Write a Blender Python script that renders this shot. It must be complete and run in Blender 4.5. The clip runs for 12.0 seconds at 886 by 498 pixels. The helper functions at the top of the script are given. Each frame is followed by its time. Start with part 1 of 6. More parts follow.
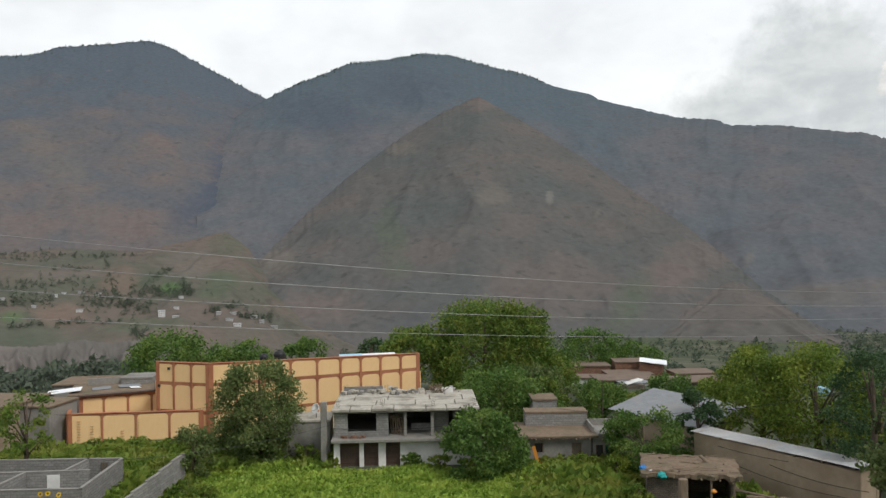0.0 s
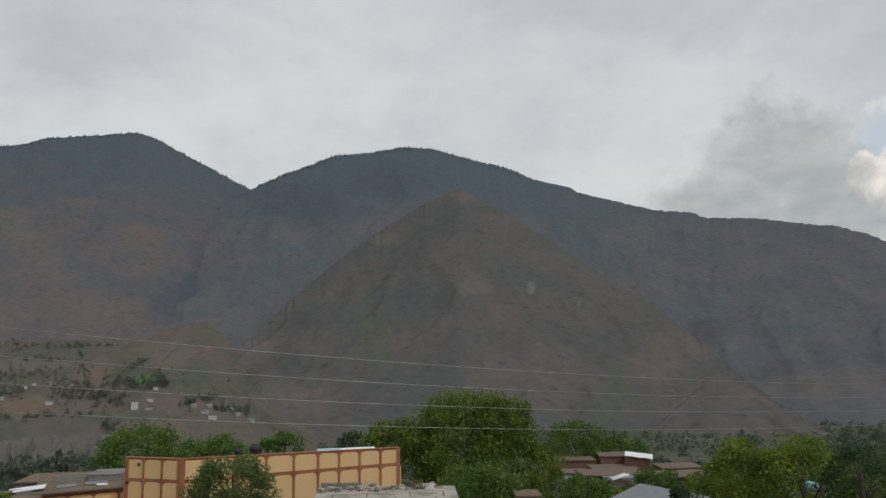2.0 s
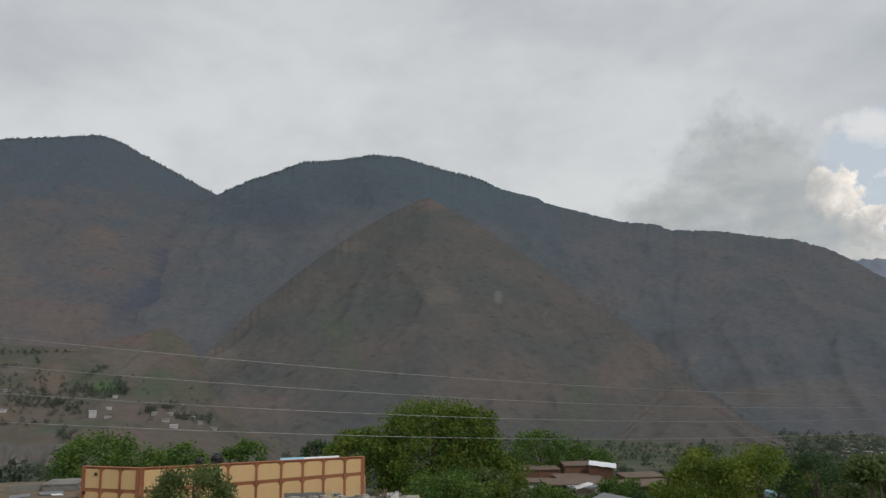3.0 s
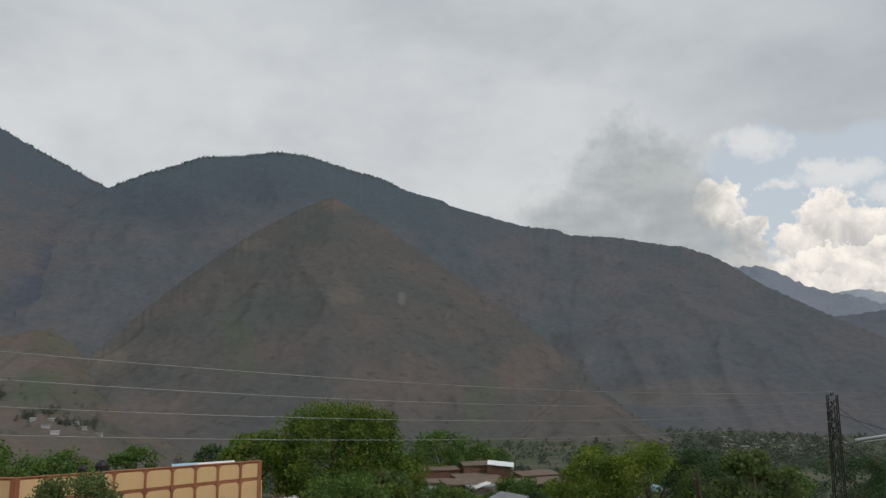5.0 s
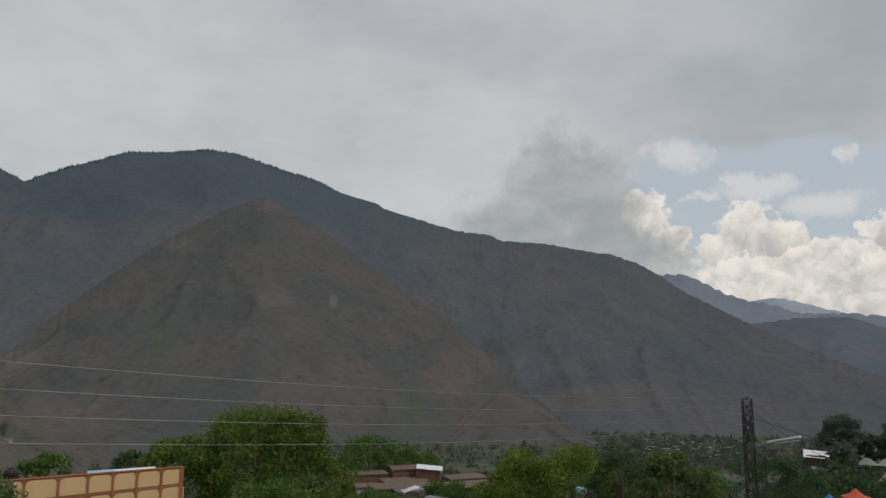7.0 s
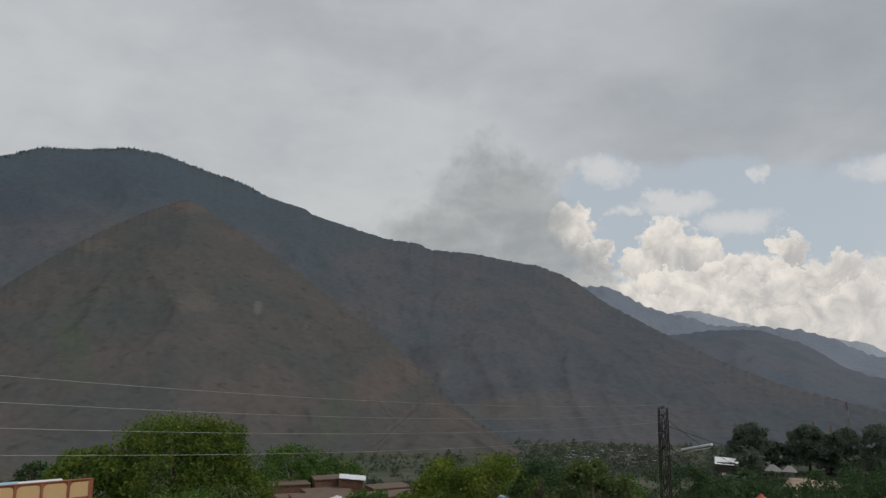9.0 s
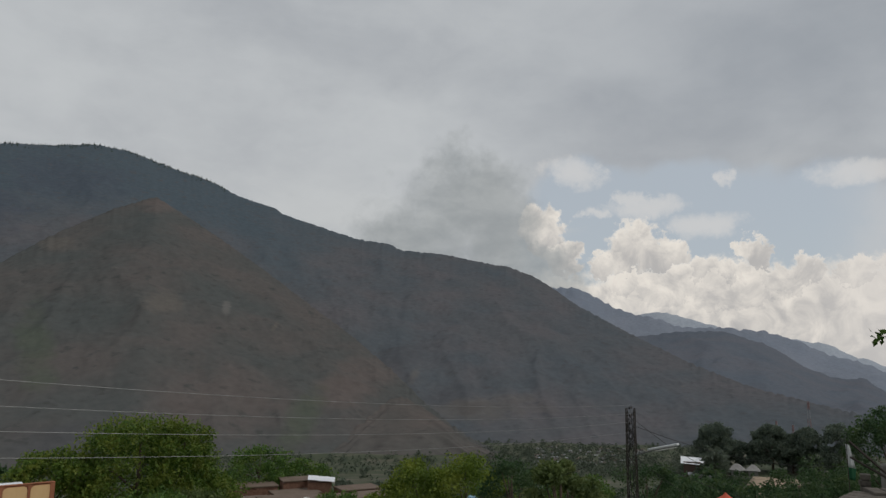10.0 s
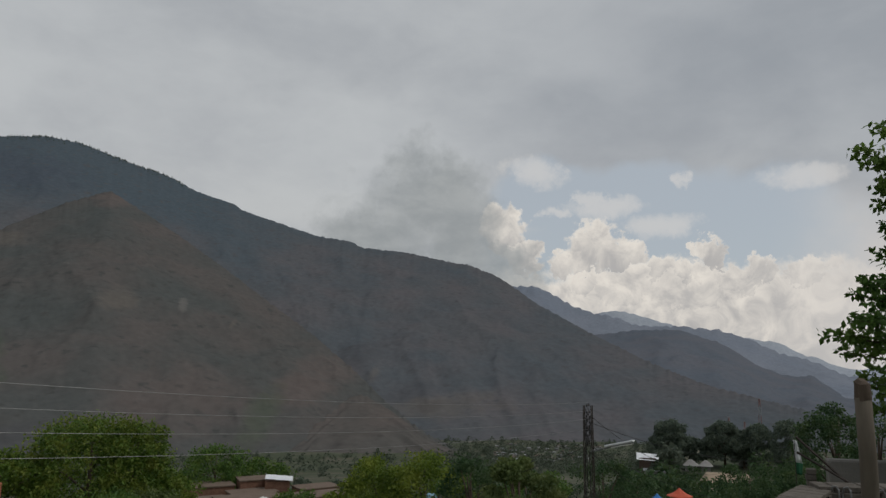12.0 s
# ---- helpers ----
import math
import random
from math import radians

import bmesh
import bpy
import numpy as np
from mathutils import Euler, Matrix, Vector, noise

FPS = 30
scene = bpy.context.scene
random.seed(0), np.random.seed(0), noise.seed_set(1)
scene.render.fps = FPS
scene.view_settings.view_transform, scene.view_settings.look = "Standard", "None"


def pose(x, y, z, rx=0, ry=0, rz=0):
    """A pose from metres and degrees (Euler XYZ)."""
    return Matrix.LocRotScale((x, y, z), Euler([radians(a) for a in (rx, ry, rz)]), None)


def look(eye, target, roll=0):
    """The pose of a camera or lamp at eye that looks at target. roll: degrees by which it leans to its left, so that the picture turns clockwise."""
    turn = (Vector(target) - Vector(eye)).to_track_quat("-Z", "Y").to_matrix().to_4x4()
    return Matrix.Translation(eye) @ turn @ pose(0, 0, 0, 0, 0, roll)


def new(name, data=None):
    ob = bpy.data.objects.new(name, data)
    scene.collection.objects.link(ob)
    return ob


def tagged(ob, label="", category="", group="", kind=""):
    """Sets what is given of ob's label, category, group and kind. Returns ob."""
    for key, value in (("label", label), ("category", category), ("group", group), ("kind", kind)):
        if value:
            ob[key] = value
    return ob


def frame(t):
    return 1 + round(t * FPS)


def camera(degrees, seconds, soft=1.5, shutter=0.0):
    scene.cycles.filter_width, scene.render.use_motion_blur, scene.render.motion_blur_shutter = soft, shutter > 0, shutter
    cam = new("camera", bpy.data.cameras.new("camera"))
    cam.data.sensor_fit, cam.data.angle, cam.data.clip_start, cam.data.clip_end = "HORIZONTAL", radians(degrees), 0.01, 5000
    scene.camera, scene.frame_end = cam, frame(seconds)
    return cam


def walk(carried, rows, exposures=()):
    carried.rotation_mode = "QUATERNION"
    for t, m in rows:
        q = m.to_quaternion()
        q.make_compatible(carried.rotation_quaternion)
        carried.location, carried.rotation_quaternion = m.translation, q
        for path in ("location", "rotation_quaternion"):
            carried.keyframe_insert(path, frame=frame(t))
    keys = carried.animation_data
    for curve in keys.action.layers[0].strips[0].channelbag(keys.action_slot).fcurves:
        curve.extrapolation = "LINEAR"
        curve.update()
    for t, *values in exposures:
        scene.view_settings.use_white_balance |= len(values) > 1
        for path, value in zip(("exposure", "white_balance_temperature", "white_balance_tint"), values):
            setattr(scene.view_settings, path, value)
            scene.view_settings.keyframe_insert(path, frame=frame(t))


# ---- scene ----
cam = camera(63.57, 12.0, soft=1.45)
EYE = 18.0
ARM = 0.3
# seconds, yaw, pitch, roll
ROWS = [
    (0.0, 0.01, -0.00, -0.80),
    (0.5, 0.05, 3.66, -0.92),
    (1.0, 0.18, 5.50, -0.88),
    (1.5, -0.46, 6.23, -0.71),
    (2.0, -1.53, 7.19, -0.72),
    (2.5, -2.68, 7.73, -0.51),
    (3.0, -4.13, 7.85, -0.32),
    (3.5, -6.27, 7.91, -0.29),
    (5.5, -13.39, 7.94, -0.22),
    (6.0, -14.84, 7.99, -0.08),
    (6.5, -16.07, 8.06, 0.00),
    (8.5, -21.27, 8.83, 0.37),
    (9.0, -22.98, 8.91, 0.50),
    (9.5, -24.43, 8.95, 0.46),
    (10.0, -25.32, 8.99, 0.53),
    (10.5, -26.11, 9.02, 0.62),
    (11.0, -27.56, 9.07, 0.76),
    (11.5, -28.59, 9.08, 0.69),
    (12.0, -28.46, 8.86, 0.53),
]
walk(cam, [(t, pose(-ARM * math.sin(radians(yaw)), ARM * math.cos(radians(yaw)) - ARM, EYE, 90 + pitch, 0, yaw) @ pose(0, 0, 0, 0, 0, roll))
           for t, yaw, pitch, roll in ROWS],
     exposures=((0.0, 0.54, 6450, 10), (0.5, 0.46, 6450, 10), (1.0, 0.14, 6430, 10), (2.5, -0.08, 6410, 10), (5.5, -0.1, 6390, 10), (6.5, -0.29, 6390, 10), (9.5, -0.35, 6390, 10), (10.5, -0.44, 6390, 10), (12.0, -0.47, 6390, 10)))

# ---- world and sun ----
SUN_AZ, SUN_EL = -128.0, 46.0
world = bpy.data.worlds.new("overcast_sky")
scene.world = world
world.use_nodes = True
wn, wl = world.node_tree.nodes, world.node_tree.links
wn.clear()


def wmath(op, a, b=0.0, c=0.0, clamp=False):
    n = wn.new("ShaderNodeMath")
    n.operation, n.use_clamp = op, clamp
    for i, q in enumerate((a, b, c)):
        if isinstance(q, (int, float)):
            n.inputs[i].default_value = q
        else:
            wl.new(q, n.inputs[i])
    return n.outputs[0]


def wstep(q, lo, hi):
    n = wn.new("ShaderNodeMapRange")
    n.interpolation_type = "SMOOTHSTEP"
    wl.new(q, n.inputs[0])
    n.inputs[1].default_value, n.inputs[2].default_value = lo, hi
    return n.outputs[0]


def wmix(f, a, b):
    n = wn.new("ShaderNodeMix")
    n.data_type = "RGBA"
    wl.new(f, n.inputs[0])
    for i, q in ((6, a), (7, b)):
        if isinstance(q, tuple):
            n.inputs[i].default_value = (*q, 1)
        else:
            wl.new(q, n.inputs[i])
    return n.outputs[2]


def wnoise(vec, scale, detail, rough=0.55, dist=0.0):
    n = wn.new("ShaderNodeTexNoise")
    wl.new(vec, n.inputs["Vector"])
    n.inputs["Scale"].default_value, n.inputs["Detail"].default_value = scale, detail
    n.inputs["Roughness"].default_value, n.inputs["Distortion"].default_value = rough, dist
    return n.outputs[0]


coord = wn.new("ShaderNodeTexCoord").outputs["Generated"]
sep = wn.new("ShaderNodeSeparateXYZ")
wl.new(coord, sep.inputs[0])
dx, dy, dz = sep.outputs
stretch = wn.new("ShaderNodeVectorMath")
stretch.operation = "MULTIPLY"
wl.new(coord, stretch.inputs[0])
stretch.inputs[1].default_value = (1, 1, 1.9)
svec = stretch.outputs[0]
# degrees round the compass (plus to the left of straight ahead) and above the horizon
azim = wmath("MULTIPLY", wmath("ARCTAN2", wmath("MULTIPLY", dx, -1.0), dy), 57.2958)
elev = wmath("MULTIPLY", wmath("ARCSINE", dz), 57.2958)
big = wnoise(svec, 1.9, 3, 0.5, 0.2)
mid = wnoise(svec, 5.0, 5, 0.52, 0.3)
fine = wnoise(svec, 17.0, 6, 0.55, 0.2)


def wwarp(scale, detail, amount, rough=0.55):
    """two shifts in degrees, one for each direction of the sky"""
    n = wn.new("ShaderNodeTexNoise")
    wl.new(coord, n.inputs["Vector"])
    n.inputs["Scale"].default_value, n.inputs["Detail"].default_value, n.inputs["Roughness"].default_value = scale, detail, rough
    sp = wn.new("ShaderNodeSeparateXYZ")
    wl.new(n.outputs["Color"], sp.inputs[0])
    return [wmath("MULTIPLY", wmath("SUBTRACT", q, 0.5), amount) for q in sp.outputs[:2]]


def lobes(qa, qe, spots):
    """joined round lobes: how deep inside, and how high within the lobe"""
    depth, high = None, None
    for a, e, ra, re in spots:
        u = wmath("DIVIDE", wmath("SUBTRACT", qa, a), ra)
        v = wmath("DIVIDE", wmath("SUBTRACT", qe, e), re)
        d = wmath("SUBTRACT", 1.0, wmath("ADD", wmath("MULTIPLY", u, u), wmath("MULTIPLY", v, v)))
        if depth is None:
            depth, high = d, v
        else:
            wins = wmath("GREATER_THAN", d, depth)
            high = wmath("ADD", wmath("MULTIPLY", wins, v), wmath("MULTIPLY", wmath("SUBTRACT", 1.0, wins), high))
            depth = wmath("MAXIMUM", d, depth)
    return depth, high


w1, w2, w3 = wwarp(7.0, 5, 10.0), wwarp(20.0, 8, 6.5, 0.62), wwarp(70.0, 6, 1.6, 0.65)
soft_a, soft_e = wmath("ADD", azim, w1[0]), wmath("ADD", elev, wmath("MULTIPLY", w1[1], 0.7))
puff_a = wmath("ADD", wmath("ADD", azim, w2[0]), w3[0])
puff_e = wmath("ADD", wmath("ADD", elev, wmath("MULTIPLY", w2[1], 0.8)), w3[1])
# the overcast deck, thicker and greyer down the valley
tone = wmath("ADD", wmath("MULTIPLY", big, 0.55), wmath("MULTIPLY", mid, 0.45))
tone = wmath("ADD", tone, wmath("MULTIPLY", wmath("SUBTRACT", fine, 0.5), 0.16))
thin = wmix(wstep(tone, 0.30, 0.68), (0.50, 0.52, 0.545), (0.69, 0.71, 0.715))
thick = wmix(wstep(tone, 0.30, 0.68), (0.415, 0.445, 0.48), (0.55, 0.575, 0.60))
down = wmath("MULTIPLY", wstep(wmath("MULTIPLY", azim, -1.0), 12.0, 52.0), wstep(elev, 9.0, 22.0))
cloud = wmix(wmath("MAXIMUM", down, wmath("MULTIPLY", wstep(elev, 15.0, 33.0), 0.5)), thin, thick)
paler = wmath("MULTIPLY", wstep(wmath("MULTIPLY", elev, -1.0), -17.0, -10.0), wstep(mid, 0.40, 0.62))
cloud = wmix(wmath("MULTIPLY", paler, 0.45), cloud, (0.73, 0.735, 0.715))
# blue sky in the opening of the deck
sky = wn.new("ShaderNodeTexSky")
sky.sky_type, sky.sun_disc = "NISHITA", False
sky.sun_elevation, sky.sun_rotation = radians(SUN_EL), radians(-SUN_AZ)
blue = wn.new("ShaderNodeMix")
blue.data_type, blue.blend_type = "RGBA", "MULTIPLY"
blue.inputs[0].default_value = 1.0
wl.new(sky.outputs[0], blue.inputs[6])
blue.inputs[7].default_value = (0.085, 0.085, 0.085, 1)
haze_blue = wmix(wmath("ADD", 0.72, 0.0), blue.outputs[2], (0.68, 0.73, 0.765))
gap, _ = lobes(soft_a, soft_e, ((-44.0, 11.5, 10.5, 4.6), (-53.0, 10.0, 8.0, 4.6), (-37.0, 13.0, 5.0, 3.2), (-40.0, 7.0, 9.0, 5.0)))
col = wmix(wstep(gap, -0.15, 0.55), cloud, haze_blue)
# thin bright shreds before the blue
shred_a = wmath("ADD", wmath("ADD", azim, wmath("MULTIPLY", w2[1], 1.3)), w3[0])
shred_e = wmath("ADD", wmath("ADD", elev, wmath("MULTIPLY", w2[0], 0.32)), wmath("MULTIPLY", w3[1], 0.6))
shred, _ = lobes(shred_a, shred_e, ((-41.5, 12.1, 1.9, 0.55), (-40.4, 12.7, 0.6, 0.5), (-37.9, 11.7, 0.8, 0.3), (-45.6, 10.3, 2.0, 0.7), (-36.3, 15.0, 1.7, 0.8), (-47.7, 13.9, 0.6, 0.4), (-55.8, 13.3, 2.2, 0.6)))
col = wmix(wmath("MULTIPLY", wstep(shred, -2.6, 1.1), 0.6), col, (0.90, 0.865, 0.82))
# warm veil at the end of the valley
veil = wmath("MULTIPLY", wstep(wmath("MULTIPLY", soft_a, -1.0), 53.0, 61.0), wstep(wmath("MULTIPLY", soft_e, -1.0), -14.0, -7.0))
col = wmix(wmath("MULTIPLY", veil, 0.9), col, (0.79, 0.755, 0.72))
# the bank of cumulus above the far ranges
heap_d, heap_h = lobes(puff_a, puff_e, ((-46.0, 3.0, 24.0, 4.8), (-46.0, 5.0, 10.0, 2.4), (-33.4, 10.2, 2.0, 2.1), (-34.9, 8.2, 1.6, 1.6), (-38.5, 8.0, 1.5, 1.2), (-40.6, 8.9, 2.2, 2.4), (-42.6, 8.6, 1.7, 1.8), (-44.8, 6.6, 1.7, 1.3), (-47.0, 6.4, 1.6, 1.3),
                                       (-49.2, 8.0, 1.2, 1.5), (-51.0, 6.0, 1.8, 1.5), (-53.1, 6.4, 1.3, 1.4), (-55.8, 6.0, 1.6, 1.4), (-43.5, 5.4, 1.7, 1.3), (-39.6, 5.9, 1.6, 1.3), (-48.6, 5.0, 1.8, 1.2), (-53.8, 4.4, 2.0, 1.2)))
lit = wmath("ADD", wmath("MULTIPLY", wmath("MINIMUM", heap_h, 0.9), 0.20), wmath("MULTIPLY", wnoise(coord, 26.0, 8, 0.6, 0.6), 1.5))
rim = wmath("MULTIPLY", wstep(wmath("MULTIPLY", heap_d, -1.0), -0.5, 0.0), 0.18)
lit = wmath("ADD", lit, rim)
puffs = wmix(wstep(lit, 0.40, 1.15), (0.60, 0.58, 0.56), (1.06, 0.985, 0.88))
puffs = wmix(wmath("MULTIPLY", wstep(wmath("MULTIPLY", azim, -1.0), 50.0, 60.0), 0.6), puffs, (0.80, 0.76, 0.72))
col = wmix(wstep(heap_d, -0.12, 0.38), col, puffs)
# a darker grey cloud hangs on the ridge beside the opening
heavy, _ = lobes(wmath("ADD", wmath("MULTIPLY", w2[0], 0.8), wmath("ADD", azim, wmath("MULTIPLY", w1[0], 0.5))), wmath("ADD", soft_e, w2[1]), ((-27.3, 12.6, 4.2, 3.6), (-29.8, 9.4, 3.6, 4.2), (-32.6, 7.0, 3.2, 2.3), (-22.5, 9.5, 4.5, 3.6)))
col = wmix(wmath("MULTIPLY", wstep(heavy, -0.8, 0.85), 0.8), col, wmix(wstep(fine, 0.35, 0.7), (0.36, 0.385, 0.39), (0.47, 0.49, 0.485)))
back = wn.new("ShaderNodeBackground")
wl.new(col, back.inputs[0])
back.inputs[1].default_value = 1.0
wout = wn.new("ShaderNodeOutputWorld")
wl.new(back.outputs[0], wout.inputs[0])

sun = new("sun", bpy.data.lights.new("sun", "SUN"))
sun.data.energy, sun.data.angle, sun.data.color = 1.35, radians(14), (1.0, 0.96, 0.9)
_sa, _se = radians(SUN_AZ), radians(SUN_EL)
sun.matrix_world = look((-60 * math.sin(_sa) * math.cos(_se), 60 * math.cos(_sa) * math.cos(_se), 60 * math.sin(_se) + 20), (0, 0, 20))


# ---- materials ----
def mat(name, c1, c2, scale=1.0, rough=0.85, bump=0.3, c3=None, big=0.08, metal=0.0, vary=0.0, stretch=(1, 1, 1), world_space=False, spec=0.3, bump_dist=0.03):
    """c1 to c2: grain; c3: large stains; vary: brightness from object to object"""
    m = bpy.data.materials.new(name)
    m.use_nodes = True
    n, l = m.node_tree.nodes, m.node_tree.links
    b = n["Principled BSDF"]
    if world_space:
        vec = n.new("ShaderNodeNewGeometry").outputs["Position"]
    else:
        vec = n.new("ShaderNodeTexCoord").outputs["Object"]
    sc = n.new("ShaderNodeMapping")
    sc.inputs["Scale"].default_value = stretch
    l.new(vec, sc.inputs[0])
    vec = sc.outputs[0]
    t1 = n.new("ShaderNodeTexNoise")
    l.new(vec, t1.inputs["Vector"])
    t1.inputs["Scale"].default_value, t1.inputs["Detail"].default_value, t1.inputs["Roughness"].default_value = scale, 8, 0.65
    ramp = n.new("ShaderNodeMapRange")
    ramp.inputs[1].default_value, ramp.inputs[2].default_value = 0.3, 0.7
    l.new(t1.outputs[0], ramp.inputs[0])
    mix = n.new("ShaderNodeMix")
    mix.data_type = "RGBA"
    l.new(ramp.outputs[0], mix.inputs[0])
    mix.inputs[6].default_value, mix.inputs[7].default_value = (*c1, 1), (*c2, 1)
    out = mix.outputs[2]
    if c3:
        t2 = n.new("ShaderNodeTexNoise")
        l.new(vec, t2.inputs["Vector"])
        t2.inputs["Scale"].default_value, t2.inputs["Detail"].default_value = big, 6
        r2 = n.new("ShaderNodeMapRange")
        r2.inputs[1].default_value, r2.inputs[2].default_value = 0.48, 0.68
        l.new(t2.outputs[0], r2.inputs[0])
        m2 = n.new("ShaderNodeMix")
        m2.data_type = "RGBA"
        l.new(r2.outputs[0], m2.inputs[0])
        l.new(out, m2.inputs[6])
        m2.inputs[7].default_value = (*c3, 1)
        out = m2.outputs[2]
    if vary:
        inf = n.new("ShaderNodeObjectInfo")
        r3 = n.new("ShaderNodeMapRange")
        l.new(inf.outputs["Random"], r3.inputs[0])
        r3.inputs[3].default_value, r3.inputs[4].default_value = 1 - vary, 1 + vary
        m3 = n.new("ShaderNodeVectorMath")
        m3.operation = "SCALE"
        l.new(out, m3.inputs[0])
        l.new(r3.outputs[0], m3.inputs[3])
        out = m3.outputs[0]
    l.new(out, b.inputs["Base Color"])
    b.inputs["Roughness"].default_value, b.inputs["Metallic"].default_value = rough, metal
    b.inputs["Specular IOR Level"].default_value = spec
    if bump:
        bp = n.new("ShaderNodeBump")
        bp.inputs["Strength"].default_value, bp.inputs["Distance"].default_value = bump, bump_dist
        l.new(t1.outputs[0], bp.inputs["Height"])
        l.new(bp.outputs[0], b.inputs["Normal"])
    return m


def leaf_mat(name, dark, light, tips=None):
    m = bpy.data.materials.new(name)
    m.use_nodes = True
    n, l = m.node_tree.nodes, m.node_tree.links
    b = n["Principled BSDF"]
    geo = n.new("ShaderNodeNewGeometry")
    mix = n.new("ShaderNodeMix")
    mix.data_type = "RGBA"
    l.new(geo.outputs["Random Per Island"], mix.inputs[0])
    mix.inputs[6].default_value, mix.inputs[7].default_value = (*dark, 1), (*light, 1)
    t = n.new("ShaderNodeTexNoise")
    l.new(geo.outputs["Position"], t.inputs["Vector"])
    t.inputs["Scale"].default_value = 0.6
    r = n.new("ShaderNodeMapRange")
    r.inputs[1].default_value, r.inputs[2].default_value = 0.45, 0.7
    l.new(t.outputs[0], r.inputs[0])
    m2 = n.new("ShaderNodeMix")
    m2.data_type = "RGBA"
    l.new(r.outputs[0], m2.inputs[0])
    l.new(mix.outputs[2], m2.inputs[6])
    m2.inputs[7].default_value = (*(tips or light), 1)
    l.new(m2.outputs[2], b.inputs["Base Color"])
    b.inputs["Roughness"].default_value = 0.55
    b.inputs["Specular IOR Level"].default_value = 0.25
    tr = n.new("ShaderNodeBsdfTranslucent")
    l.new(m2.outputs[2], tr.inputs[0])
    ms = n.new("ShaderNodeMixShader")
    ms.inputs[0].default_value = 0.4
    l.new(b.outputs[0], ms.inputs[1])
    l.new(tr.outputs[0], ms.inputs[2])
    l.new(ms.outputs[0], n["Material Output"].inputs[0])
    return m


M_ORANGE = mat("peach_plaster", (0.80, 0.53, 0.26), (0.84, 0.58, 0.30), 3.0, 0.9, 0.15, (0.75, 0.48, 0.24), 0.35, stretch=(1, 1, 0.35))
M_RUST = mat("rust_red_paint", (0.38, 0.15, 0.075), (0.44, 0.185, 0.10), 4.0, 0.85, 0.15, (0.30, 0.11, 0.06), 0.5)
M_CONC = mat("grey_concrete", (0.20, 0.19, 0.17), (0.28, 0.265, 0.24), 5.0, 0.92, 0.5, (0.16, 0.15, 0.135), 0.5)
M_SLAB = mat("weathered_slab", (0.31, 0.28, 0.23), (0.47, 0.44, 0.38), 4.5, 0.92, 0.5, (0.20, 0.18, 0.15), 0.6)
M_BLOCK = mat("concrete_block", (0.20, 0.195, 0.185), (0.28, 0.27, 0.255), 6.0, 0.95, 0.5, (0.24, 0.23, 0.21), 0.6, vary=0.14)


def coursed(m, c_joint, wide=0.4, high=0.2):
    """block courses with sunken joints on a plain material"""
    n, l = m.node_tree.nodes, m.node_tree.links
    b = n["Principled BSDF"]
    tc = n.new("ShaderNodeTexCoord").outputs["Object"]
    sp = n.new("ShaderNodeSeparateXYZ")
    l.new(tc, sp.inputs[0])
    ad = n.new("ShaderNodeMath")
    l.new(sp.outputs[0], ad.inputs[0])
    l.new(sp.outputs[1], ad.inputs[1])
    cb = n.new("ShaderNodeCombineXYZ")
    l.new(ad.outputs[0], cb.inputs[0])
    l.new(sp.outputs[2], cb.inputs[1])
    br = n.new("ShaderNodeTexBrick")
    l.new(cb.outputs[0], br.inputs["Vector"])
    br.inputs["Scale"].default_value = 1.0
    br.inputs["Brick Width"].default_value, br.inputs["Row Height"].default_value, br.inputs["Mortar Size"].default_value = wide, high, 0.014
    br.inputs["Color1"].default_value, br.inputs["Color2"].default_value, br.inputs["Mortar"].default_value = (0.85, 0.85, 0.85, 1), (1.1, 1.1, 1.1, 1), (*c_joint, 1)
    mu = n.new("ShaderNodeMix")
    mu.data_type, mu.blend_type = "RGBA", "MULTIPLY"
    mu.inputs[0].default_value = 1.0
    l.new(b.inputs["Base Color"].links[0].from_socket, mu.inputs[6])
    l.new(br.outputs[0], mu.inputs[7])
    l.new(mu.outputs[2], b.inputs["Base Color"])
    bp = n.new("ShaderNodeBump")
    bp.inputs["Strength"].default_value, bp.inputs["Distance"].default_value, bp.invert = 0.8, 0.02, True
    l.new(br.outputs["Fac"], bp.inputs["Height"])
    l.new(bp.outputs[0], b.inputs["Normal"])
    return m


coursed(M_BLOCK, (0.62, 0.62, 0.6))
M_MORTAR = mat("mortar", (0.24, 0.235, 0.225), (0.31, 0.30, 0.29), 7.0, 0.95, 0.4)
M_WHITE = mat("white_paint", (0.66, 0.65, 0.62), (0.78, 0.77, 0.74), 3.0, 0.8, 0.15, (0.55, 0.53, 0.50), 0.5)
M_MUD = mat("mud_plaster", (0.30, 0.235, 0.165), (0.38, 0.30, 0.215), 2.2, 0.97, 0.6, (0.25, 0.19, 0.13), 0.4)
M_MUDROOF = mat("mud_roof", (0.14, 0.10, 0.07), (0.22, 0.165, 0.115), 2.6, 0.98, 1.0, (0.12, 0.105, 0.065), 0.5)
M_BRICK = mat("mud_brick", (0.19, 0.105, 0.07), (0.27, 0.15, 0.105), 3.0, 0.95, 0.5, vary=0.18)
coursed(M_BRICK, (0.6, 0.55, 0.5), 0.34, 0.16)
M_TIN = mat("galvanised_sheet", (0.18, 0.19, 0.20), (0.25, 0.26, 0.27), 1.2, 0.7, 0.1, (0.24, 0.235, 0.23), 0.35, metal=0.2)
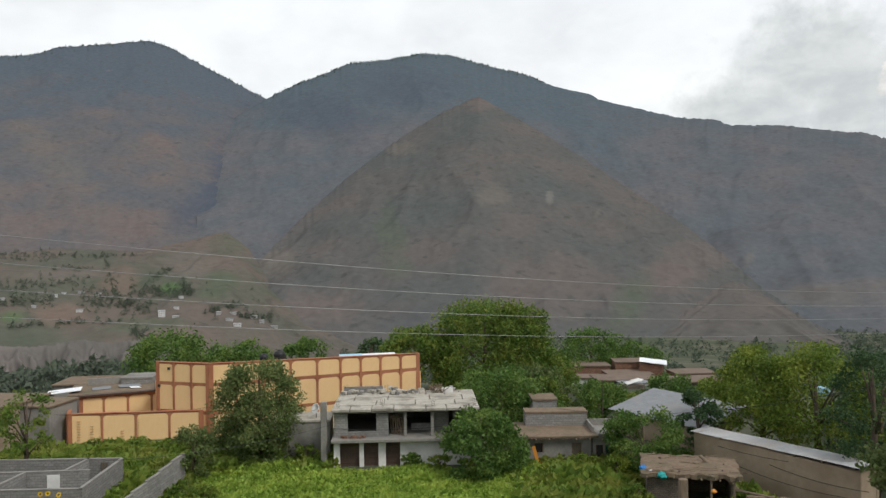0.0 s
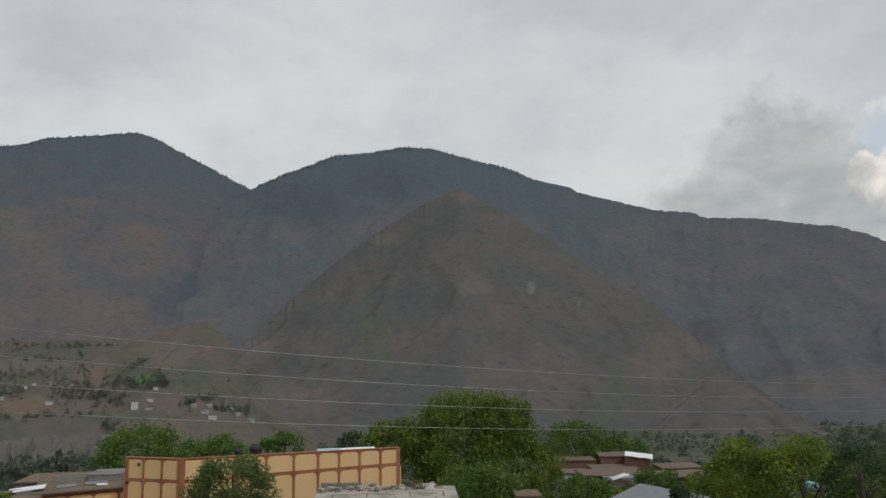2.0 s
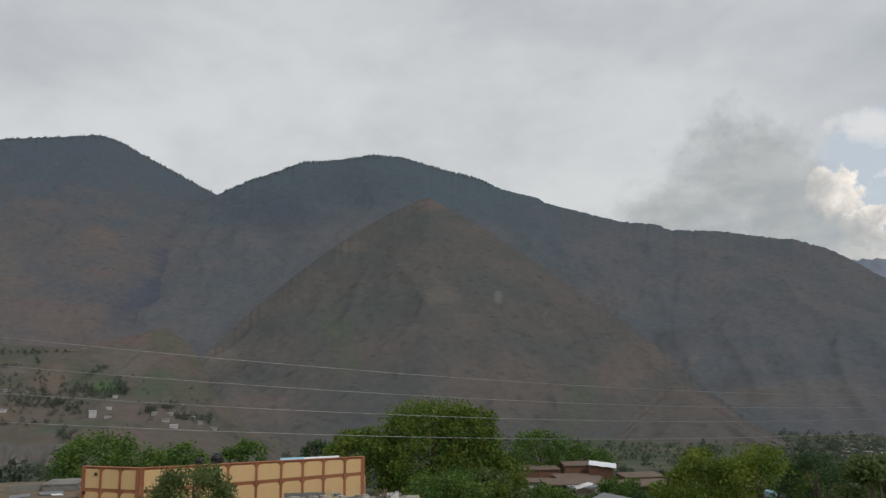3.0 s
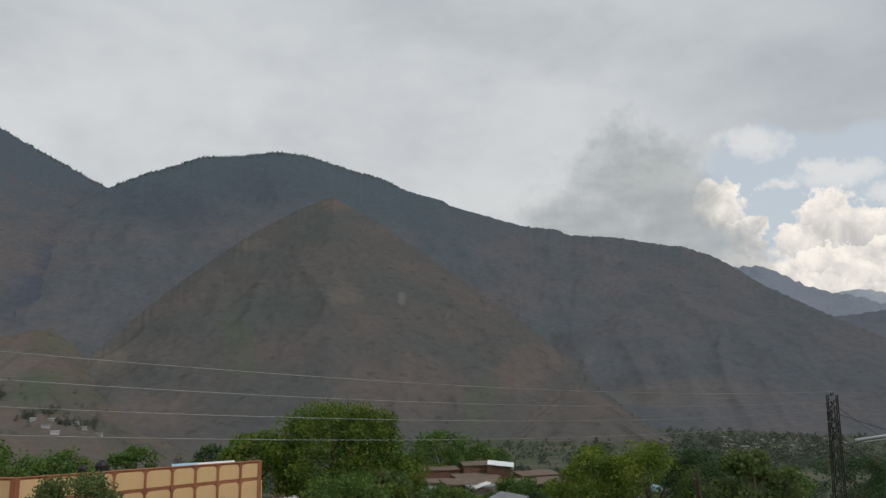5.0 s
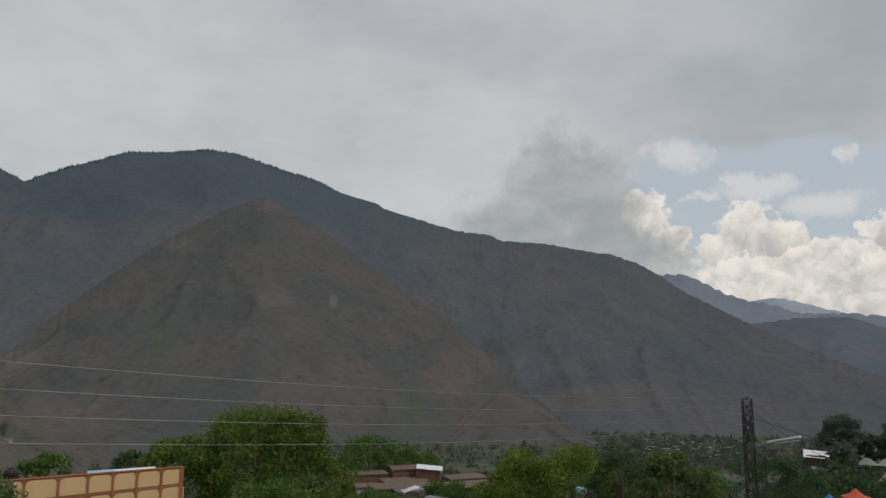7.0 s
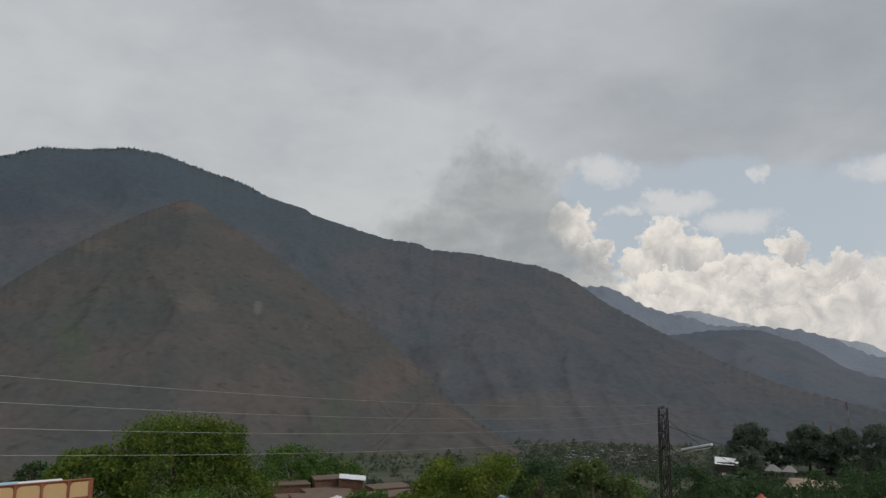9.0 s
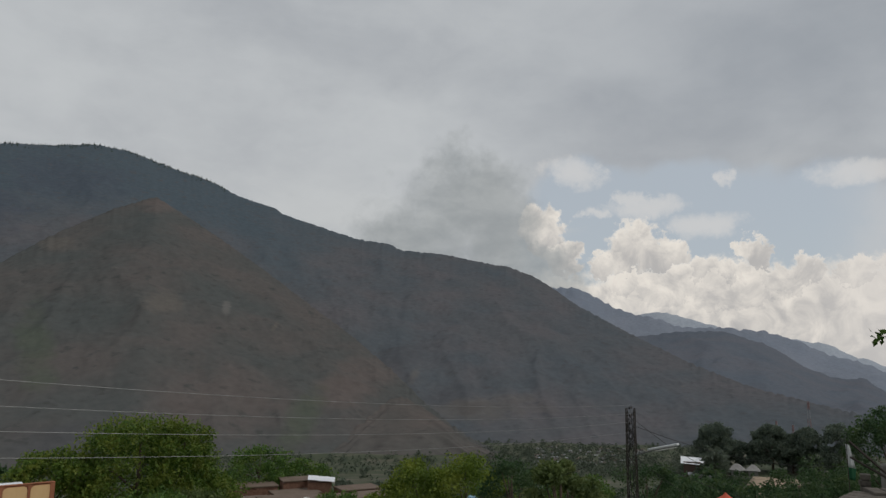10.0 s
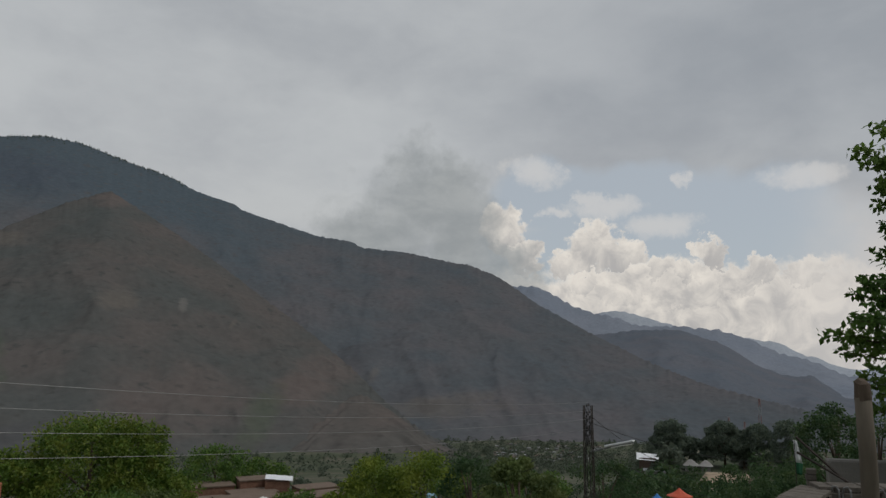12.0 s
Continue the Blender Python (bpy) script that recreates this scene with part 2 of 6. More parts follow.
M_TINM = mat("old_sheet", (0.33, 0.335, 0.34), (0.44, 0.44, 0.44), 1.0, 0.55, 0.1, (0.34, 0.31, 0.28), 0.5, metal=0.15)
M_TINW = mat("bright_sheet", (0.74, 0.75, 0.77), (0.84, 0.85, 0.86), 1.0, 0.5, 0.05, (0.66, 0.67, 0.68), 0.4)
M_WOOD = mat("grey_timber", (0.16, 0.12, 0.085), (0.25, 0.19, 0.135), 6.0, 0.9, 0.5, stretch=(1, 1, 0.2), vary=0.2)
M_POLEWOOD = mat("pale_pole_wood", (0.092, 0.077, 0.058), (0.145, 0.121, 0.091), 9.0, 0.85, 0.7, (0.095, 0.078, 0.058), 3.0, stretch=(1, 1, 0.15), bump_dist=0.01)
M_DARK = mat("dark_interior", (0.03, 0.028, 0.025), (0.05, 0.045, 0.04), 3.0, 0.95, 0.1)
M_DOOR = mat("brown_steel_door", (0.07, 0.045, 0.035), (0.10, 0.065, 0.05), 4.0, 0.6, 0.1)
M_TEAL = mat("teal_door_paint", (0.02, 0.10, 0.09), (0.03, 0.14, 0.12), 4.0, 0.6, 0.1)
M_STEEL = mat("rusty_steel", (0.045, 0.038, 0.033), (0.085, 0.07, 0.06), 8.0, 0.75, 0.3, metal=0.3)
M_WIRE = mat("aluminium_wire", (0.20, 0.20, 0.20), (0.26, 0.26, 0.25), 4.0, 0.5, 0.0, metal=0.4)
M_CABLE = mat("black_cable", (0.02, 0.02, 0.02), (0.035, 0.035, 0.035), 4.0, 0.6, 0.0)
M_BLACK = mat("black_plastic", (0.015, 0.015, 0.016), (0.03, 0.03, 0.03), 4.0, 0.5, 0.0)
M_BLUE = mat("blue_sheet", (0.03, 0.16, 0.42), (0.05, 0.22, 0.52), 3.0, 0.6, 0.1)
M_LBLUE = mat("pale_blue_sheet", (0.30, 0.50, 0.62), (0.38, 0.58, 0.70), 2.0, 0.6, 0.1)
M_RED = mat("red_roof_sheet", (0.50, 0.085, 0.045), (0.62, 0.12, 0.06), 3.0, 0.6, 0.1)
M_TURQ = mat("turquoise_plastic", (0.02, 0.30, 0.30), (0.04, 0.40, 0.38), 5.0, 0.5, 0.2)
M_YELLOW = mat("orange_paint", (0.60, 0.22, 0.03), (0.70, 0.28, 0.04), 5.0, 0.6, 0.1)
M_STONE = mat("wall_stone", (0.082, 0.071, 0.059), (0.155, 0.136, 0.114), 14.0, 0.95, 0.8, vary=0.2, bump_dist=0.01)
M_BARK = mat("bark", (0.075, 0.055, 0.04), (0.13, 0.10, 0.075), 5.0, 0.95, 0.7, stretch=(1, 1, 0.3))
M_FLAGW = mat("white_cloth", (0.70, 0.72, 0.74), (0.78, 0.79, 0.80), 3.0, 0.9, 0.05)
M_FLAGG = mat("green_cloth", (0.02, 0.10, 0.05), (0.03, 0.13, 0.06), 3.0, 0.9, 0.05)
M_MASTR = mat("mast_red", (0.22, 0.14, 0.14), (0.26, 0.165, 0.16), 1.0, 0.7, 0.0)
M_MASTW = mat("mast_white", (0.26, 0.265, 0.275), (0.30, 0.305, 0.315), 1.0, 0.7, 0.0)
M_FARWALL = mat("far_house_wall", (0.36, 0.36, 0.36), (0.50, 0.49, 0.48), 0.5, 0.9, 0.0, vary=0.3)
M_FARROOF = mat("far_sheet_roof", (0.28, 0.30, 0.32), (0.46, 0.47, 0.48), 0.4, 0.7, 0.0, vary=0.35)
M_FARHUT = mat("far_hut_roof", (0.24, 0.23, 0.22), (0.34, 0.33, 0.31), 0.4, 0.9, 0.0, vary=0.2)
M_GROUND = mat("meadow_ground", (0.042, 0.056, 0.030), (0.070, 0.082, 0.044), 0.5, 0.97, 0.8, (0.115, 0.105, 0.075), 0.03, world_space=True, bump_dist=0.2)

L_DEEP = leaf_mat("leaf_deep", (0.052, 0.108, 0.025), (0.118, 0.214, 0.044), (0.176, 0.246, 0.051))
L_MID = leaf_mat("leaf_mid", (0.056, 0.108, 0.019), (0.139, 0.221, 0.035), (0.207, 0.245, 0.044))
L_YOUNG = leaf_mat("leaf_young", (0.077, 0.128, 0.020), (0.183, 0.256, 0.037), (0.239, 0.282, 0.042))
L_DARK = leaf_mat("leaf_dark", (0.031, 0.067, 0.029), (0.070, 0.131, 0.049), (0.100, 0.145, 0.054))
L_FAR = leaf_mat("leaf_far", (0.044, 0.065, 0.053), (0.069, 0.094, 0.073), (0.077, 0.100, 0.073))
L_OLIVE = leaf_mat("leaf_olive", (0.073, 0.109, 0.035), (0.161, 0.212, 0.068), (0.190, 0.226, 0.079))
# distant foliage, its green greyed by haze put into the colour
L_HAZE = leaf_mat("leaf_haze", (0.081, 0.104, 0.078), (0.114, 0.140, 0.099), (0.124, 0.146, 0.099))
M_VROOF = mat("red_earth_roof", (0.135, 0.10, 0.077), (0.20, 0.148, 0.115), 1.5, 0.98, 0.8, (0.13, 0.10, 0.07), 0.5)
M_RUBBLE = mat("dry_stone", (0.115, 0.095, 0.075), (0.18, 0.15, 0.12), 4.0, 0.97, 0.9, (0.09, 0.075, 0.06), 1.0)
coursed(M_RUBBLE, (0.5, 0.5, 0.5), 0.28, 0.13)
# leaves of the shelf trees, with bluish haze mixed into the green
L_HAZE_FAR = leaf_mat("leaf_haze_far", (0.090, 0.121, 0.096), (0.146, 0.184, 0.136), (0.162, 0.196, 0.136))
M_PETAL = mat("petal_yellow", (0.62, 0.40, 0.02), (0.72, 0.48, 0.03), 6.0, 0.7, 0.0)
M_FADE = mat("faded_mark", (0.50, 0.34, 0.18), (0.58, 0.40, 0.22), 4.0, 0.9, 0.0)
L_CROP = leaf_mat("crop_leaf", (0.139, 0.222, 0.029), (0.316, 0.446, 0.070), (0.366, 0.457, 0.081))
L_GRASS = leaf_mat("grass_blade", (0.094, 0.156, 0.025), (0.203, 0.284, 0.045), (0.249, 0.270, 0.057))


def mountain_mat(name, soil, scrub, forest, pale, forest_from, forest_to, dotted=0.84, patches=()):
    """soil and scrub in streaks down the slope, forest with growing height, pale scars; the colours given already hold
    the haze
    """
    m = bpy.data.materials.new(name)
    m.use_nodes = True
    n, l = m.node_tree.nodes, m.node_tree.links
    b = n["Principled BSDF"]
    geo = n.new("ShaderNodeNewGeometry").outputs["Position"]

    def noise_of(scale, detail, stretch=(1, 1, 1), rough=0.6):
        mp = n.new("ShaderNodeMapping")
        mp.inputs["Scale"].default_value = stretch
        l.new(geo, mp.inputs[0])
        t = n.new("ShaderNodeTexNoise")
        t.inputs["Scale"].default_value, t.inputs["Detail"].default_value, t.inputs["Roughness"].default_value = scale, detail, rough
        l.new(mp.outputs[0], t.inputs["Vector"])
        return t.outputs[0]

    def ranged(q, lo, hi):
        r = n.new("ShaderNodeMapRange")
        r.interpolation_type = "SMOOTHSTEP"
        r.inputs[1].default_value, r.inputs[2].default_value = lo, hi
        l.new(q, r.inputs[0])
        return r.outputs[0]

    def mixed(f, a, c):
        x = n.new("ShaderNodeMix")
        x.data_type = "RGBA"
        l.new(f, x.inputs[0])
        for i, q in ((6, a), (7, c)):
            if isinstance(q, tuple):
                x.inputs[i].default_value = (*q, 1)
            else:
                l.new(q, x.inputs[i])
        return x.outputs[2]

    streak = noise_of(0.0055, 8, (1, 1, 0.9), 0.6)
    patch = noise_of(0.0028, 7, (1, 1, 0.8))
    grain = noise_of(0.06, 6)
    c = mixed(ranged(streak, 0.36, 0.66), soil, scrub)
    c = mixed(ranged(patch, 0.40, 0.70), c, tuple(0.5 * (a + d) for a, d in zip(scrub, forest)))
    sepz = n.new("ShaderNodeSeparateXYZ")
    l.new(geo, sepz.inputs[0])
    add = n.new("ShaderNodeMath")
    add.operation = "MULTIPLY_ADD"
    l.new(patch, add.inputs[0])
    add.inputs[1].default_value = 700.0
    l.new(sepz.outputs[2], add.inputs[2])
    c = mixed(ranged(add.outputs[0], forest_from + 350, forest_to + 350), c, forest)
    sc = noise_of(0.013, 7, (1, 1, 0.5), 0.7)
    c = mixed(ranged(sc, 0.64, 0.78), c, pale)
    dots = noise_of(0.035, 3, (1, 1, 1), 0.6)
    dark = tuple(dotted * q for q in scrub)
    c = mixed(ranged(dots, 0.56, 0.70), c, dark)
    # dark blue ground, fields, bare earth and rock falls: compass angle and angle of height seen from the terrace, half
    # widths, lean, colour
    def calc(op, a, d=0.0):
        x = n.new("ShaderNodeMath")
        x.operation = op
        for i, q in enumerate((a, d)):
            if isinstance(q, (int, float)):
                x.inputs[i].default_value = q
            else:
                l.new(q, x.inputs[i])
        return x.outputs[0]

    if patches:
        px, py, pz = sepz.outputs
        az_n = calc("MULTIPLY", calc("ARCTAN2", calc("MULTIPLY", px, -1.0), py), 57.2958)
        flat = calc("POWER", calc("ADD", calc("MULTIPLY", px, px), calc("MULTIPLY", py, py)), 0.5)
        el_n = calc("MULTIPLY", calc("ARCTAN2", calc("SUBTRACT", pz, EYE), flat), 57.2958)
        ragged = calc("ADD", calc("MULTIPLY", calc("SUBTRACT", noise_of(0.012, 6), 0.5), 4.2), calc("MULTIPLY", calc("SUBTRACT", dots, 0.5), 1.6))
        for a0, e0, ha, he, lean, amount, tint in patches:
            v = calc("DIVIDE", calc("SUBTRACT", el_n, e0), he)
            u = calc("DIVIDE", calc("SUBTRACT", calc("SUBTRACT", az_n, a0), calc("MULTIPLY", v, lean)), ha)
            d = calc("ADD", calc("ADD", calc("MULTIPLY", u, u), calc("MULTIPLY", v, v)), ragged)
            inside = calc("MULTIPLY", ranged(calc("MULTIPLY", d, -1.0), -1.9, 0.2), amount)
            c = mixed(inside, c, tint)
    g = n.new("ShaderNodeMix")
    g.data_type, g.blend_type = "RGBA", "OVERLAY"
    g.inputs[0].default_value = 0.26
    l.new(c, g.inputs[6])
    l.new(grain, g.inputs[7])
    l.new(g.outputs[2], b.inputs["Base Color"])
    b.inputs["Roughness"].default_value, b.inputs["Specular IOR Level"].default_value = 1.0, 0.0
    bp = n.new("ShaderNodeBump")
    bp.inputs["Strength"].default_value, bp.inputs["Distance"].default_value = 0.3, 6.0
    l.new(streak, bp.inputs["Height"])
    l.new(bp.outputs[0], b.inputs["Normal"])
    return m


# bluish haze of the air is mixed into the mountain colours below
T_DARK_BLUE, T_RUST, T_TAN, T_PALE, T_GREEN, T_ROCK = (0.074, 0.084, 0.106), (0.146, 0.117, 0.107), (0.144, 0.128, 0.112), (0.20, 0.185, 0.172), (0.088, 0.108, 0.074), (0.082, 0.082, 0.088)
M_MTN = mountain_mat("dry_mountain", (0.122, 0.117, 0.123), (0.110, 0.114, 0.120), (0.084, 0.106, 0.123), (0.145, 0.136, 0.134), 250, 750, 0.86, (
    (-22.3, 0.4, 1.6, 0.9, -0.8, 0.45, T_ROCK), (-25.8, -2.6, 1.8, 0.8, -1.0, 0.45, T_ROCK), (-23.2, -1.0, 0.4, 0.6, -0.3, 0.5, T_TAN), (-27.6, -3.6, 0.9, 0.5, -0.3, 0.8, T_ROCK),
    (-29.0, -3.6, 4.0, 0.9, -1.5, 0.5, T_TAN), (9.0, 10.5, 4.0, 1.6, 1.0, 0.6, T_DARK_BLUE), (3.0, 12.6, 4.0, 1.5, 0.0, 0.5, T_DARK_BLUE)))
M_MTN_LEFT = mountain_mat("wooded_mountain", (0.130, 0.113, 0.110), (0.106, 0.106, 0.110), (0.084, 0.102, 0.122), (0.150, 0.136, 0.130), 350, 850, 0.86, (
    # the first two patches turn the gully dark blue
    (15.6, 6.0, 2.4, 4.4, -1.0, 0.95, T_DARK_BLUE), (18.0, 3.4, 2.4, 2.0, -1.5, 0.8, T_DARK_BLUE), (28.4, 6.6, 1.5, 2.4, 2.0, 0.45, T_TAN), (21.5, 8.2, 1.0, 1.0, 0.8, 0.5, T_RUST), (26.0, 2.4, 4.5, 1.6, 0.0, 0.6, T_RUST), (32.0, 1.5, 3.0, 2.0, 0.0, 0.5, T_RUST)))
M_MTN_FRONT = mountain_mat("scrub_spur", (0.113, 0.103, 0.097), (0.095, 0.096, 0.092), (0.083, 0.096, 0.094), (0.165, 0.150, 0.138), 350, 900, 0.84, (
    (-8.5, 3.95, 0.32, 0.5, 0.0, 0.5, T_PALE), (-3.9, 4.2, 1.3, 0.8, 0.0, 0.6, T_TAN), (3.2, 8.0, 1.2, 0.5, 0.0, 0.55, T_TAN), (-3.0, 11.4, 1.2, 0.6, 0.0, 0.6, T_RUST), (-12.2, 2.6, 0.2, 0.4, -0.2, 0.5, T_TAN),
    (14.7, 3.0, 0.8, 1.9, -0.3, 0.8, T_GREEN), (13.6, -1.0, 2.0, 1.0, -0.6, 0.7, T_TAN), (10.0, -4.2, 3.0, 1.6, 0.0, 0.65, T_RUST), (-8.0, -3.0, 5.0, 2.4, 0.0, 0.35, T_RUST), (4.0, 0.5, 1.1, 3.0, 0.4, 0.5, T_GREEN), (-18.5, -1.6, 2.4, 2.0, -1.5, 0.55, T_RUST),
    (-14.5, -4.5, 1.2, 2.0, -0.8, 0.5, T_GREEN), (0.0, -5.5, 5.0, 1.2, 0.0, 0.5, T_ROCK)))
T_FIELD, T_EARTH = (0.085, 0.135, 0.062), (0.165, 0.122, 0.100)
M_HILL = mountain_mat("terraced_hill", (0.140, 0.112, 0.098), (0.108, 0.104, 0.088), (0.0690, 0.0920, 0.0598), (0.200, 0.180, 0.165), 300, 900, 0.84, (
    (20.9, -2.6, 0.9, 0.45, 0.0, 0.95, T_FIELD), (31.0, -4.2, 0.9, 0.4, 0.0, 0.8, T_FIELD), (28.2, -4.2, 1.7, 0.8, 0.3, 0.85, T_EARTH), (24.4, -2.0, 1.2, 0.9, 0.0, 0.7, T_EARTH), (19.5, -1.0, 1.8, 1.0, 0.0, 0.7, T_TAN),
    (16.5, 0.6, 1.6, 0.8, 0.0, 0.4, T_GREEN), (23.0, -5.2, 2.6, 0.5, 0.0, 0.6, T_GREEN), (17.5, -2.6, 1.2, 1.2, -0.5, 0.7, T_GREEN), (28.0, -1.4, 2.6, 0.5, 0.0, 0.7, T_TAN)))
# blue-grey here is valley haze painted into soil, scrub and forest
M_NEAR_HAZE = mountain_mat("near_range_hazed", (0.1349, 0.1406, 0.1596), (0.1216, 0.1349, 0.1568), (0.1140, 0.1330, 0.1596), (0.1615, 0.1615, 0.1710), 100, 500, 0.97)
M_SCREE = mountain_mat("tan_scree", (0.126, 0.108, 0.099), (0.108, 0.100, 0.094), (0.104, 0.103, 0.094), (0.2340, 0.2025, 0.1800), 300, 900)
M_CLIFF = mountain_mat("earth_cliff", (0.172, 0.150, 0.138), (0.135, 0.122, 0.112), (0.0900, 0.0938, 0.0863), (0.1725, 0.1575, 0.1500), 300, 900)
# the farther the range, the more pale blue haze its colours carry
M_FAR_HAZE = mountain_mat("far_range_hazed", (0.215, 0.235, 0.275), (0.195, 0.217, 0.255), (0.185, 0.212, 0.258), (0.25, 0.27, 0.30), 200, 600, 0.97)
M_FAR_HAZE2 = mountain_mat("farthest_range_hazed", (0.37, 0.40, 0.44), (0.34, 0.37, 0.415), (0.33, 0.365, 0.415), (0.40, 0.43, 0.47), 200, 600, 0.97)


# ---- building helpers ----
def thing(name, label, category, x=0.0, y=0.0, z=0.0, turn=0.0, group="", kind=""):
    ob = new(name)
    ob.empty_display_size = 0.2
    ob.matrix_basis = pose(x, y, z, 0, 0, turn)
    return tagged(ob, label, category, group, kind)


def part(name, bm, material, parent=None, label="", smooth=False):
    me = bpy.data.meshes.new(name)
    bm.to_mesh(me)
    bm.free()
    me.materials.append(material)
    if smooth:
        for p in me.polygons:
            p.use_smooth = True
    ob = new(name, me)
    if parent is not None:
        ob.parent = parent
    return tagged(ob, label)


def mesh_part(name, verts, faces, material, parent=None, label="", smooth=False):
    me = bpy.data.meshes.new(name)
    me.from_pydata([tuple(map(float, v)) for v in verts], [], [tuple(map(int, f)) for f in faces])
    me.materials.append(material)
    if smooth:
        me.polygons.foreach_set("use_smooth", [True] * len(me.polygons))
    ob = new(name, me)
    if parent is not None:
        ob.parent = parent
    return tagged(ob, label)


def box(bm, cx, cy, cz, sx, sy, sz, turn=0.0, bevel=0.0, tilt=0.0, roll=0.0):
    r = bmesh.ops.create_cube(bm, size=1.0, matrix=pose(cx, cy, cz, tilt, roll, turn) @ Matrix.Diagonal((sx, sy, sz, 1)))
    if bevel:
        edges = {e for v in r["verts"] for e in v.link_edges}
        bmesh.ops.bevel(bm, geom=list(edges), offset=bevel, segments=1, affect="EDGES", profile=0.5)
    return bm


def box_part(name, material, parent, c, s, turn=0.0, bevel=0.0, label="", tilt=0.0, roll=0.0):
    return part(name, box(bmesh.new(), *c, *s, turn, bevel, tilt, roll), material, parent, label)


def tube(bm, points, radii, sides=7):
    """a tapered tube through the points"""
    rings = []
    pts = [Vector(p) for p in points]
    for i, p in enumerate(pts):
        d = (pts[min(i + 1, len(pts) - 1)] - pts[max(i - 1, 0)]).normalized()
        a = d.orthogonal().normalized()
        b = d.cross(a)
        rings.append([bm.verts.new(p + radii[i] * (math.cos(2 * math.pi * k / sides) * a + math.sin(2 * math.pi * k / sides) * b)) for k in range(sides)])
    for r0, r1 in zip(rings, rings[1:]):
        for k in range(sides):
            # keep the rings in step where the frame turns
            bm.faces.new((r0[k], r0[(k + 1) % sides], r1[(k + 1) % sides], r1[k]))
    bm.faces.new(rings[-1])
    bm.faces.new(rings[0][::-1])
    return bm


def polar(az, r, z=0.0):
    a = radians(az)
    return (-r * math.sin(a), r * math.cos(a), z)


# ---- the ground ----
def ground_height(x, y):
    r = math.hypot(x, y)
    az = math.degrees(math.atan2(-x, y))
    far_r = (46, 92, 120, 300, 600, 900, 1200, 1600, 5000)
    far_z = (0.0, 0.0, -4.5, -42, -80, -108, -130, -150, -150)
    z = float(np.interp(r, (0, 2.4, 4.2, 12, 30) + far_r, (16.35, 16.35, 13.0, 8.6, 3.2) + far_z))
    # the terrace runs on along the slope to the right
    zr = float(np.interp(r, (0, 2.4, 5.0, 13, 22, 40, 60, 92) + far_r[2:], (16.35, 16.35, 15.3, 15.2, 10.5, 5.0, 2.0, 0.0) + far_z[2:]))
    k = max(0.0, min(1.0, (-40 - az) / 8.0)) if y > 0 else 1.0
    z += (zr - z) * k
    if r > 90:
        left = max(0.0, min(1.0, (az - 2.0) / 14.0)) if az < 120 else 0.0
        z *= 1 + 0.32 * left * max(0.0, min(1.0, (r - 450) / 300))
    if y < 0:
        z = 16.35 + (z - 16.35) * max(0.0, 1 + y / 30.0) if y > -30 else 16.35
        z += 0.22 * -y if y > -900 else 198
    shelf = max(0.0, min(1.0, (-42.5 - az) / 2.5, (62 + az) / 3.0)) if y > 0 else 0.0
    if shelf and 240 < r < 520:
        level = float(np.interp(r, (240, 285, 300, 400, 520), (-30.0, -26.5, -25.0, -26.0, -69.0)))
        z += shelf * (level - z)
    if r > 10:
        z += min(1.0, (r - 10) / 60) * (0.5 * noise.noise(Vector((x * 0.05, y * 0.05, 1.0))) + min(10, r / 120) * noise.noise(Vector((x * 0.008, y * 0.008, 3.0))) * (r > 95))
    return z


radii = [0.0] + [1.5 * 1.075 ** i for i in range(113)]
radii = [r for r in radii if r < 4900] + [4900]
azs = np.arange(0, 360, 1.5)
gv = [(0, 0, ground_height(0.01, 0.01))]
gf = []
for i, r in enumerate(radii[1:]):
    for az in azs:
        px, py, _ = polar(az, r)
        gv.append((px, py, ground_height(px, py)))
na = len(azs)
for k in range(na):
    gf.append((0, 1 + k, 1 + (k + 1) % na))
for i in range(len(radii) - 2):
    for k in range(na):
        a, b2 = 1 + i * na + k, 1 + i * na + (k + 1) % na
        gf.append((a, a + na, b2 + na, b2))
ground = mesh_part("ground", gv, gf, M_GROUND, smooth=True)
tagged(ground, "green valley ground falling away to the river plain", "ground", kind="structure")

# ---- the mountains ----
SLOPES = {}


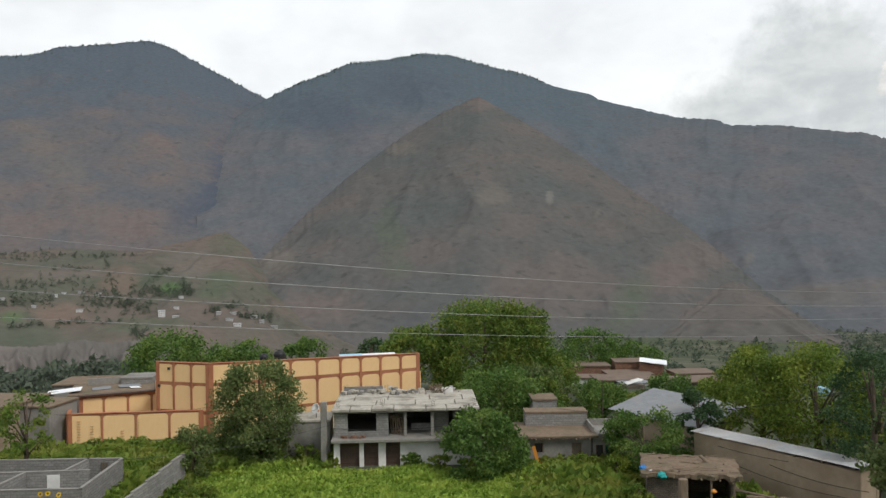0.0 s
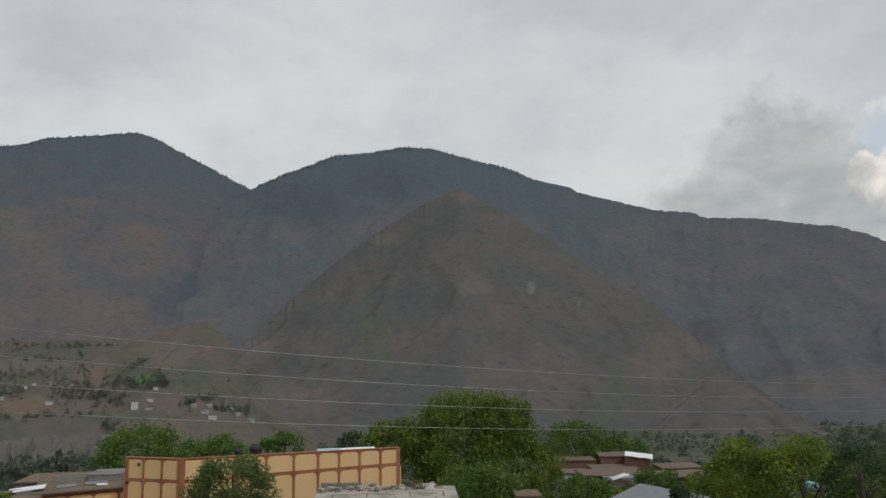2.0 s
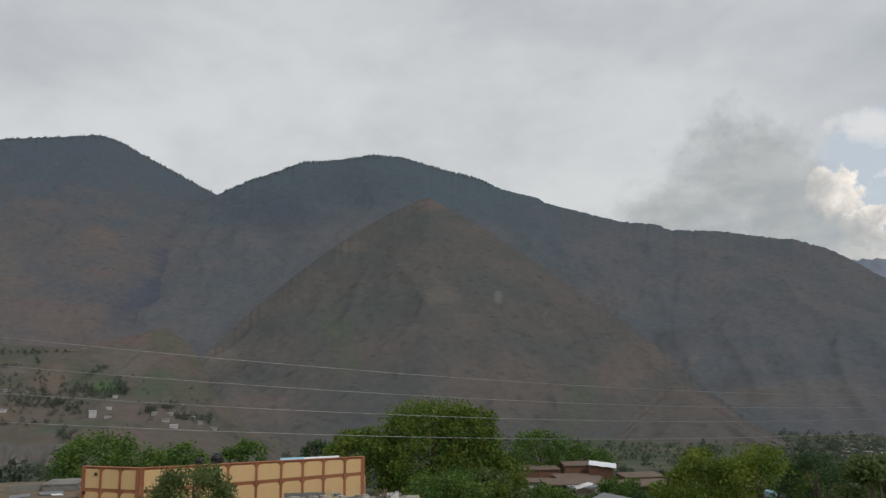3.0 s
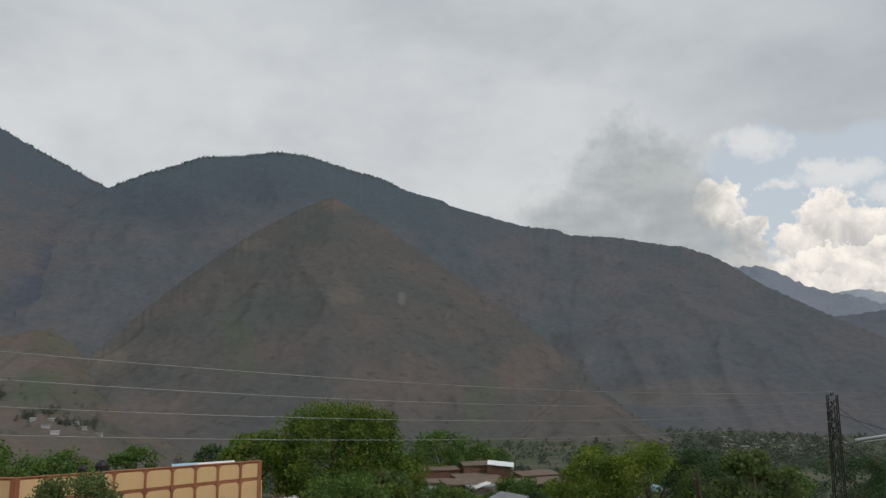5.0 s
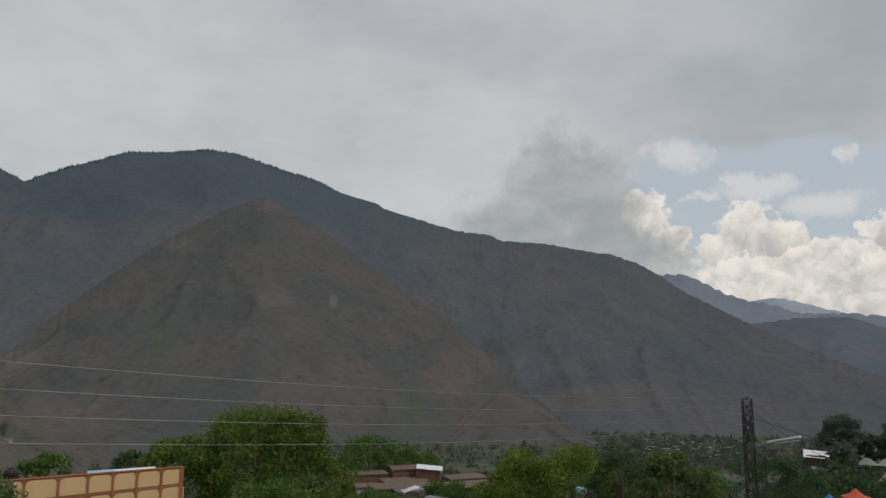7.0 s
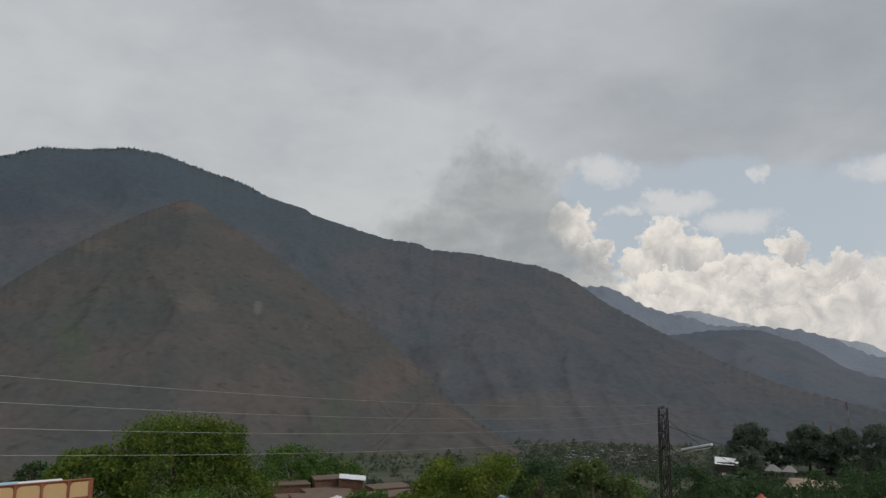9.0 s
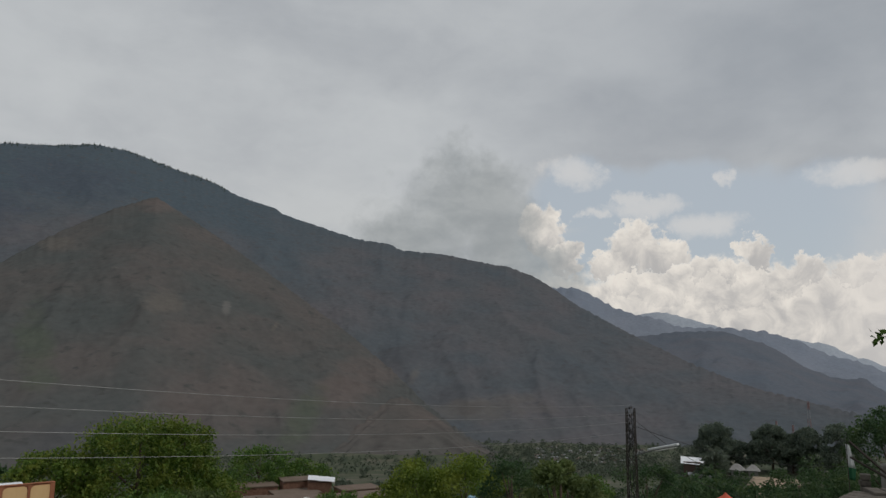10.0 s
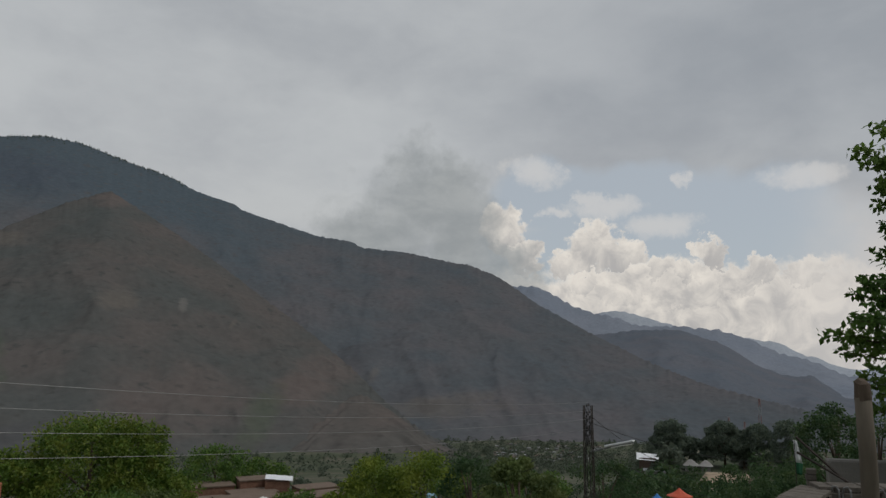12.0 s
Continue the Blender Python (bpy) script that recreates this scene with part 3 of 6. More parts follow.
def massif(name, label, az, el, far, foot, foot_z, material, seed, gully=60.0, jag=3.0, steps=260, rows=80, curve=1.0, follow=True, fine=10.0, flute=0.0):
    """a mountain side that climbs from foot to a crest line seen under the angles el at the compass angles az"""
    order = np.argsort(az)
    az, el = np.array(az, float)[order], np.array(el, float)[order]
    a = np.linspace(az[0], az[-1], steps)
    e = np.interp(a, az, el)
    kern = np.array([1, 2, 3, 2, 1]) / 9.0
    e[2:-2] = np.convolve(e, kern, "valid")
    low = math.degrees(math.atan2(foot_z - EYE, foot))
    frac = np.clip((e - low) / (e.max() - low), 0.04, 1) if follow else np.ones(steps)
    dist = foot + (far - foot) * frac
    crest = EYE + dist * np.tan(np.radians(e))
    verts, faces = [], []
    zz, rr = np.zeros((rows + 8, steps)), np.zeros((rows + 8, steps))
    for j in range(rows + 8):
        s = j / (rows - 1)
        for i in range(steps):
            if s <= 1:
                r = foot + (dist[i] - foot) * s
                z = foot_z + (crest[i] - foot_z) * s ** curve
                w = (4 * s * (1 - s)) ** 0.6 if s < 1 else 0.0
                px, py, _ = polar(a[i], r)
                warp = 0.5 * noise.noise(Vector((px * 0.002, py * 0.002, seed)))
                u = a[i] * (flute or 0.22 * (far / 3000)) + 2.2 * warp
                n1 = noise.ridged_multi_fractal(Vector((u, s * (1.3 if flute else 3.2) + 1.6 * warp, seed)), 1.0, 2.2, 5, 0.9, 1.4)
                n2 = noise.fractal(Vector((px * 0.009, py * 0.009, z * 0.006 + seed)), 0.9, 2.1, 5)
                z += w * min(1, frac[i] * 2.0) * (gully * (n1 - 0.9) + fine * n2)
                z += jag * noise.fractal(Vector((a[i] * 3.5, seed, 0)), 0.6, 2.2, 6) * s ** 6
            else:
                r = dist[i] + (s - 1) * 900 * 5
                z = crest[i] - (s - 1) * 500 * 5
            px, py, _ = polar(a[i], min(r, 4950))
            verts.append((px, py, z))
            zz[j, i], rr[j, i] = z, r
    for j in range(rows + 7):
        for i in range(steps - 1):
            k = j * steps + i
            faces.append((k, k + 1, k + 1 + steps, k + steps))
    ob = mesh_part(name, verts, faces, material, smooth=True)
    SLOPES[name] = (a, rr, zz)
    return tagged(ob, label, "mountain", kind="structure")


def on_slope(name, az, el):
    """the place on a mountain side that is seen from the eye under the angles az and el"""
    a, rr, zz = SLOPES[name]
    i = int(np.argmin(abs(a - az)))
    ang = np.degrees(np.arctan2(zz[:, i] - EYE, rr[:, i]))
    j = int(np.argmax(ang >= el)) if (ang >= el).any() else int(np.argmax(ang))
    j = max(j, 1)
    t = (el - ang[j - 1]) / max(1e-6, ang[j] - ang[j - 1])
    t = min(1, max(0, t))
    px, py, _ = polar(az, rr[j - 1, i] + t * (rr[j, i] - rr[j - 1, i]))
    return px, py, zz[j - 1, i] + t * (zz[j, i] - zz[j - 1, i])


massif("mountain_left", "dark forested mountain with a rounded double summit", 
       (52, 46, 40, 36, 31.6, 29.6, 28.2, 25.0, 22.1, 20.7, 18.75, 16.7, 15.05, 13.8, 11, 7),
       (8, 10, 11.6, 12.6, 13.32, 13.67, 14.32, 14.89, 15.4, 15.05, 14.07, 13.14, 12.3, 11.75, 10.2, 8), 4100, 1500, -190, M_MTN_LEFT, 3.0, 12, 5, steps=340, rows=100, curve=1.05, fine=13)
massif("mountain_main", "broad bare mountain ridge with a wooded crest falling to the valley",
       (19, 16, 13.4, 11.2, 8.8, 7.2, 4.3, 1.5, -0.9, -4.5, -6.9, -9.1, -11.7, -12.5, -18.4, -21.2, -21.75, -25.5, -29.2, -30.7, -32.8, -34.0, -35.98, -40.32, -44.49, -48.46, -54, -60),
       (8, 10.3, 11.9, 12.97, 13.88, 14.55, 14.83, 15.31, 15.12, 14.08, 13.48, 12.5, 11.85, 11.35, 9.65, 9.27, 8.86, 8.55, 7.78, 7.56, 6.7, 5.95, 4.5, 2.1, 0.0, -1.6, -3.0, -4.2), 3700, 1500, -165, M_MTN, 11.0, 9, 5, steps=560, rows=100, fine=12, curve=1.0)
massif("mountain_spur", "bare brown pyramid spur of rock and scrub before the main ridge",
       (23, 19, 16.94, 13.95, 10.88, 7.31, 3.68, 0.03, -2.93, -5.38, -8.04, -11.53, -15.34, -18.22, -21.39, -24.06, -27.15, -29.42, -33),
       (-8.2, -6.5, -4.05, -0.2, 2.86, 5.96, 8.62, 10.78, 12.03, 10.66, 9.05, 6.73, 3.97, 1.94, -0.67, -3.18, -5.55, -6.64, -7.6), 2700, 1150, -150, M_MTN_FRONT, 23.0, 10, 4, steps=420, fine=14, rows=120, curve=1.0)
massif("scree_slope", "pale tan scree slope along the flank of the spur",
       (-13.0, -16.0, -18.0, -19.8, -21.2, -22.3, -24.06, -27.15, -29.0, -30.5),
       (-7.8, -6.7, -5.5, -4.1, -2.9, -2.7, -3.6, -5.8, -6.7, -7.4), 1500, 1080, -146, M_SCREE, 27.0, 10, 3, steps=110, rows=60, fine=5)
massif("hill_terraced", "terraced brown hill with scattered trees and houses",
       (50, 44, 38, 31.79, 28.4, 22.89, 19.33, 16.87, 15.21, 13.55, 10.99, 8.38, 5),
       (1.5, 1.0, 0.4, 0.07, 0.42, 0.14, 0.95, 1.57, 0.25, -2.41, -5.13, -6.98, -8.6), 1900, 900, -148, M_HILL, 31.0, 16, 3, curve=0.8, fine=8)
massif("river_cliff", "fluted grey earth cliff at the foot of the terraced hill",
       (46, 40, 36, 33, 30, 27, 25, 22.5, 21, 19, 17.5), (-6.1, -5.9, -6.2, -6.0, -6.4, -6.1, -6.5, -6.3, -6.7, -7.7, -9.2), 930, 800, -128, M_CLIFF, 83.0, 16, 2, steps=240, rows=50, curve=0.8, follow=False, fine=5, flute=1.1)
massif("range_near", "forested range closing the valley, blue-grey from haze in its colour",
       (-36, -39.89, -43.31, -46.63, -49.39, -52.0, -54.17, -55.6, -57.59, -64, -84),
       (0.5, 1.98, 2.42, 2.49, 1.56, -0.07, -0.84, -0.82, -2.0, -2.3, -2.2), 4000, 1800, -156, M_NEAR_HAZE, 51.0, 18, 11, steps=160, rows=50, follow=False)
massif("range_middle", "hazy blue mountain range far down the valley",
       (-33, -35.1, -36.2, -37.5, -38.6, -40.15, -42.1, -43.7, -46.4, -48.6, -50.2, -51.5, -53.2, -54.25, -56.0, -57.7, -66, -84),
       (5.9, 5.87, 5.85, 5.08, 4.38, 3.87, 3.43, 2.75, 2.7, 2.54, 2.27, 1.77, 0.87, 0.56, 0.09, -0.85, -1.0, -0.9), 4450, 3200, -160, M_FAR_HAZE, 61.0, 20, 16, steps=180, rows=50, follow=False)
massif("range_far", "farthest mountain range under the clouds, paled blue by haze in its colour",
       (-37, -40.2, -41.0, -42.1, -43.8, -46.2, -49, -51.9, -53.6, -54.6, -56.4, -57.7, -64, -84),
       (2.0, 3.5, 3.84, 3.97, 3.55, 2.78, 2.2, 1.75, 1.46, 0.8, 0.2, -0.35, -0.5, -0.4), 4800, 4000, -160, M_FAR_HAZE2, 71.0, 16, 16, steps=140, rows=40, follow=False)


# ---- trees ----
def leaves(rng, centres, spread, count, size, flat=0.0):
    """diamond leaves scattered round the clump centres; returns verts and faces"""
    n = len(centres)
    idx = rng.integers(0, n, count)
    d = rng.normal(size=(count, 3))
    d /= np.linalg.norm(d, axis=1)[:, None]
    rad = spread[idx] * rng.random(count) ** 0.45
    c = centres[idx] + d * rad[:, None] * np.array([1, 1, 0.75])
    ax = d * 0.8 + rng.normal(size=(count, 3)) * 0.7 + np.array([0, 0, -0.25])
    ax /= np.linalg.norm(ax, axis=1)[:, None]
    side = np.cross(ax, rng.normal(size=(count, 3)) + np.array([0, 0, 1.5 * flat]))
    side /= np.linalg.norm(side, axis=1)[:, None] + 1e-9
    nrm = np.cross(side, ax)
    s = size * (0.6 + 0.8 * rng.random(count))[:, None]
    v = np.stack([c - ax * s * 0.5, c + side * s * 0.28 + nrm * s * 0.08, c + ax * s * 0.5, c - side * s * 0.28 + nrm * s * 0.08], 1).reshape(-1, 3)
    f = np.arange(4 * count).reshape(-1, 4)
    return v, f


def clumps(rng, radius, bottom, top, count, shape):
    """centres of the leaf clumps of a crown and their sizes"""
    t = rng.random(count) ** 0.85
    h = bottom + (top - bottom) * t
    if shape == "cone":
        prof = (1 - t) ** 0.7 * 0.95 + 0.08
    elif shape == "oval":
        t = rng.random(count)
        h = bottom * 0.5 + (top - bottom * 0.5) * t
        prof = np.sqrt(np.clip(1 - ((t - 0.42) / 0.64) ** 2, 0.08, 1))
    elif shape == "full":
        prof = np.clip(1.05 - 0.55 * t ** 3, 0.1, 1)
    else:
        prof = np.sqrt(np.clip(1 - (1.9 * (t - 0.42)) ** 2 * np.where(t > 0.42, 0.80, 0.75), 0.03, 1))
    ang = rng.random(count) * 2 * np.pi
    lobes = 1 + 0.16 * np.sin(3 * ang + rng.random() * 6) + 0.10 * np.sin(5 * ang + 9 * t)
    q = radius * prof * lobes * (0.45 + 0.5 * np.sqrt(rng.random(count)))
    c = np.stack([q * np.cos(ang), q * np.sin(ang), h], 1)
    s = radius * (0.19 + 0.17 * rng.random(count))
    return c, s


def tree(x, y, top, radius, material, seed, label, name="tree", base=None, crown_from=0.25, count=5000, leaf=0.3, shape="round", nclump=60, group=""):
    z = ground_height(x, y) - 0.1 if base is None else base
    h = top - z
    ob = thing(name, label, "tree", x, y, z, 0, group)
    rng = np.random.default_rng(seed)
    c, s = clumps(rng, radius, h * crown_from + radius * 0.2, h - radius * 0.22, nclump, shape)
    bm = bmesh.new()
    tr = max(0.05, 0.022 * h)
    lean = rng.normal(size=2) * 0.03 * h
    tube(bm, [(0, 0, 0), (lean[0] * 0.4, lean[1] * 0.4, h * 0.35), (lean[0], lean[1], h * 0.85)], [tr * 1.25, tr, tr * 0.25])
    for k in range(min(10, nclump)):
        e = c[rng.integers(0, nclump)]
        zb = min(h * 0.6, max(h * 0.18, e[2] * 0.55))
        start = Vector((lean[0] * zb / h, lean[1] * zb / h, zb))
        endp = Vector(e)
        midp = start.lerp(endp, 0.5) + Vector((0, 0, 0.05 * h))
        tube(bm, [start, midp, endp], [tr * 0.5, tr * 0.3, tr * 0.08], 5)
    part("trunk", bm, M_BARK, ob, smooth=True)
    v, f = leaves(rng, c, s, count, leaf)
    mesh_part("crown", v, f, material, ob)
    return ob


BIG = "broad old tree with a dense green crown among the houses"
tree(4.9, 87.9, 12.3, 7.2, L_MID, 1, BIG, crown_from=0.0, count=26000, leaf=0.36, nclump=170, shape="oval")
tree(-3.3, 85.9, 9.2, 4.4, L_MID, 2, "green tree leaning against the broad old tree", count=6000, leaf=0.4)
tree(5.6, 71.8, 6.6, 5.0, L_DEEP, 3, "dark green rounded tree before the broad old tree", crown_from=0.0, count=11000, leaf=0.32, nclump=100, shape="oval")
tree(2.9, 56.9, 5.5, 3.2, L_DEEP, 4, "young feathery tree at the edge of the crop field", crown_from=0.0, count=8000, leaf=0.3, nclump=80, shape="oval")
tree(-16.2, 62.4, 8.7, 3.7, L_OLIVE, 5, "dense bushy tree before the peach building", crown_from=0.0, count=26000, leaf=0.24, nclump=190, shape="oval")
tree(-20.0, 56.6, 4.3, 1.6, L_OLIVE, 6, "small bushy tree in the grass", crown_from=0.0, shape="oval", count=3500, leaf=0.22, nclump=35)
tree(-35.5, 93.5, 8.2, 6.2, L_DEEP, 7, "dark round tree behind the peach building", count=6500, leaf=0.42)
tree(-28.1, 101.2, 5.9, 4.4, L_DEEP, 8, "dark green tree behind the peach building", count=4000, leaf=0.42)
tree(-19.7, 103.1, 5.7, 3.5, L_DEEP, 9, "rounded green tree behind the peach building", count=3200, leaf=0.4)
tree(-10.4, 104.5, 5.5, 2.6, L_DARK, 10, "small spreading tree behind the peach building", count=1800, leaf=0.4)
tree(24.4, 119.5, 5.0, 5.6, L_DEEP, 11, "dark green tree behind the village houses", crown_from=0.0, count=7500, leaf=0.42, nclump=90)
tree(13.0, 88.0, 5.4, 3.6, L_MID, 12, "green tree beside the broad old tree", crown_from=0.1, count=3800, leaf=0.36)
tree(33.0, 123.0, 1.9, 4.8, L_DEEP, 13, "rounded tree behind the village roofs", count=3000, leaf=0.4)
tree(27.2, 61.5, 9.6, 4.0, L_YOUNG, 14, "light green tree beside the tin-roofed shed", crown_from=0.12, count=8500, leaf=0.28, nclump=75)
tree(30.0, 57.5, 10.3, 4.8, L_YOUNG, 15, "tall light green tree behind the tin-roofed shed", crown_from=0.1, count=10500, leaf=0.28, nclump=90)
tree(27.2, 39.2, 12.2, 3.4, L_OLIVE, 16, "dark tree with feathery compound leaves", crown_from=0.0, count=15000, leaf=0.3, nclump=60)
tree(16.0, 57.7, 5.3, 3.0, L_DEEP, 17, "bushy tree beside the mud hut", crown_from=0.0, shape="oval", count=8000, leaf=0.24, nclump=55)
tree(20.9, 59.4, 6.2, 2.0, L_DARK, 18, "slender dark tree before the tin roof", crown_from=0.2, count=2500, leaf=0.28, nclump=30)
tree(16.0, 73.3, 4.6, 2.7, L_DEEP, 19, "green tree before the village houses", crown_from=0.0, shape="oval", count=3200, leaf=0.3)
tree(10.5, 76.0, 4.5, 2.6, L_MID, 20, "green tree behind the grey houses", crown_from=0.0, shape="oval", count=2800, leaf=0.3)
tree(26.5, 84.0, 3.2, 2.4, L_DEEP, 21, "green tree beside the village roofs", crown_from=0.0, shape="oval", count=2200, leaf=0.3)
tree(-33.6, 57.2, 7.4, 2.2, L_MID, 22, "thin green tree beside the grey houses", crown_from=0.3, count=1500, leaf=0.28, nclump=26)
tree(-38.9, 82.0, 3.8, 2.8, L_MID, 23, "green shrub tree behind the yard", crown_from=0.1, count=1800, leaf=0.34)
tree(-33.0, 87.0, 3.4, 3.4, L_YOUNG, 24, "light green vine-covered tree behind the yard", crown_from=0.1, count=2600, leaf=0.34)
RIGHT = "green tree on the slope below the terrace"
tree(29.9, 49.7, 10.9, 3.0, L_DARK, 30, RIGHT, crown_from=0.0, shape="oval", count=8000, leaf=0.22)
tree(33.8, 56.0, 9.6, 3.4, L_DARK, 31, RIGHT, crown_from=0.0, shape="oval", count=6400, leaf=0.24)
tree(40.0, 56.7, 8.9, 3.2, L_DEEP, 32, RIGHT, crown_from=0.0, shape="oval", count=6400, leaf=0.24)
tree(37.6, 49.5, 9.2, 2.6, L_DEEP, 33, RIGHT, crown_from=0.0, shape="oval", count=5600, leaf=0.22)
tree(44.3, 50.9, 9.8, 3.6, L_DARK, 34, RIGHT, crown_from=0.0, shape="oval", count=8000, leaf=0.22)
tree(57.8, 58.4, 4.4, 3.6, L_DARK, 35, RIGHT, crown_from=0.0, shape="oval", count=7200, leaf=0.27)
tree(66.0, 58.4, 3.6, 3.4, L_DARK, 36, RIGHT, crown_from=0.0, shape="oval", count=4500, leaf=0.34)
tree(48.2, 35.7, 11.6, 3.4, L_DARK, 37, RIGHT, crown_from=0.0, shape="oval", count=10400, leaf=0.21, nclump=70)
tree(54.3, 44.2, 9.6, 3.0, L_DARK, 38, RIGHT, crown_from=0.0, shape="oval", count=6400, leaf=0.22)
tree(49.0, 52.0, 7.6, 3.2, L_DARK, 39, RIGHT, crown_from=0.0, shape="oval", count=6400, leaf=0.24)
tree(38.0, 66.0, 7.2, 4.0, L_DEEP, 40, RIGHT, crown_from=0.0, shape="oval", count=4000, leaf=0.34)
tree(47.0, 66.0, 6.6, 4.0, L_DARK, 41, RIGHT, crown_from=0.0, shape="oval", count=6400, leaf=0.27)
tree(100.1, 66.1, 13.2, 5.6, L_DARK, 42, "tall dark tree standing above the valley road", crown_from=0.1, count=8000, leaf=0.42, nclump=90)
tree(95.5, 57.0, 12.2, 5.0, L_DARK, 43, "broad dark tree beside the terrace wall", crown_from=0.1, count=6000, leaf=0.42, nclump=70)
FAR = "round dark tree far off on the valley shelf"
tree(236.4, 230.2, -5.8, 8.4, L_HAZE_FAR, 50, FAR, crown_from=0.1, count=15000, leaf=0.85, nclump=110, group="far round trees")
tree(251.0, 214.3, -5.8, 8.0, L_HAZE_FAR, 51, FAR, crown_from=0.1, count=15000, leaf=0.85, nclump=110, group="far round trees")
tree(256.4, 209.2, -9.0, 6.5, L_HAZE_FAR, 52, FAR, crown_from=0.1, count=2200, leaf=1.2, group="far round trees")
tree(260.2, 204.2, -6.4, 6.8, L_HAZE_FAR, 53, FAR, crown_from=0.1, count=11000, leaf=0.8, nclump=90, group="far round trees")
tree(258.3, 189.0, -3.6, 7.6, L_HAZE_FAR, 54, FAR, crown_from=0.1, count=11000, leaf=0.8, nclump=90, group="far round trees")
tree(244.0, 224.0, -13.0, 6.0, L_HAZE_FAR, 55, FAR, crown_from=0.1, count=1800, leaf=1.2, group="far round trees")
BUSH = "rounded green bush below the old village"
for k, (x, y, tp, r) in enumerate(((20.0, 83.0, 1.5, 2.0), (24.0, 84.5, 0.9, 1.7), (29.0, 86.0, 0.9, 1.9), (33.5, 87.0, 1.0, 2.0), (17.5, 79.5, 2.2, 2.0), (13.5, 79.0, 2.9, 2.2), (18.8, 88.0, 1.0, 1.7), (30.5, 80.5, 3.4, 2.6), (36.0, 84.0, 3.4, 3.0), (41.0, 95.0, 1.8, 3.0), (15.8, 97.0, 1.4, 2.0), (10.0, 82.0, 3.4, 2.4), (33.0, 74.0, 4.4, 2.8))):
    tree(x, y, tp, r, (L_MID, L_OLIVE, L_DEEP, L_YOUNG)[k % 4], 300 + k, BUSH, "bush", crown_from=0.0, count=2400, leaf=0.3, nclump=34, shape="oval", group="bushes below the village")
tree(9.2, 88.8, 11.4, 4.6, L_MID, 60, "tall green tree grown together with the broad old tree", crown_from=0.0, count=11000, leaf=0.36, nclump=100, shape="oval")
tree(9.5, 79.0, 5.2, 3.4, L_OLIVE, 61, "green tree behind the rear block room", crown_from=0.0, count=4500, leaf=0.34, nclump=60, shape="oval")


def on_ground(az, el):
    """the place on the ground that is seen from the eye under the angles az and el"""
    r, slope = 100.0, math.tan(radians(el))
    while r < 3000:
        x, y, _ = polar(az, r)
        if ground_height(x, y) >= EYE + r * slope:
            break
        r += 8
    x, y, _ = polar(az, r)
    return x, y, ground_height(x, y)


# ---- peach-coloured hall ----
def panel_wall(parent, x0, y0, x1, y1, z0, rows, cols, thick=0.25, corner=0.32, lift=0.0):
    """a wall from one foot to another (outside to the right of the way): peach panels with chamfered corners between rust-red posts and rails; cols: how many, or their widths; lift: by how much the lower rails climb along the wall"""
    d = Vector((x1 - x0, y1 - y0))
    length, turn = d.length, math.degrees(math.atan2(d.y, d.x))
    u = d.normalized()
    out = Vector((u.y, -u.x))
    top = rows[-1]
    widths = [1.0] * cols if isinstance(cols, int) else list(cols)
    marks = [length * sum(widths[:i]) / sum(widths) for i in range(len(widths) + 1)]

    def place(s, o, z):
        p = Vector((x0, y0)) + u * s + out * o
        return (p.x, p.y, z)

    box_part("wall", M_RUST, parent, place(length / 2, -thick / 2, (z0 + top) / 2), (length, thick, top - z0), turn, label="rust-red wall face behind the panels")
    w = 0.22
    for k in range(len(rows)):
        for sa, sb in zip(marks, marks[1:]):
            mid_s, hw = (sa + sb) / 2, (sb - sa - w) / 2
            climb = lift * mid_s / length
            zl = (z0 if k == 0 else rows[k - 1] + 0.02 + climb) + 0.05
            zt = top - 0.16 if k == len(rows) - 1 else rows[k] - 0.26 + climb
            slant = lift * hw / length
            sl, st = (0 if k == 0 else slant), (0 if k == len(rows) - 1 else slant)
            c = min(corner, hw * 0.45)
            bm = bmesh.new()
            shape = [(-hw, zl - sl), (hw, zl + sl), (hw, zt + st - c), (hw - c * 0.35, zt + st - c * 0.3), (hw - c, zt + st), (-hw + c, zt - st), (-hw + c * 0.35, zt - st - c * 0.3), (-hw, zt - st - c)]
            front = [bm.verts.new((q, -0.02, z)) for q, z in shape]
            behind = [bm.verts.new((q, 0.02, z)) for q, z in shape]
            bm.faces.new(front)
            for i in range(8):
                bm.faces.new((front[i], behind[i], behind[(i + 1) % 8], front[(i + 1) % 8]))
            bmesh.ops.recalc_face_normals(bm, faces=bm.faces)
            part("panel", bm, M_ORANGE, parent, "peach plastered panel").matrix_basis = pose(*place(mid_s, 0.0, 0), 0, 0, turn)
    for i, q in enumerate(marks):
        ww = w * (1.7 if i in (0, len(marks) - 1) else 1.0)
        q = min(max(q, ww / 2), length - ww / 2)
        box_part("post", M_RUST, parent, place(q, 0.035, (z0 + top) / 2 + 0.03), (ww, 0.075, top - z0 + 0.06), turn, label="rust-red painted post")
    box_part("coping", M_RUST, parent, place(length / 2, -thick / 2 + 0.03, top + 0.03), (length, thick + 0.1, 0.07), turn, label="rust-red coping")


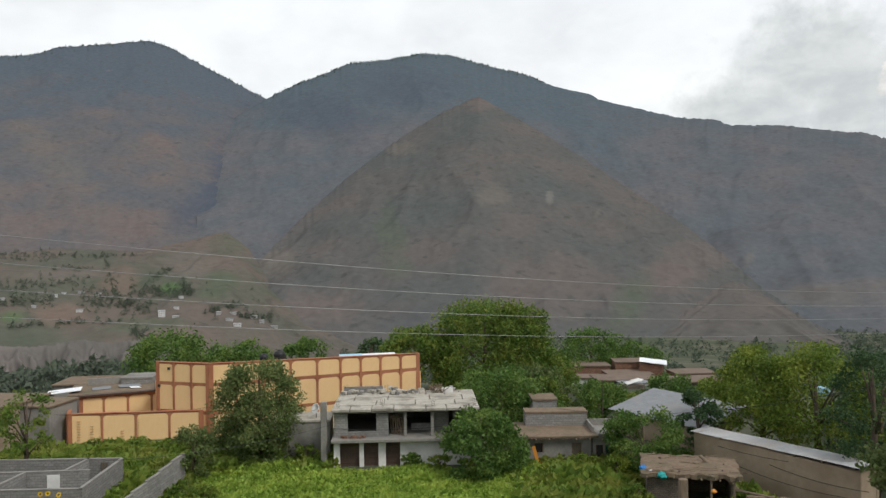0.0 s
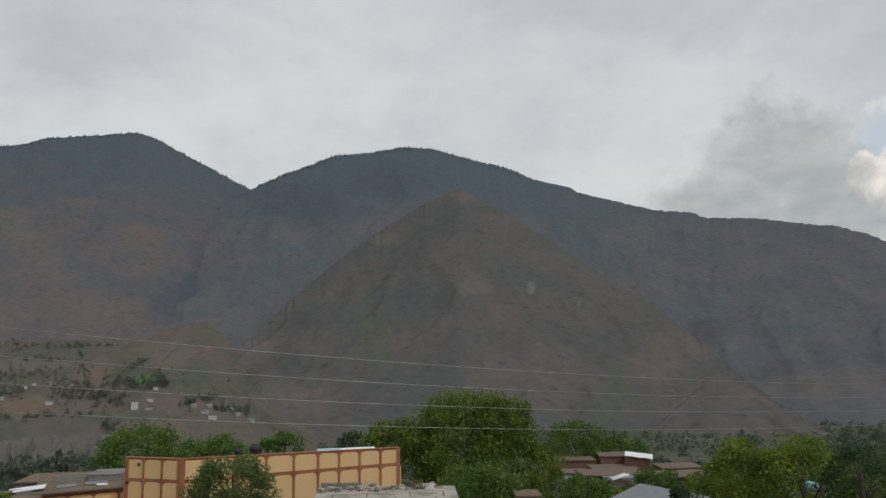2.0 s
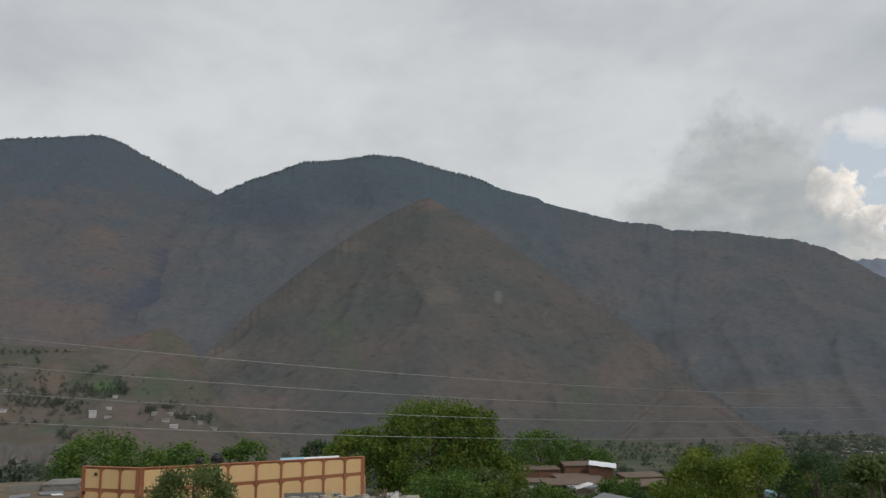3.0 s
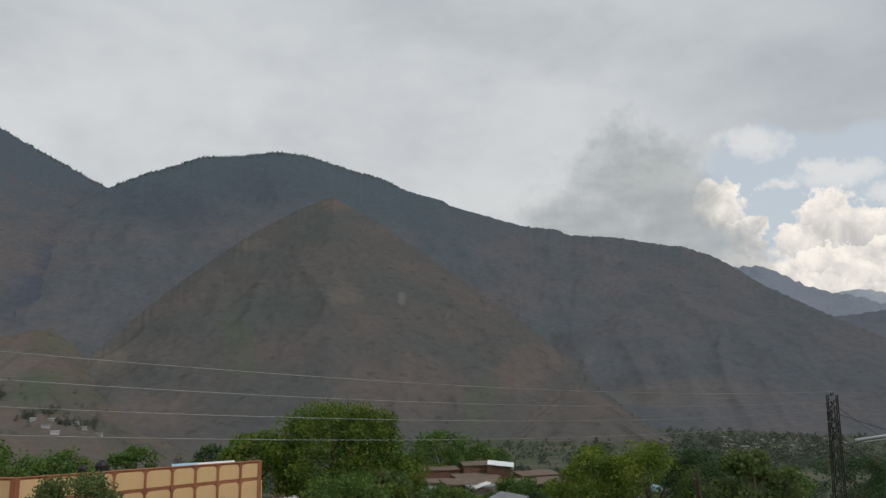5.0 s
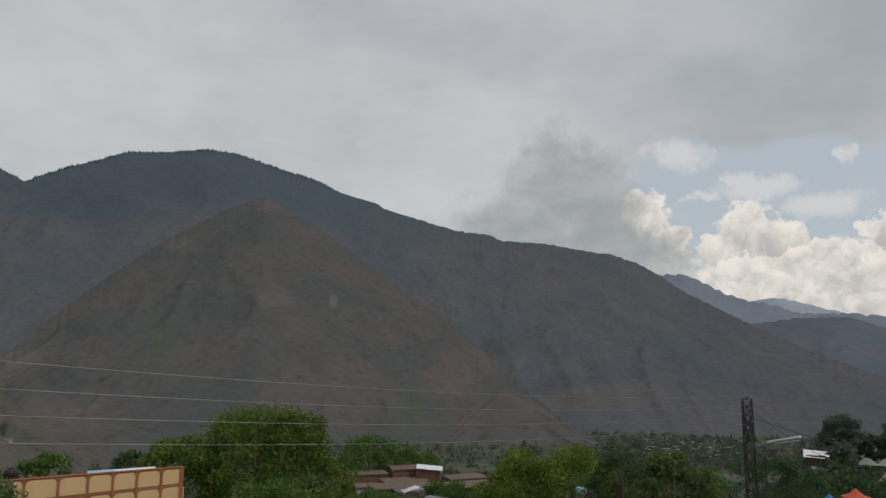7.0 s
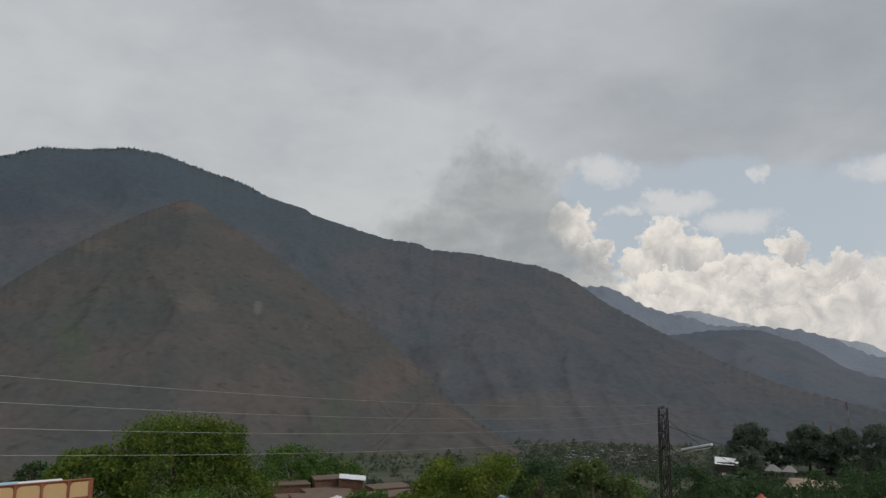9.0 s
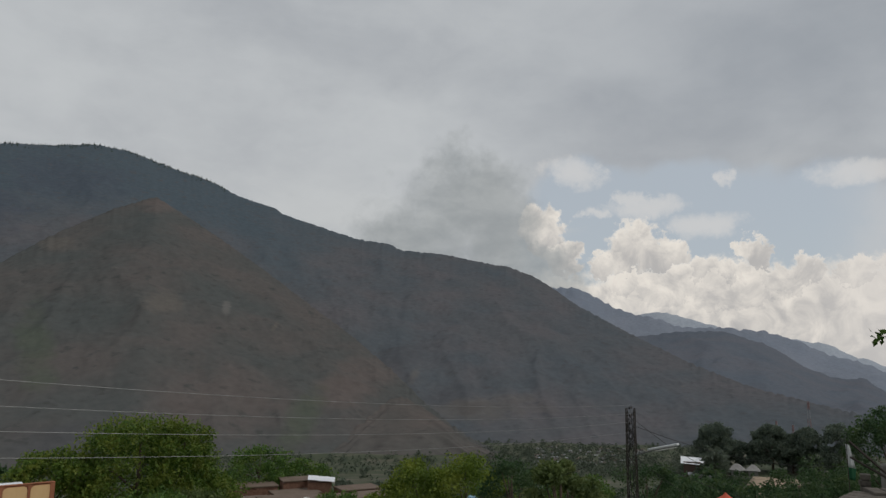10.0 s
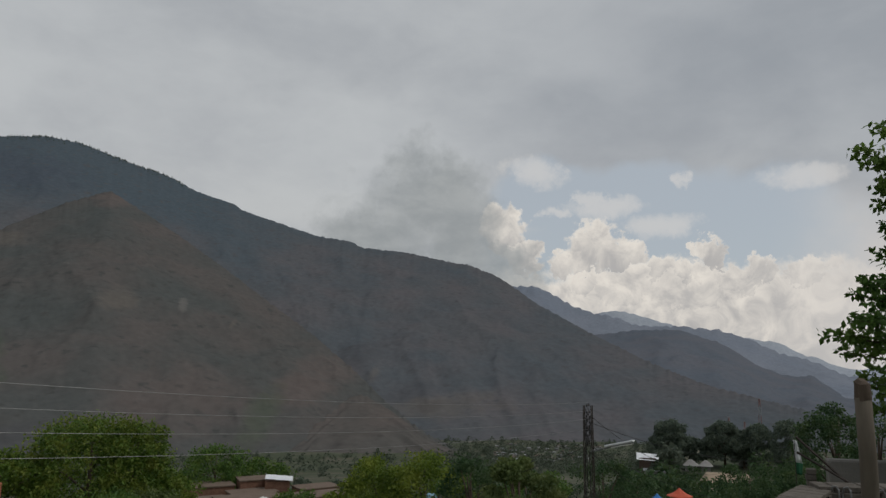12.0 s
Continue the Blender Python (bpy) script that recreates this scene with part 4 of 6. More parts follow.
hall = thing("peach_hall", "long peach-plastered hall framed by rust-red posts and rails", "building")
H0, H1, H2, H3, H4 = (-28.6, 70.9), (-22.8, 69.2), (-2.6, 74.1), (-5.0, 84.2), (-30.6, 78.0)
panel_wall(hall, *H0, *H1, -0.3, (2.5, 5.25, 7.2), 3)
panel_wall(hall, *H1, *H2, -0.3, (2.5, 5.25, 7.2), (46, 46.5, 47, 47, 42, 37, 36.5, 38, 36), lift=0.45)
for p, q in ((H2, H3), (H3, H4), (H4, H0)):
    m = ((p[0] + q[0]) / 2, (p[1] + q[1]) / 2)
    box_part("rear_wall", M_ORANGE, hall, (*m, 2.5), (math.dist(p, q) - 0.3, 0.25, 5.6), math.degrees(math.atan2(q[1] - p[1], q[0] - p[0])))
bm = bmesh.new()
ring = [[bm.verts.new((x, y, z)) for x, y in ((-28.3, 71.2), (-22.9, 69.6), (-3.0, 74.4), (-5.2, 83.9), (-30.3, 77.8))] for z in (5.2, 5.4)]
bm.faces.new(ring[1]), bm.faces.new(ring[0][::-1])
for k in range(5):
    bm.faces.new((ring[0][k], ring[0][(k + 1) % 5], ring[1][(k + 1) % 5], ring[1][k]))
part("roof", bm, M_SLAB, hall, "flat concrete roof behind the parapet")
for x, y in ((-27.2, 70.62), (-28.3, 70.92)):
    box_part("vent", M_DARK, hall, (x + 0.02, y - 0.22, 4.9 if x < -28 else 6.6), (0.28, 0.06, 0.24), -16, label="small dark vent opening")


def water_tank(x, y, z, s):
    ob = thing("water_tank", "black plastic water tank on the hall roof", "water tank", x, y, z, 0, "roof water tanks")
    bm = bmesh.new()
    tube(bm, [(0, 0, 0), (0, 0, 0.9 * s), (0, 0, 1.15 * s), (0, 0, 1.28 * s)], [0.6 * s, 0.62 * s, 0.5 * s, 0.24 * s], 18)
    part("body", bm, M_BLACK, ob, smooth=False)
    bm = bmesh.new()
    tube(bm, [(0, 0, 1.26 * s), (0, 0, 1.36 * s)], [0.24 * s, 0.22 * s], 12)
    part("lid", bm, M_BLACK, ob)
    for k in range(3):
        bm = bmesh.new()
        tube(bm, [(0, 0, (0.2 + 0.25 * k) * s), (0, 0, (0.26 + 0.25 * k) * s)], [0.64 * s, 0.64 * s], 18)
        part("rib", bm, M_BLACK, ob)
    box_part("stand", M_CONC, ob, (0, 0, -0.6), (1.3 * s, 1.3 * s, 1.2))
    return ob


water_tank(-17.0, 73.6, 6.6, 0.95)
water_tank(-18.5, 73.2, 6.6, 0.72)


def roof_sheet(name, label, material, x, y, z, w, d, turn, tilt):
    ob = thing(name, label, "roof sheet", x, y, z, turn)
    box_part("sheet", material, ob, (0, 0, 0.62), (w, d, 0.06), tilt=tilt)
    for sx in (-0.4, 0.4):
        for sy in (-0.4, 0.4):
            box_part("leg", M_STEEL, ob, (sx * w, sy * d, 0.3), (0.06, 0.06, 0.6))
    return ob


roof_sheet("blue_canopy", "pale blue sheet canopy on the hall roof", M_LBLUE, -9.9, 75.6, 6.2, 2.4, 1.6, 13, 6)
roof_sheet("white_canopy", "white sheet canopy on the hall roof", M_TINW, -7.0, 76.2, 6.2, 3.6, 1.6, 13, 4)
roof_sheet("grey_canopy", "pale grey sheet lying above the hall parapet", M_TIN, -20.6, 72.0, 6.2, 2.4, 1.2, 10, 4)

yard = thing("yard_wall", "low peach yard wall with rust-red posts and chamfered panels", "wall")
panel_wall(yard, -35.9, 68.0, -23.4, 68.95, -0.3, (2.75,), 4)
panel_wall(yard, -37.9, 72.4, -36.0, 68.05, -0.3, (2.75,), 2)
for x, h in ((-34.9, 2.0), (-33.7, 1.6), (-32.9, 0.6), (-30.9, 1.2), (-29.5, 2.0)):
    for k in range(int(h / 0.25)):
        box_part("step_mark", M_FADE, yard, (x, 67.93 + (x + 35.9) * 0.076, 0.3 + 0.25 * k), (0.3, 0.08, 0.05), 4.4, label="faded ladder mark bar")
wing = thing("peach_wing", "single-storey peach wing with a flat roof and dark eaves", "building")
panel_wall(wing, -37.4, 73.0, -28.9, 76.4, -0.3, (3.3,), 4)
box_part("roof", M_MUDROOF, wing, (-35.0, 77.6, 3.5), (10.0, 6.5, 0.18), 21.8, label="brown earth-covered flat roof")
box_part("eaves", M_DOOR, wing, (-33.3, 74.45, 3.5), (9.6, 0.5, 0.14), 21.8, label="dark eaves board")
box_part("parapet", M_CONC, wing, (-35.4, 79.8, 3.9), (8.0, 0.2, 0.8), 21.8, label="grey concrete parapet")
for k, (x, y, w, d, m, cat) in enumerate(((-39.5, 74.2, 3.2, 1.6, M_TINW, "white sheet"), (-36.6, 76.2, 1.8, 1.2, M_TIN, "grey sheet"), (-34.2, 77.6, 2.2, 1.2, M_TIN, "grey sheet"), (-33.2, 76.6, 1.0, 0.7, M_TINW, "white sheet"))):
    ob = thing("loose_sheet", cat + " metal piece lying on the wing roof", "metal sheet", x, y, 3.6 if k else 3.75, 20 + 7 * k)
    box_part("sheet", m, ob, (0, 0, 0.08), (w, d, 0.03), tilt=4, roll=3 * k - 4)
    box_part("batten", M_WOOD, ob, (0, 0, 0.03), (w * 0.9, 0.08, 0.06))


# ---- flat-roofed houses ----
def flat_house(name, label, x, y, z, w, d, h, turn, wall_m, roof_m, openings=(), over=0.25, category="house", group=""):
    """openings: (along the front, sill height, width, height, material) on the side to the camera"""
    ob = thing(name, label, category, x, y, z, turn, group)
    t = 0.25
    xs = [-w / 2]
    for c, sill, ow, oh, m in sorted(openings):
        xs += [c - ow / 2, c + ow / 2]
        if sill > 0.05:
            box_part("wall", wall_m, ob, (c, -d / 2 + t / 2, sill / 2 - 0.25), (ow, t, sill + 0.5))
        if h - sill - oh > 0.03:
            box_part("wall", wall_m, ob, (c, -d / 2 + t / 2, (h + sill + oh) / 2), (ow, t, h - sill - oh))
        kind = "door" if sill < 0.1 else "window"
        leaf = box_part(kind, m, ob, (c, -d / 2 + t * 0.75, sill + oh / 2), (ow, 0.05, oh))
        for sx in (-1, 1):
            box_part("frame", M_WOOD, leaf, (c + sx * (ow / 2 - 0.035), -d / 2 + 0.1, sill + oh / 2), (0.07, 0.1, oh), label="timber frame")
    xs.append(w / 2)
    for a, b in zip(xs[::2], xs[1::2]):
        if b - a > 0.02:
            box_part("wall", wall_m, ob, ((a + b) / 2, -d / 2 + t / 2, h / 2 - 0.25), (b - a, t, h + 0.5))
    box_part("wall", wall_m, ob, (0, d / 2 - t / 2, h / 2 - 0.25), (w, t, h + 0.5))
    for sx in (-1, 1):
        box_part("wall", wall_m, ob, (sx * (w / 2 - t / 2), 0, h / 2 - 0.25), (t, d - 2 * t, h + 0.5))
    box_part("roof", roof_m, ob, (0, 0, h + 0.1), (w + 2 * over, d + 2 * over, 0.2), bevel=0.03)
    return ob


# ---- half-built concrete house ----
house = thing("half_built_house", "two-storey half-built concrete house with a bare slab roof", "house", -9.3, 59.2, 0, 2.0)
HW, HD = 12.0, 7.0
box_part("floor_slab", M_CONC, house, (HW / 2, HD / 2 - 0.3, 2.3), (HW + 0.3, HD + 0.7, 0.26), bevel=0.03, label="grey concrete floor slab")
hs = random.Random(31)
ya = -0.3
for j, d in enumerate((1.5, 1.9, 2.0, 2.1)):
    xa = -0.15
    while xa < HW:
        w = min(1.5 + 2.2 * hs.random(), HW + 0.15 - xa)
        if HW + 0.15 - xa - w < 0.7:
            w = HW + 0.15 - xa
        box_part("roof_slab", M_SLAB, house, (xa + w / 2, ya + d / 2, 4.72 + 0.05 * hs.random()), (w - 0.07, d - 0.06, 0.22), bevel=0.03, turn=1.6 * (hs.random() - 0.5), label="pale weathered roof slab", tilt=1.2 * (hs.random() - 0.5))
        xa += w
    ya += d
box_part("roof_bed", M_CONC, house, (HW / 2, 3.45, 4.6), (HW + 0.1, 7.3, 0.1), label="concrete bed under the slabs")
for x, wdt in ((0.25, 0.5), (2.3, 0.36), (4.0, 0.6), (11.6, 0.6)):
    box_part("white_pillar", M_WHITE, house, (x, 0.2, 1.0), (wdt, 0.35, 2.3), label="white painted pillar")
box_part("white_wall", M_WHITE, house, (8.5, 0.25, 0.95), (6.0, 0.3, 2.3), label="white painted ground-floor wall")
for x, wdt in ((1.3, 1.6), (3.1, 1.2), (4.9, 1.2)):
    sh = box_part("shutter", M_DOOR, house, (x, 0.42, 1.0), (wdt, 0.06, 2.2), label="brown steel shutter")
    for k in range(5):
        box_part("rib", M_DOOR, sh, (x, 0.37, 0.3 + 0.42 * k), (wdt, 0.05, 0.05))
for c, s in (((0.1, 3.5, 1.0), (0.22, 6.2, 2.4)), ((11.9, 3.5, 1.0), (0.22, 6.2, 2.4)), ((6, 6.75, 1.0), (12, 0.22, 2.4)),
             ((0.1, 3.55, 3.5), (0.22, 6.1, 2.1)), ((11.9, 3.55, 3.5), (0.22, 6.1, 2.1)), ((6, 6.75, 3.5), (12, 0.22, 2.1)), ((4.2, 3.6, 3.5), (0.2, 5.9, 2.1)), ((8.5, 4.3, 3.5), (0.2, 4.6, 2.1))):
    box_part("inner_wall", M_CONC, house, c, s)
for c, s in (((0.62, 0.3, 3.52), (1.1, 0.2, 2.15)), ((2.35, 0.3, 2.66), (2.36, 0.2, 0.46)), ((2.35, 0.3, 4.52), (2.36, 0.2, 0.2)), ((4.05, 0.3, 3.52), (1.0, 0.2, 2.15)),
             ((8.9, 1.9, 3.5), (1.5, 0.2, 2.1)), ((7.3, 2.2, 2.75), (1.7, 0.2, 0.6)), ((10.9, 0.9, 2.95), (2.0, 0.2, 1.0)), ((10.2, 0.9, 4.2), (0.5, 0.2, 0.9))):
    box_part("block_wall", M_BLOCK, house, c, s, label="grey block infill wall")
for x in (5.95, 8.2, 11.6):
    box_part("column", M_CONC, house, (x, 0.25, 3.52), (0.24, 0.24, 2.15), label="bare concrete column")
rng = np.random.default_rng(77)
for k in range(10):
    bm = bmesh.new()
    tube(bm, [(4.75 + 0.12 * k, 1.1 - 0.08 * k, 2.45), (4.7 + 0.07 * k + 0.25 * (k % 2), 0.7, 4.4 - 0.14 * (k % 4))], [0.045, 0.035], 6)
    part("prop_pole", bm, M_WOOD, house, "leaning timber prop")
for x, y in ((0.3, 0.3), (4.0, 0.3), (8.2, 0.3), (11.7, 0.3), (0.3, 6.7), (4.0, 6.7), (8.2, 6.7), (11.7, 6.7)):
    for k in range(3):
        bm = bmesh.new()
        tube(bm, [(x + 0.09 * k, y, 4.8), (x + 0.09 * k + 0.08 * (k - 1), y + 0.05, 5.55)], [0.012, 0.012], 5)
        part("rebar", bm, M_STEEL, house, "rusty reinforcing bar")
for k in range(80):
    s = 0.12 + 0.30 * rng.random() ** 2
    box_part("rubble_block", M_SLAB if k % 3 else M_BLOCK, house, (0.1 + 10.8 * rng.random(), 5.6 + 1.4 * rng.random(), 4.86 + s * 0.35 + 0.25 * rng.random() ** 2), (s * 1.6, s, s * 0.8), 180 * rng.random(), 0.02, "broken block of rubble", tilt=20 * rng.random() - 10)
for k in range(16):
    s = 0.10 + 0.12 * rng.random()
    box_part("rubble_block", M_BRICK, house, (0.7 + 1.8 * rng.random(), 0.05 - 0.15 * rng.random(), 2.43 + s * 0.4), (s * 2, s, s), 180 * rng.random(), 0.01, "heap of red brick rubble")
for k in range(40):
    bm = bmesh.new()
    a = 6.0 * rng.random()
    p = Vector((8.4 + 0.9 * rng.random(), 5.6 + 0.9 * rng.random(), 4.9))
    tube(bm, [p, p + Vector((math.cos(a) * 0.7, math.sin(a) * 0.5, 0.35 + 0.5 * rng.random()))], [0.035, 0.02], 5)
    part("brushwood", bm, M_WOOD, house, "dry brushwood stick")
box_part("roof_parapet", M_BLOCK, house, (2.0, 6.75, 5.1), (3.6, 0.2, 0.6), label="low broken block parapet")
post = thing("concrete_post", "tall grey concrete post beside the half-built house", "post", -10.15, 59.6, 0)
box_part("shaft", M_CONC, post, (0, 0, 2.6), (0.5, 0.4, 5.6), bevel=0.04)
dish = thing("satellite_dish", "white satellite dish on a low grey wall", "satellite dish", -11.3, 62.5, 3.6, 0)
bm = bmesh.new()
rings = []
for i in range(5):
    r, dep = 0.48 * i / 4, 0.16 * (i / 4) ** 2
    rings.append([bm.verts.new((r * math.cos(k * math.pi / 8), -dep, r * math.sin(k * math.pi / 8))) for k in range(16)] if i else [bm.verts.new((0, 0, 0))])
for k in range(16):
    bm.faces.new((rings[0][0], rings[1][k], rings[1][(k + 1) % 16]))
    for i in range(1, 4):
        bm.faces.new((rings[i][k], rings[i + 1][k], rings[i + 1][(k + 1) % 16], rings[i][(k + 1) % 16]))
bowl = part("bowl", bm, M_WHITE, dish, smooth=True)
sol = bowl.modifiers.new("thick", "SOLIDIFY")
sol.thickness = 0.02
bowl.matrix_basis = pose(0, 0, 0.55, -25, 0, -40)
box_part("stem", M_STEEL, dish, (0, 0.06, 0.2), (0.06, 0.06, 0.8))
box_part("feed_arm", M_STEEL, dish, (-0.15, -0.25, 0.5), (0.03, 0.55, 0.03), -30)
lowwall = flat_house("low_grey_store", "low grey rendered store beside the half-built house", -12.6, 63.2, 0, 5.0, 3.0, 3.2, 3, M_CONC, M_SLAB, over=0.1)
crate = thing("white_crate", "white plastic crate on the slab roof", "crate", 0.2, 65.6, 4.86, 5)
box_part("base", M_WHITE, crate, (0, 0, 0.03), (1.0, 0.5, 0.06))
for c, s in (((0, -0.24, 0.25), (1.0, 0.03, 0.36)), ((0, 0.24, 0.25), (1.0, 0.03, 0.36)), ((-0.49, 0, 0.25), (0.03, 0.45, 0.36)), ((0.49, 0, 0.25), (0.03, 0.45, 0.36))):
    box_part("side", M_WHITE, crate, c, s)

# ---- grey houses ----
grey = flat_house("grey_block_house", "low grey block house with a timber-edged earth roof", 9.3, 61.6, 0, 5.6, 4.0, 2.2, 1.0, M_CONC, M_MUDROOF,
                  ((1.6, 0.0, 0.9, 1.7, M_POLEWOOD), (-1.6, 0.9, 0.8, 0.8, M_DARK)), 0.5)
for k in range(16):
    bm = bmesh.new()
    tube(bm, [(-3.0 + 0.37 * k, -2.75 + 0.1 * (k % 3), 2.15), (-2.95 + 0.37 * k, 1.0, 2.18)], [0.06, 0.06], 6)
    part("roof_beam", bm, M_WOOD, grey, "round timber roof beam")
upper = flat_house("upper_block_room", "grey block upper room standing on the earth roof", 9.7, 63.4, 2.35, 5.4, 1.6, 1.1, 1.0, M_BLOCK, M_MUDROOF, over=0.05)
back = flat_house("rear_block_room", "grey block room behind the earth-roofed house", 9.2, 67.5, 0, 2.2, 2.4, 3.8, 1.0, M_BLOCK, M_MUDROOF, over=0.1)
annex = flat_house("small_block_room", "small grey block room with a teal door", 13.4, 61.4, 0, 2.2, 3.0, 2.15, 0.0, M_CONC, M_CONC, ((-0.5, 0.0, 0.7, 1.4, M_DARK), (0.35, 0.0, 0.8, 1.4, M_TEAL)), 0.05)
for c, s in (((0, 1.4, 2.6), (2.2, 0.15, 0.6)), ((-1.0, 0, 2.6), (0.15, 2.9, 0.6)), ((1.0, 0, 2.6), (0.15, 2.9, 0.6))):
    box_part("parapet", M_CONC, annex, c, s)
plank = thing("orange_plank", "orange painted plank leaning on the grey house", "plank", 7.4, 58.9, 0.1, 0)
box_part("board", M_YELLOW, plank, (0, 0, 0.8), (0.28, 0.06, 1.5), roll=-14)
box_part("foot", M_YELLOW, plank, (0.3, -0.1, 0.12), (0.7, 0.1, 0.26))

# ---- old houses beside the yard ----
flat_house("old_grey_house", "old grey mud house with a patched roof", -44.5, 69.0, 0, 9.0, 6.0, 3.9, -4, M_MUD, M_MUDROOF, ((-1.5, 0.9, 1.2, 1.0, M_DARK), (1.8, 0.8, 0.8, 1.2, M_WHITE)), 0.2)
flat_house("old_brown_house", "old brown rendered house with one small window", -38.6, 69.2, 0, 3.6, 4.0, 3.6, -8, M_CONC, M_MUDROOF, ((0.6, 1.9, 0.7, 0.5, M_DARK),), 0.15)
flat_house("rear_grey_house", "long grey rendered house behind the yard", -37.5, 84.0, 0, 14.0, 5.0, 3.1, 6, M_CONC, M_MUDROOF, ((-3.0, 1.4, 0.9, 0.8, M_DARK), (2.0, 1.4, 0.9, 0.8, M_DARK)), 0.2)
flat_house("rear_block_house", "grey block house corner behind the wing", -34.2, 80.6, 0, 3.4, 3.0, 4.1, 4, M_BLOCK, M_CONC, (), 0.05)

# ---- unfinished block compound in the grass ----
comp = thing("block_compound", "roofless compound of raw grey concrete block rooms", "building")
for (xa, ya), (xb, yb) in (((-36.0, 55.1), (-25.0, 55.2)), ((-25.0, 55.2), (-24.7, 48.2)), ((-36.0, 47.9), (-24.7, 48.2)), ((-36.0, 51.7), (-26.0, 52.3)), ((-27.6, 55.3), (-27.9, 52.3)), ((-30.6, 52.0), (-30.9, 48.1)), ((-36, 55.1), (-36, 47.9))):
    ln, an = math.dist((xa, ya), (xb, yb)), math.degrees(math.atan2(yb - ya, xb - xa))
    wl_ob = box_part("block_wall", M_BLOCK, comp, (0, 0, 0), (ln - 0.2, 0.2, 2.6))
    wl_ob.matrix_basis = pose((xa + xb) / 2, (ya + yb) / 2, 0.88, 0, 0, an)
    box_part("top_course", M_CONC, comp, ((xa + xb) / 2, (ya + yb) / 2, 2.20), (ln - 0.1, 0.24, 0.05), an, label="pale mortar course")
box_part("door_sheet", M_WHITE, comp, (-28.6, 52.05, 1.2), (0.9, 0.06, 1.5), 3, label="pale door sheet")
box_part("door_sheet", M_POLEWOOD, comp, (-26.3, 55.0, 1.3), (0.5, 0.06, 1.3), 0, label="tan door sheet")
gard = thing("garden_wall", "stepped grey block garden wall running through the grass", "wall")
for k in range(5):
    bw = box_part("block_wall", M_BLOCK, gard, (0, 0, 0), (2.0, 0.2, 2.6))
    bw.matrix_basis = pose(-21.15 + 0.16 * k, 46.9 + 1.95 * k, 0.55 + 0.12 * k, 0, 0, 85.3)
    box_part("top_course", M_CONC, gard, (-21.15 + 0.16 * k, 46.9 + 1.95 * k, 1.87 + 0.12 * k), (2.0, 0.24, 0.05), 85.3, label="pale mortar course")


# ---- sheet roofs ----
def tin_roof(parent, a, b, depth, rise, sheets, material, seed, overlap=0.06):
    """corrugated sheets laid side by side from a to b along the eaves, running back by depth and up by rise"""
    rr = random.Random(seed)
    a, b = Vector(a), Vector(b)
    u = (b - a).normalized()
    n = Vector((-u.y, u.x, 0)).normalized()
    w = (b - a).length / sheets
    for i in range(sheets):
        bm = bmesh.new()
        cols, rws = 25, 4
        lift, skew = 0.03 * rr.random(), 0.14 * (rr.random() - 0.5)
        grid = []
        for j in range(rws + 1):
            row = []
            for k in range(cols + 1):
                s = i * w + k * (w + overlap) / cols
                back = j / rws * depth + skew
                p = a + u * s + n * back
                row.append(bm.verts.new((p.x, p.y, p.z + rise * j / rws + 0.018 * math.sin(k * math.pi * 2 / 3.2) + lift + 0.012 * (i % 2) + 0.02 * rr.random() * (j == 0))))
            grid.append(row)
        for j in range(rws):
            for k in range(cols):
                bm.faces.new((grid[j][k], grid[j][k + 1], grid[j + 1][k + 1], grid[j + 1][k]))
        ext = bmesh.ops.extrude_face_region(bm, geom=list(bm.faces))
        for v in ext["geom"]:
            if isinstance(v, bmesh.types.BMVert):
                v.co.z -= 0.012
        bmesh.ops.recalc_face_normals(bm, faces=bm.faces)
        part("roof_sheet", bm, material, parent, "galvanised corrugated sheet")


shed = thing("mud_shed", "long mud-plastered shed with a sloping corrugated tin roof", "shed")
tin_roof(shed, (19.7, 57.7, 3.02), (27.1, 46.4, 3.25), 2.1, 0.1, 12, M_TINM, 5)
sd = Vector((7.4, -11.3, 0)).normalized()
sn = Vector((-sd.y, sd.x, 0))
turn = math.degrees(math.atan2(sd.y, sd.x))
mid_ = Vector((23.4, 52.05, 0)) + sn * 0.35
box_part("front_wall", M_MUD, shed, (mid_.x, mid_.y, 1.15), (13.0, 0.4, 3.7), turn, 0.05)
mid_ = Vector((23.4, 52.05, 0)) + sn * 2.3
box_part("rear_wall", M_MUD, shed, (mid_.x, mid_.y, 1.2), (13.0, 0.35, 3.7), turn)
for s in (-6.3, 6.3):
    m_ = Vector((23.4, 52.05, 0)) + sn * 1.3 + sd * s
    box_part("end_wall", M_MUD, shed, (m_.x, m_.y, 1.15), (0.35, 1.7, 3.7), turn)
for k in range(7):
    m_ = Vector((23.4, 52.05, 0)) + sd * (-6 + 2 * k) + sn * 1.3
    box_part("rafter", M_WOOD, shed, (m_.x, m_.y, 3.03 + 0.018 * k), (0.1, 2.7, 0.1), turn, label="timber rafter")

tin_house = thing("tin_roofed_house", "house under a wide shallow grey sheet-metal roof", "house")
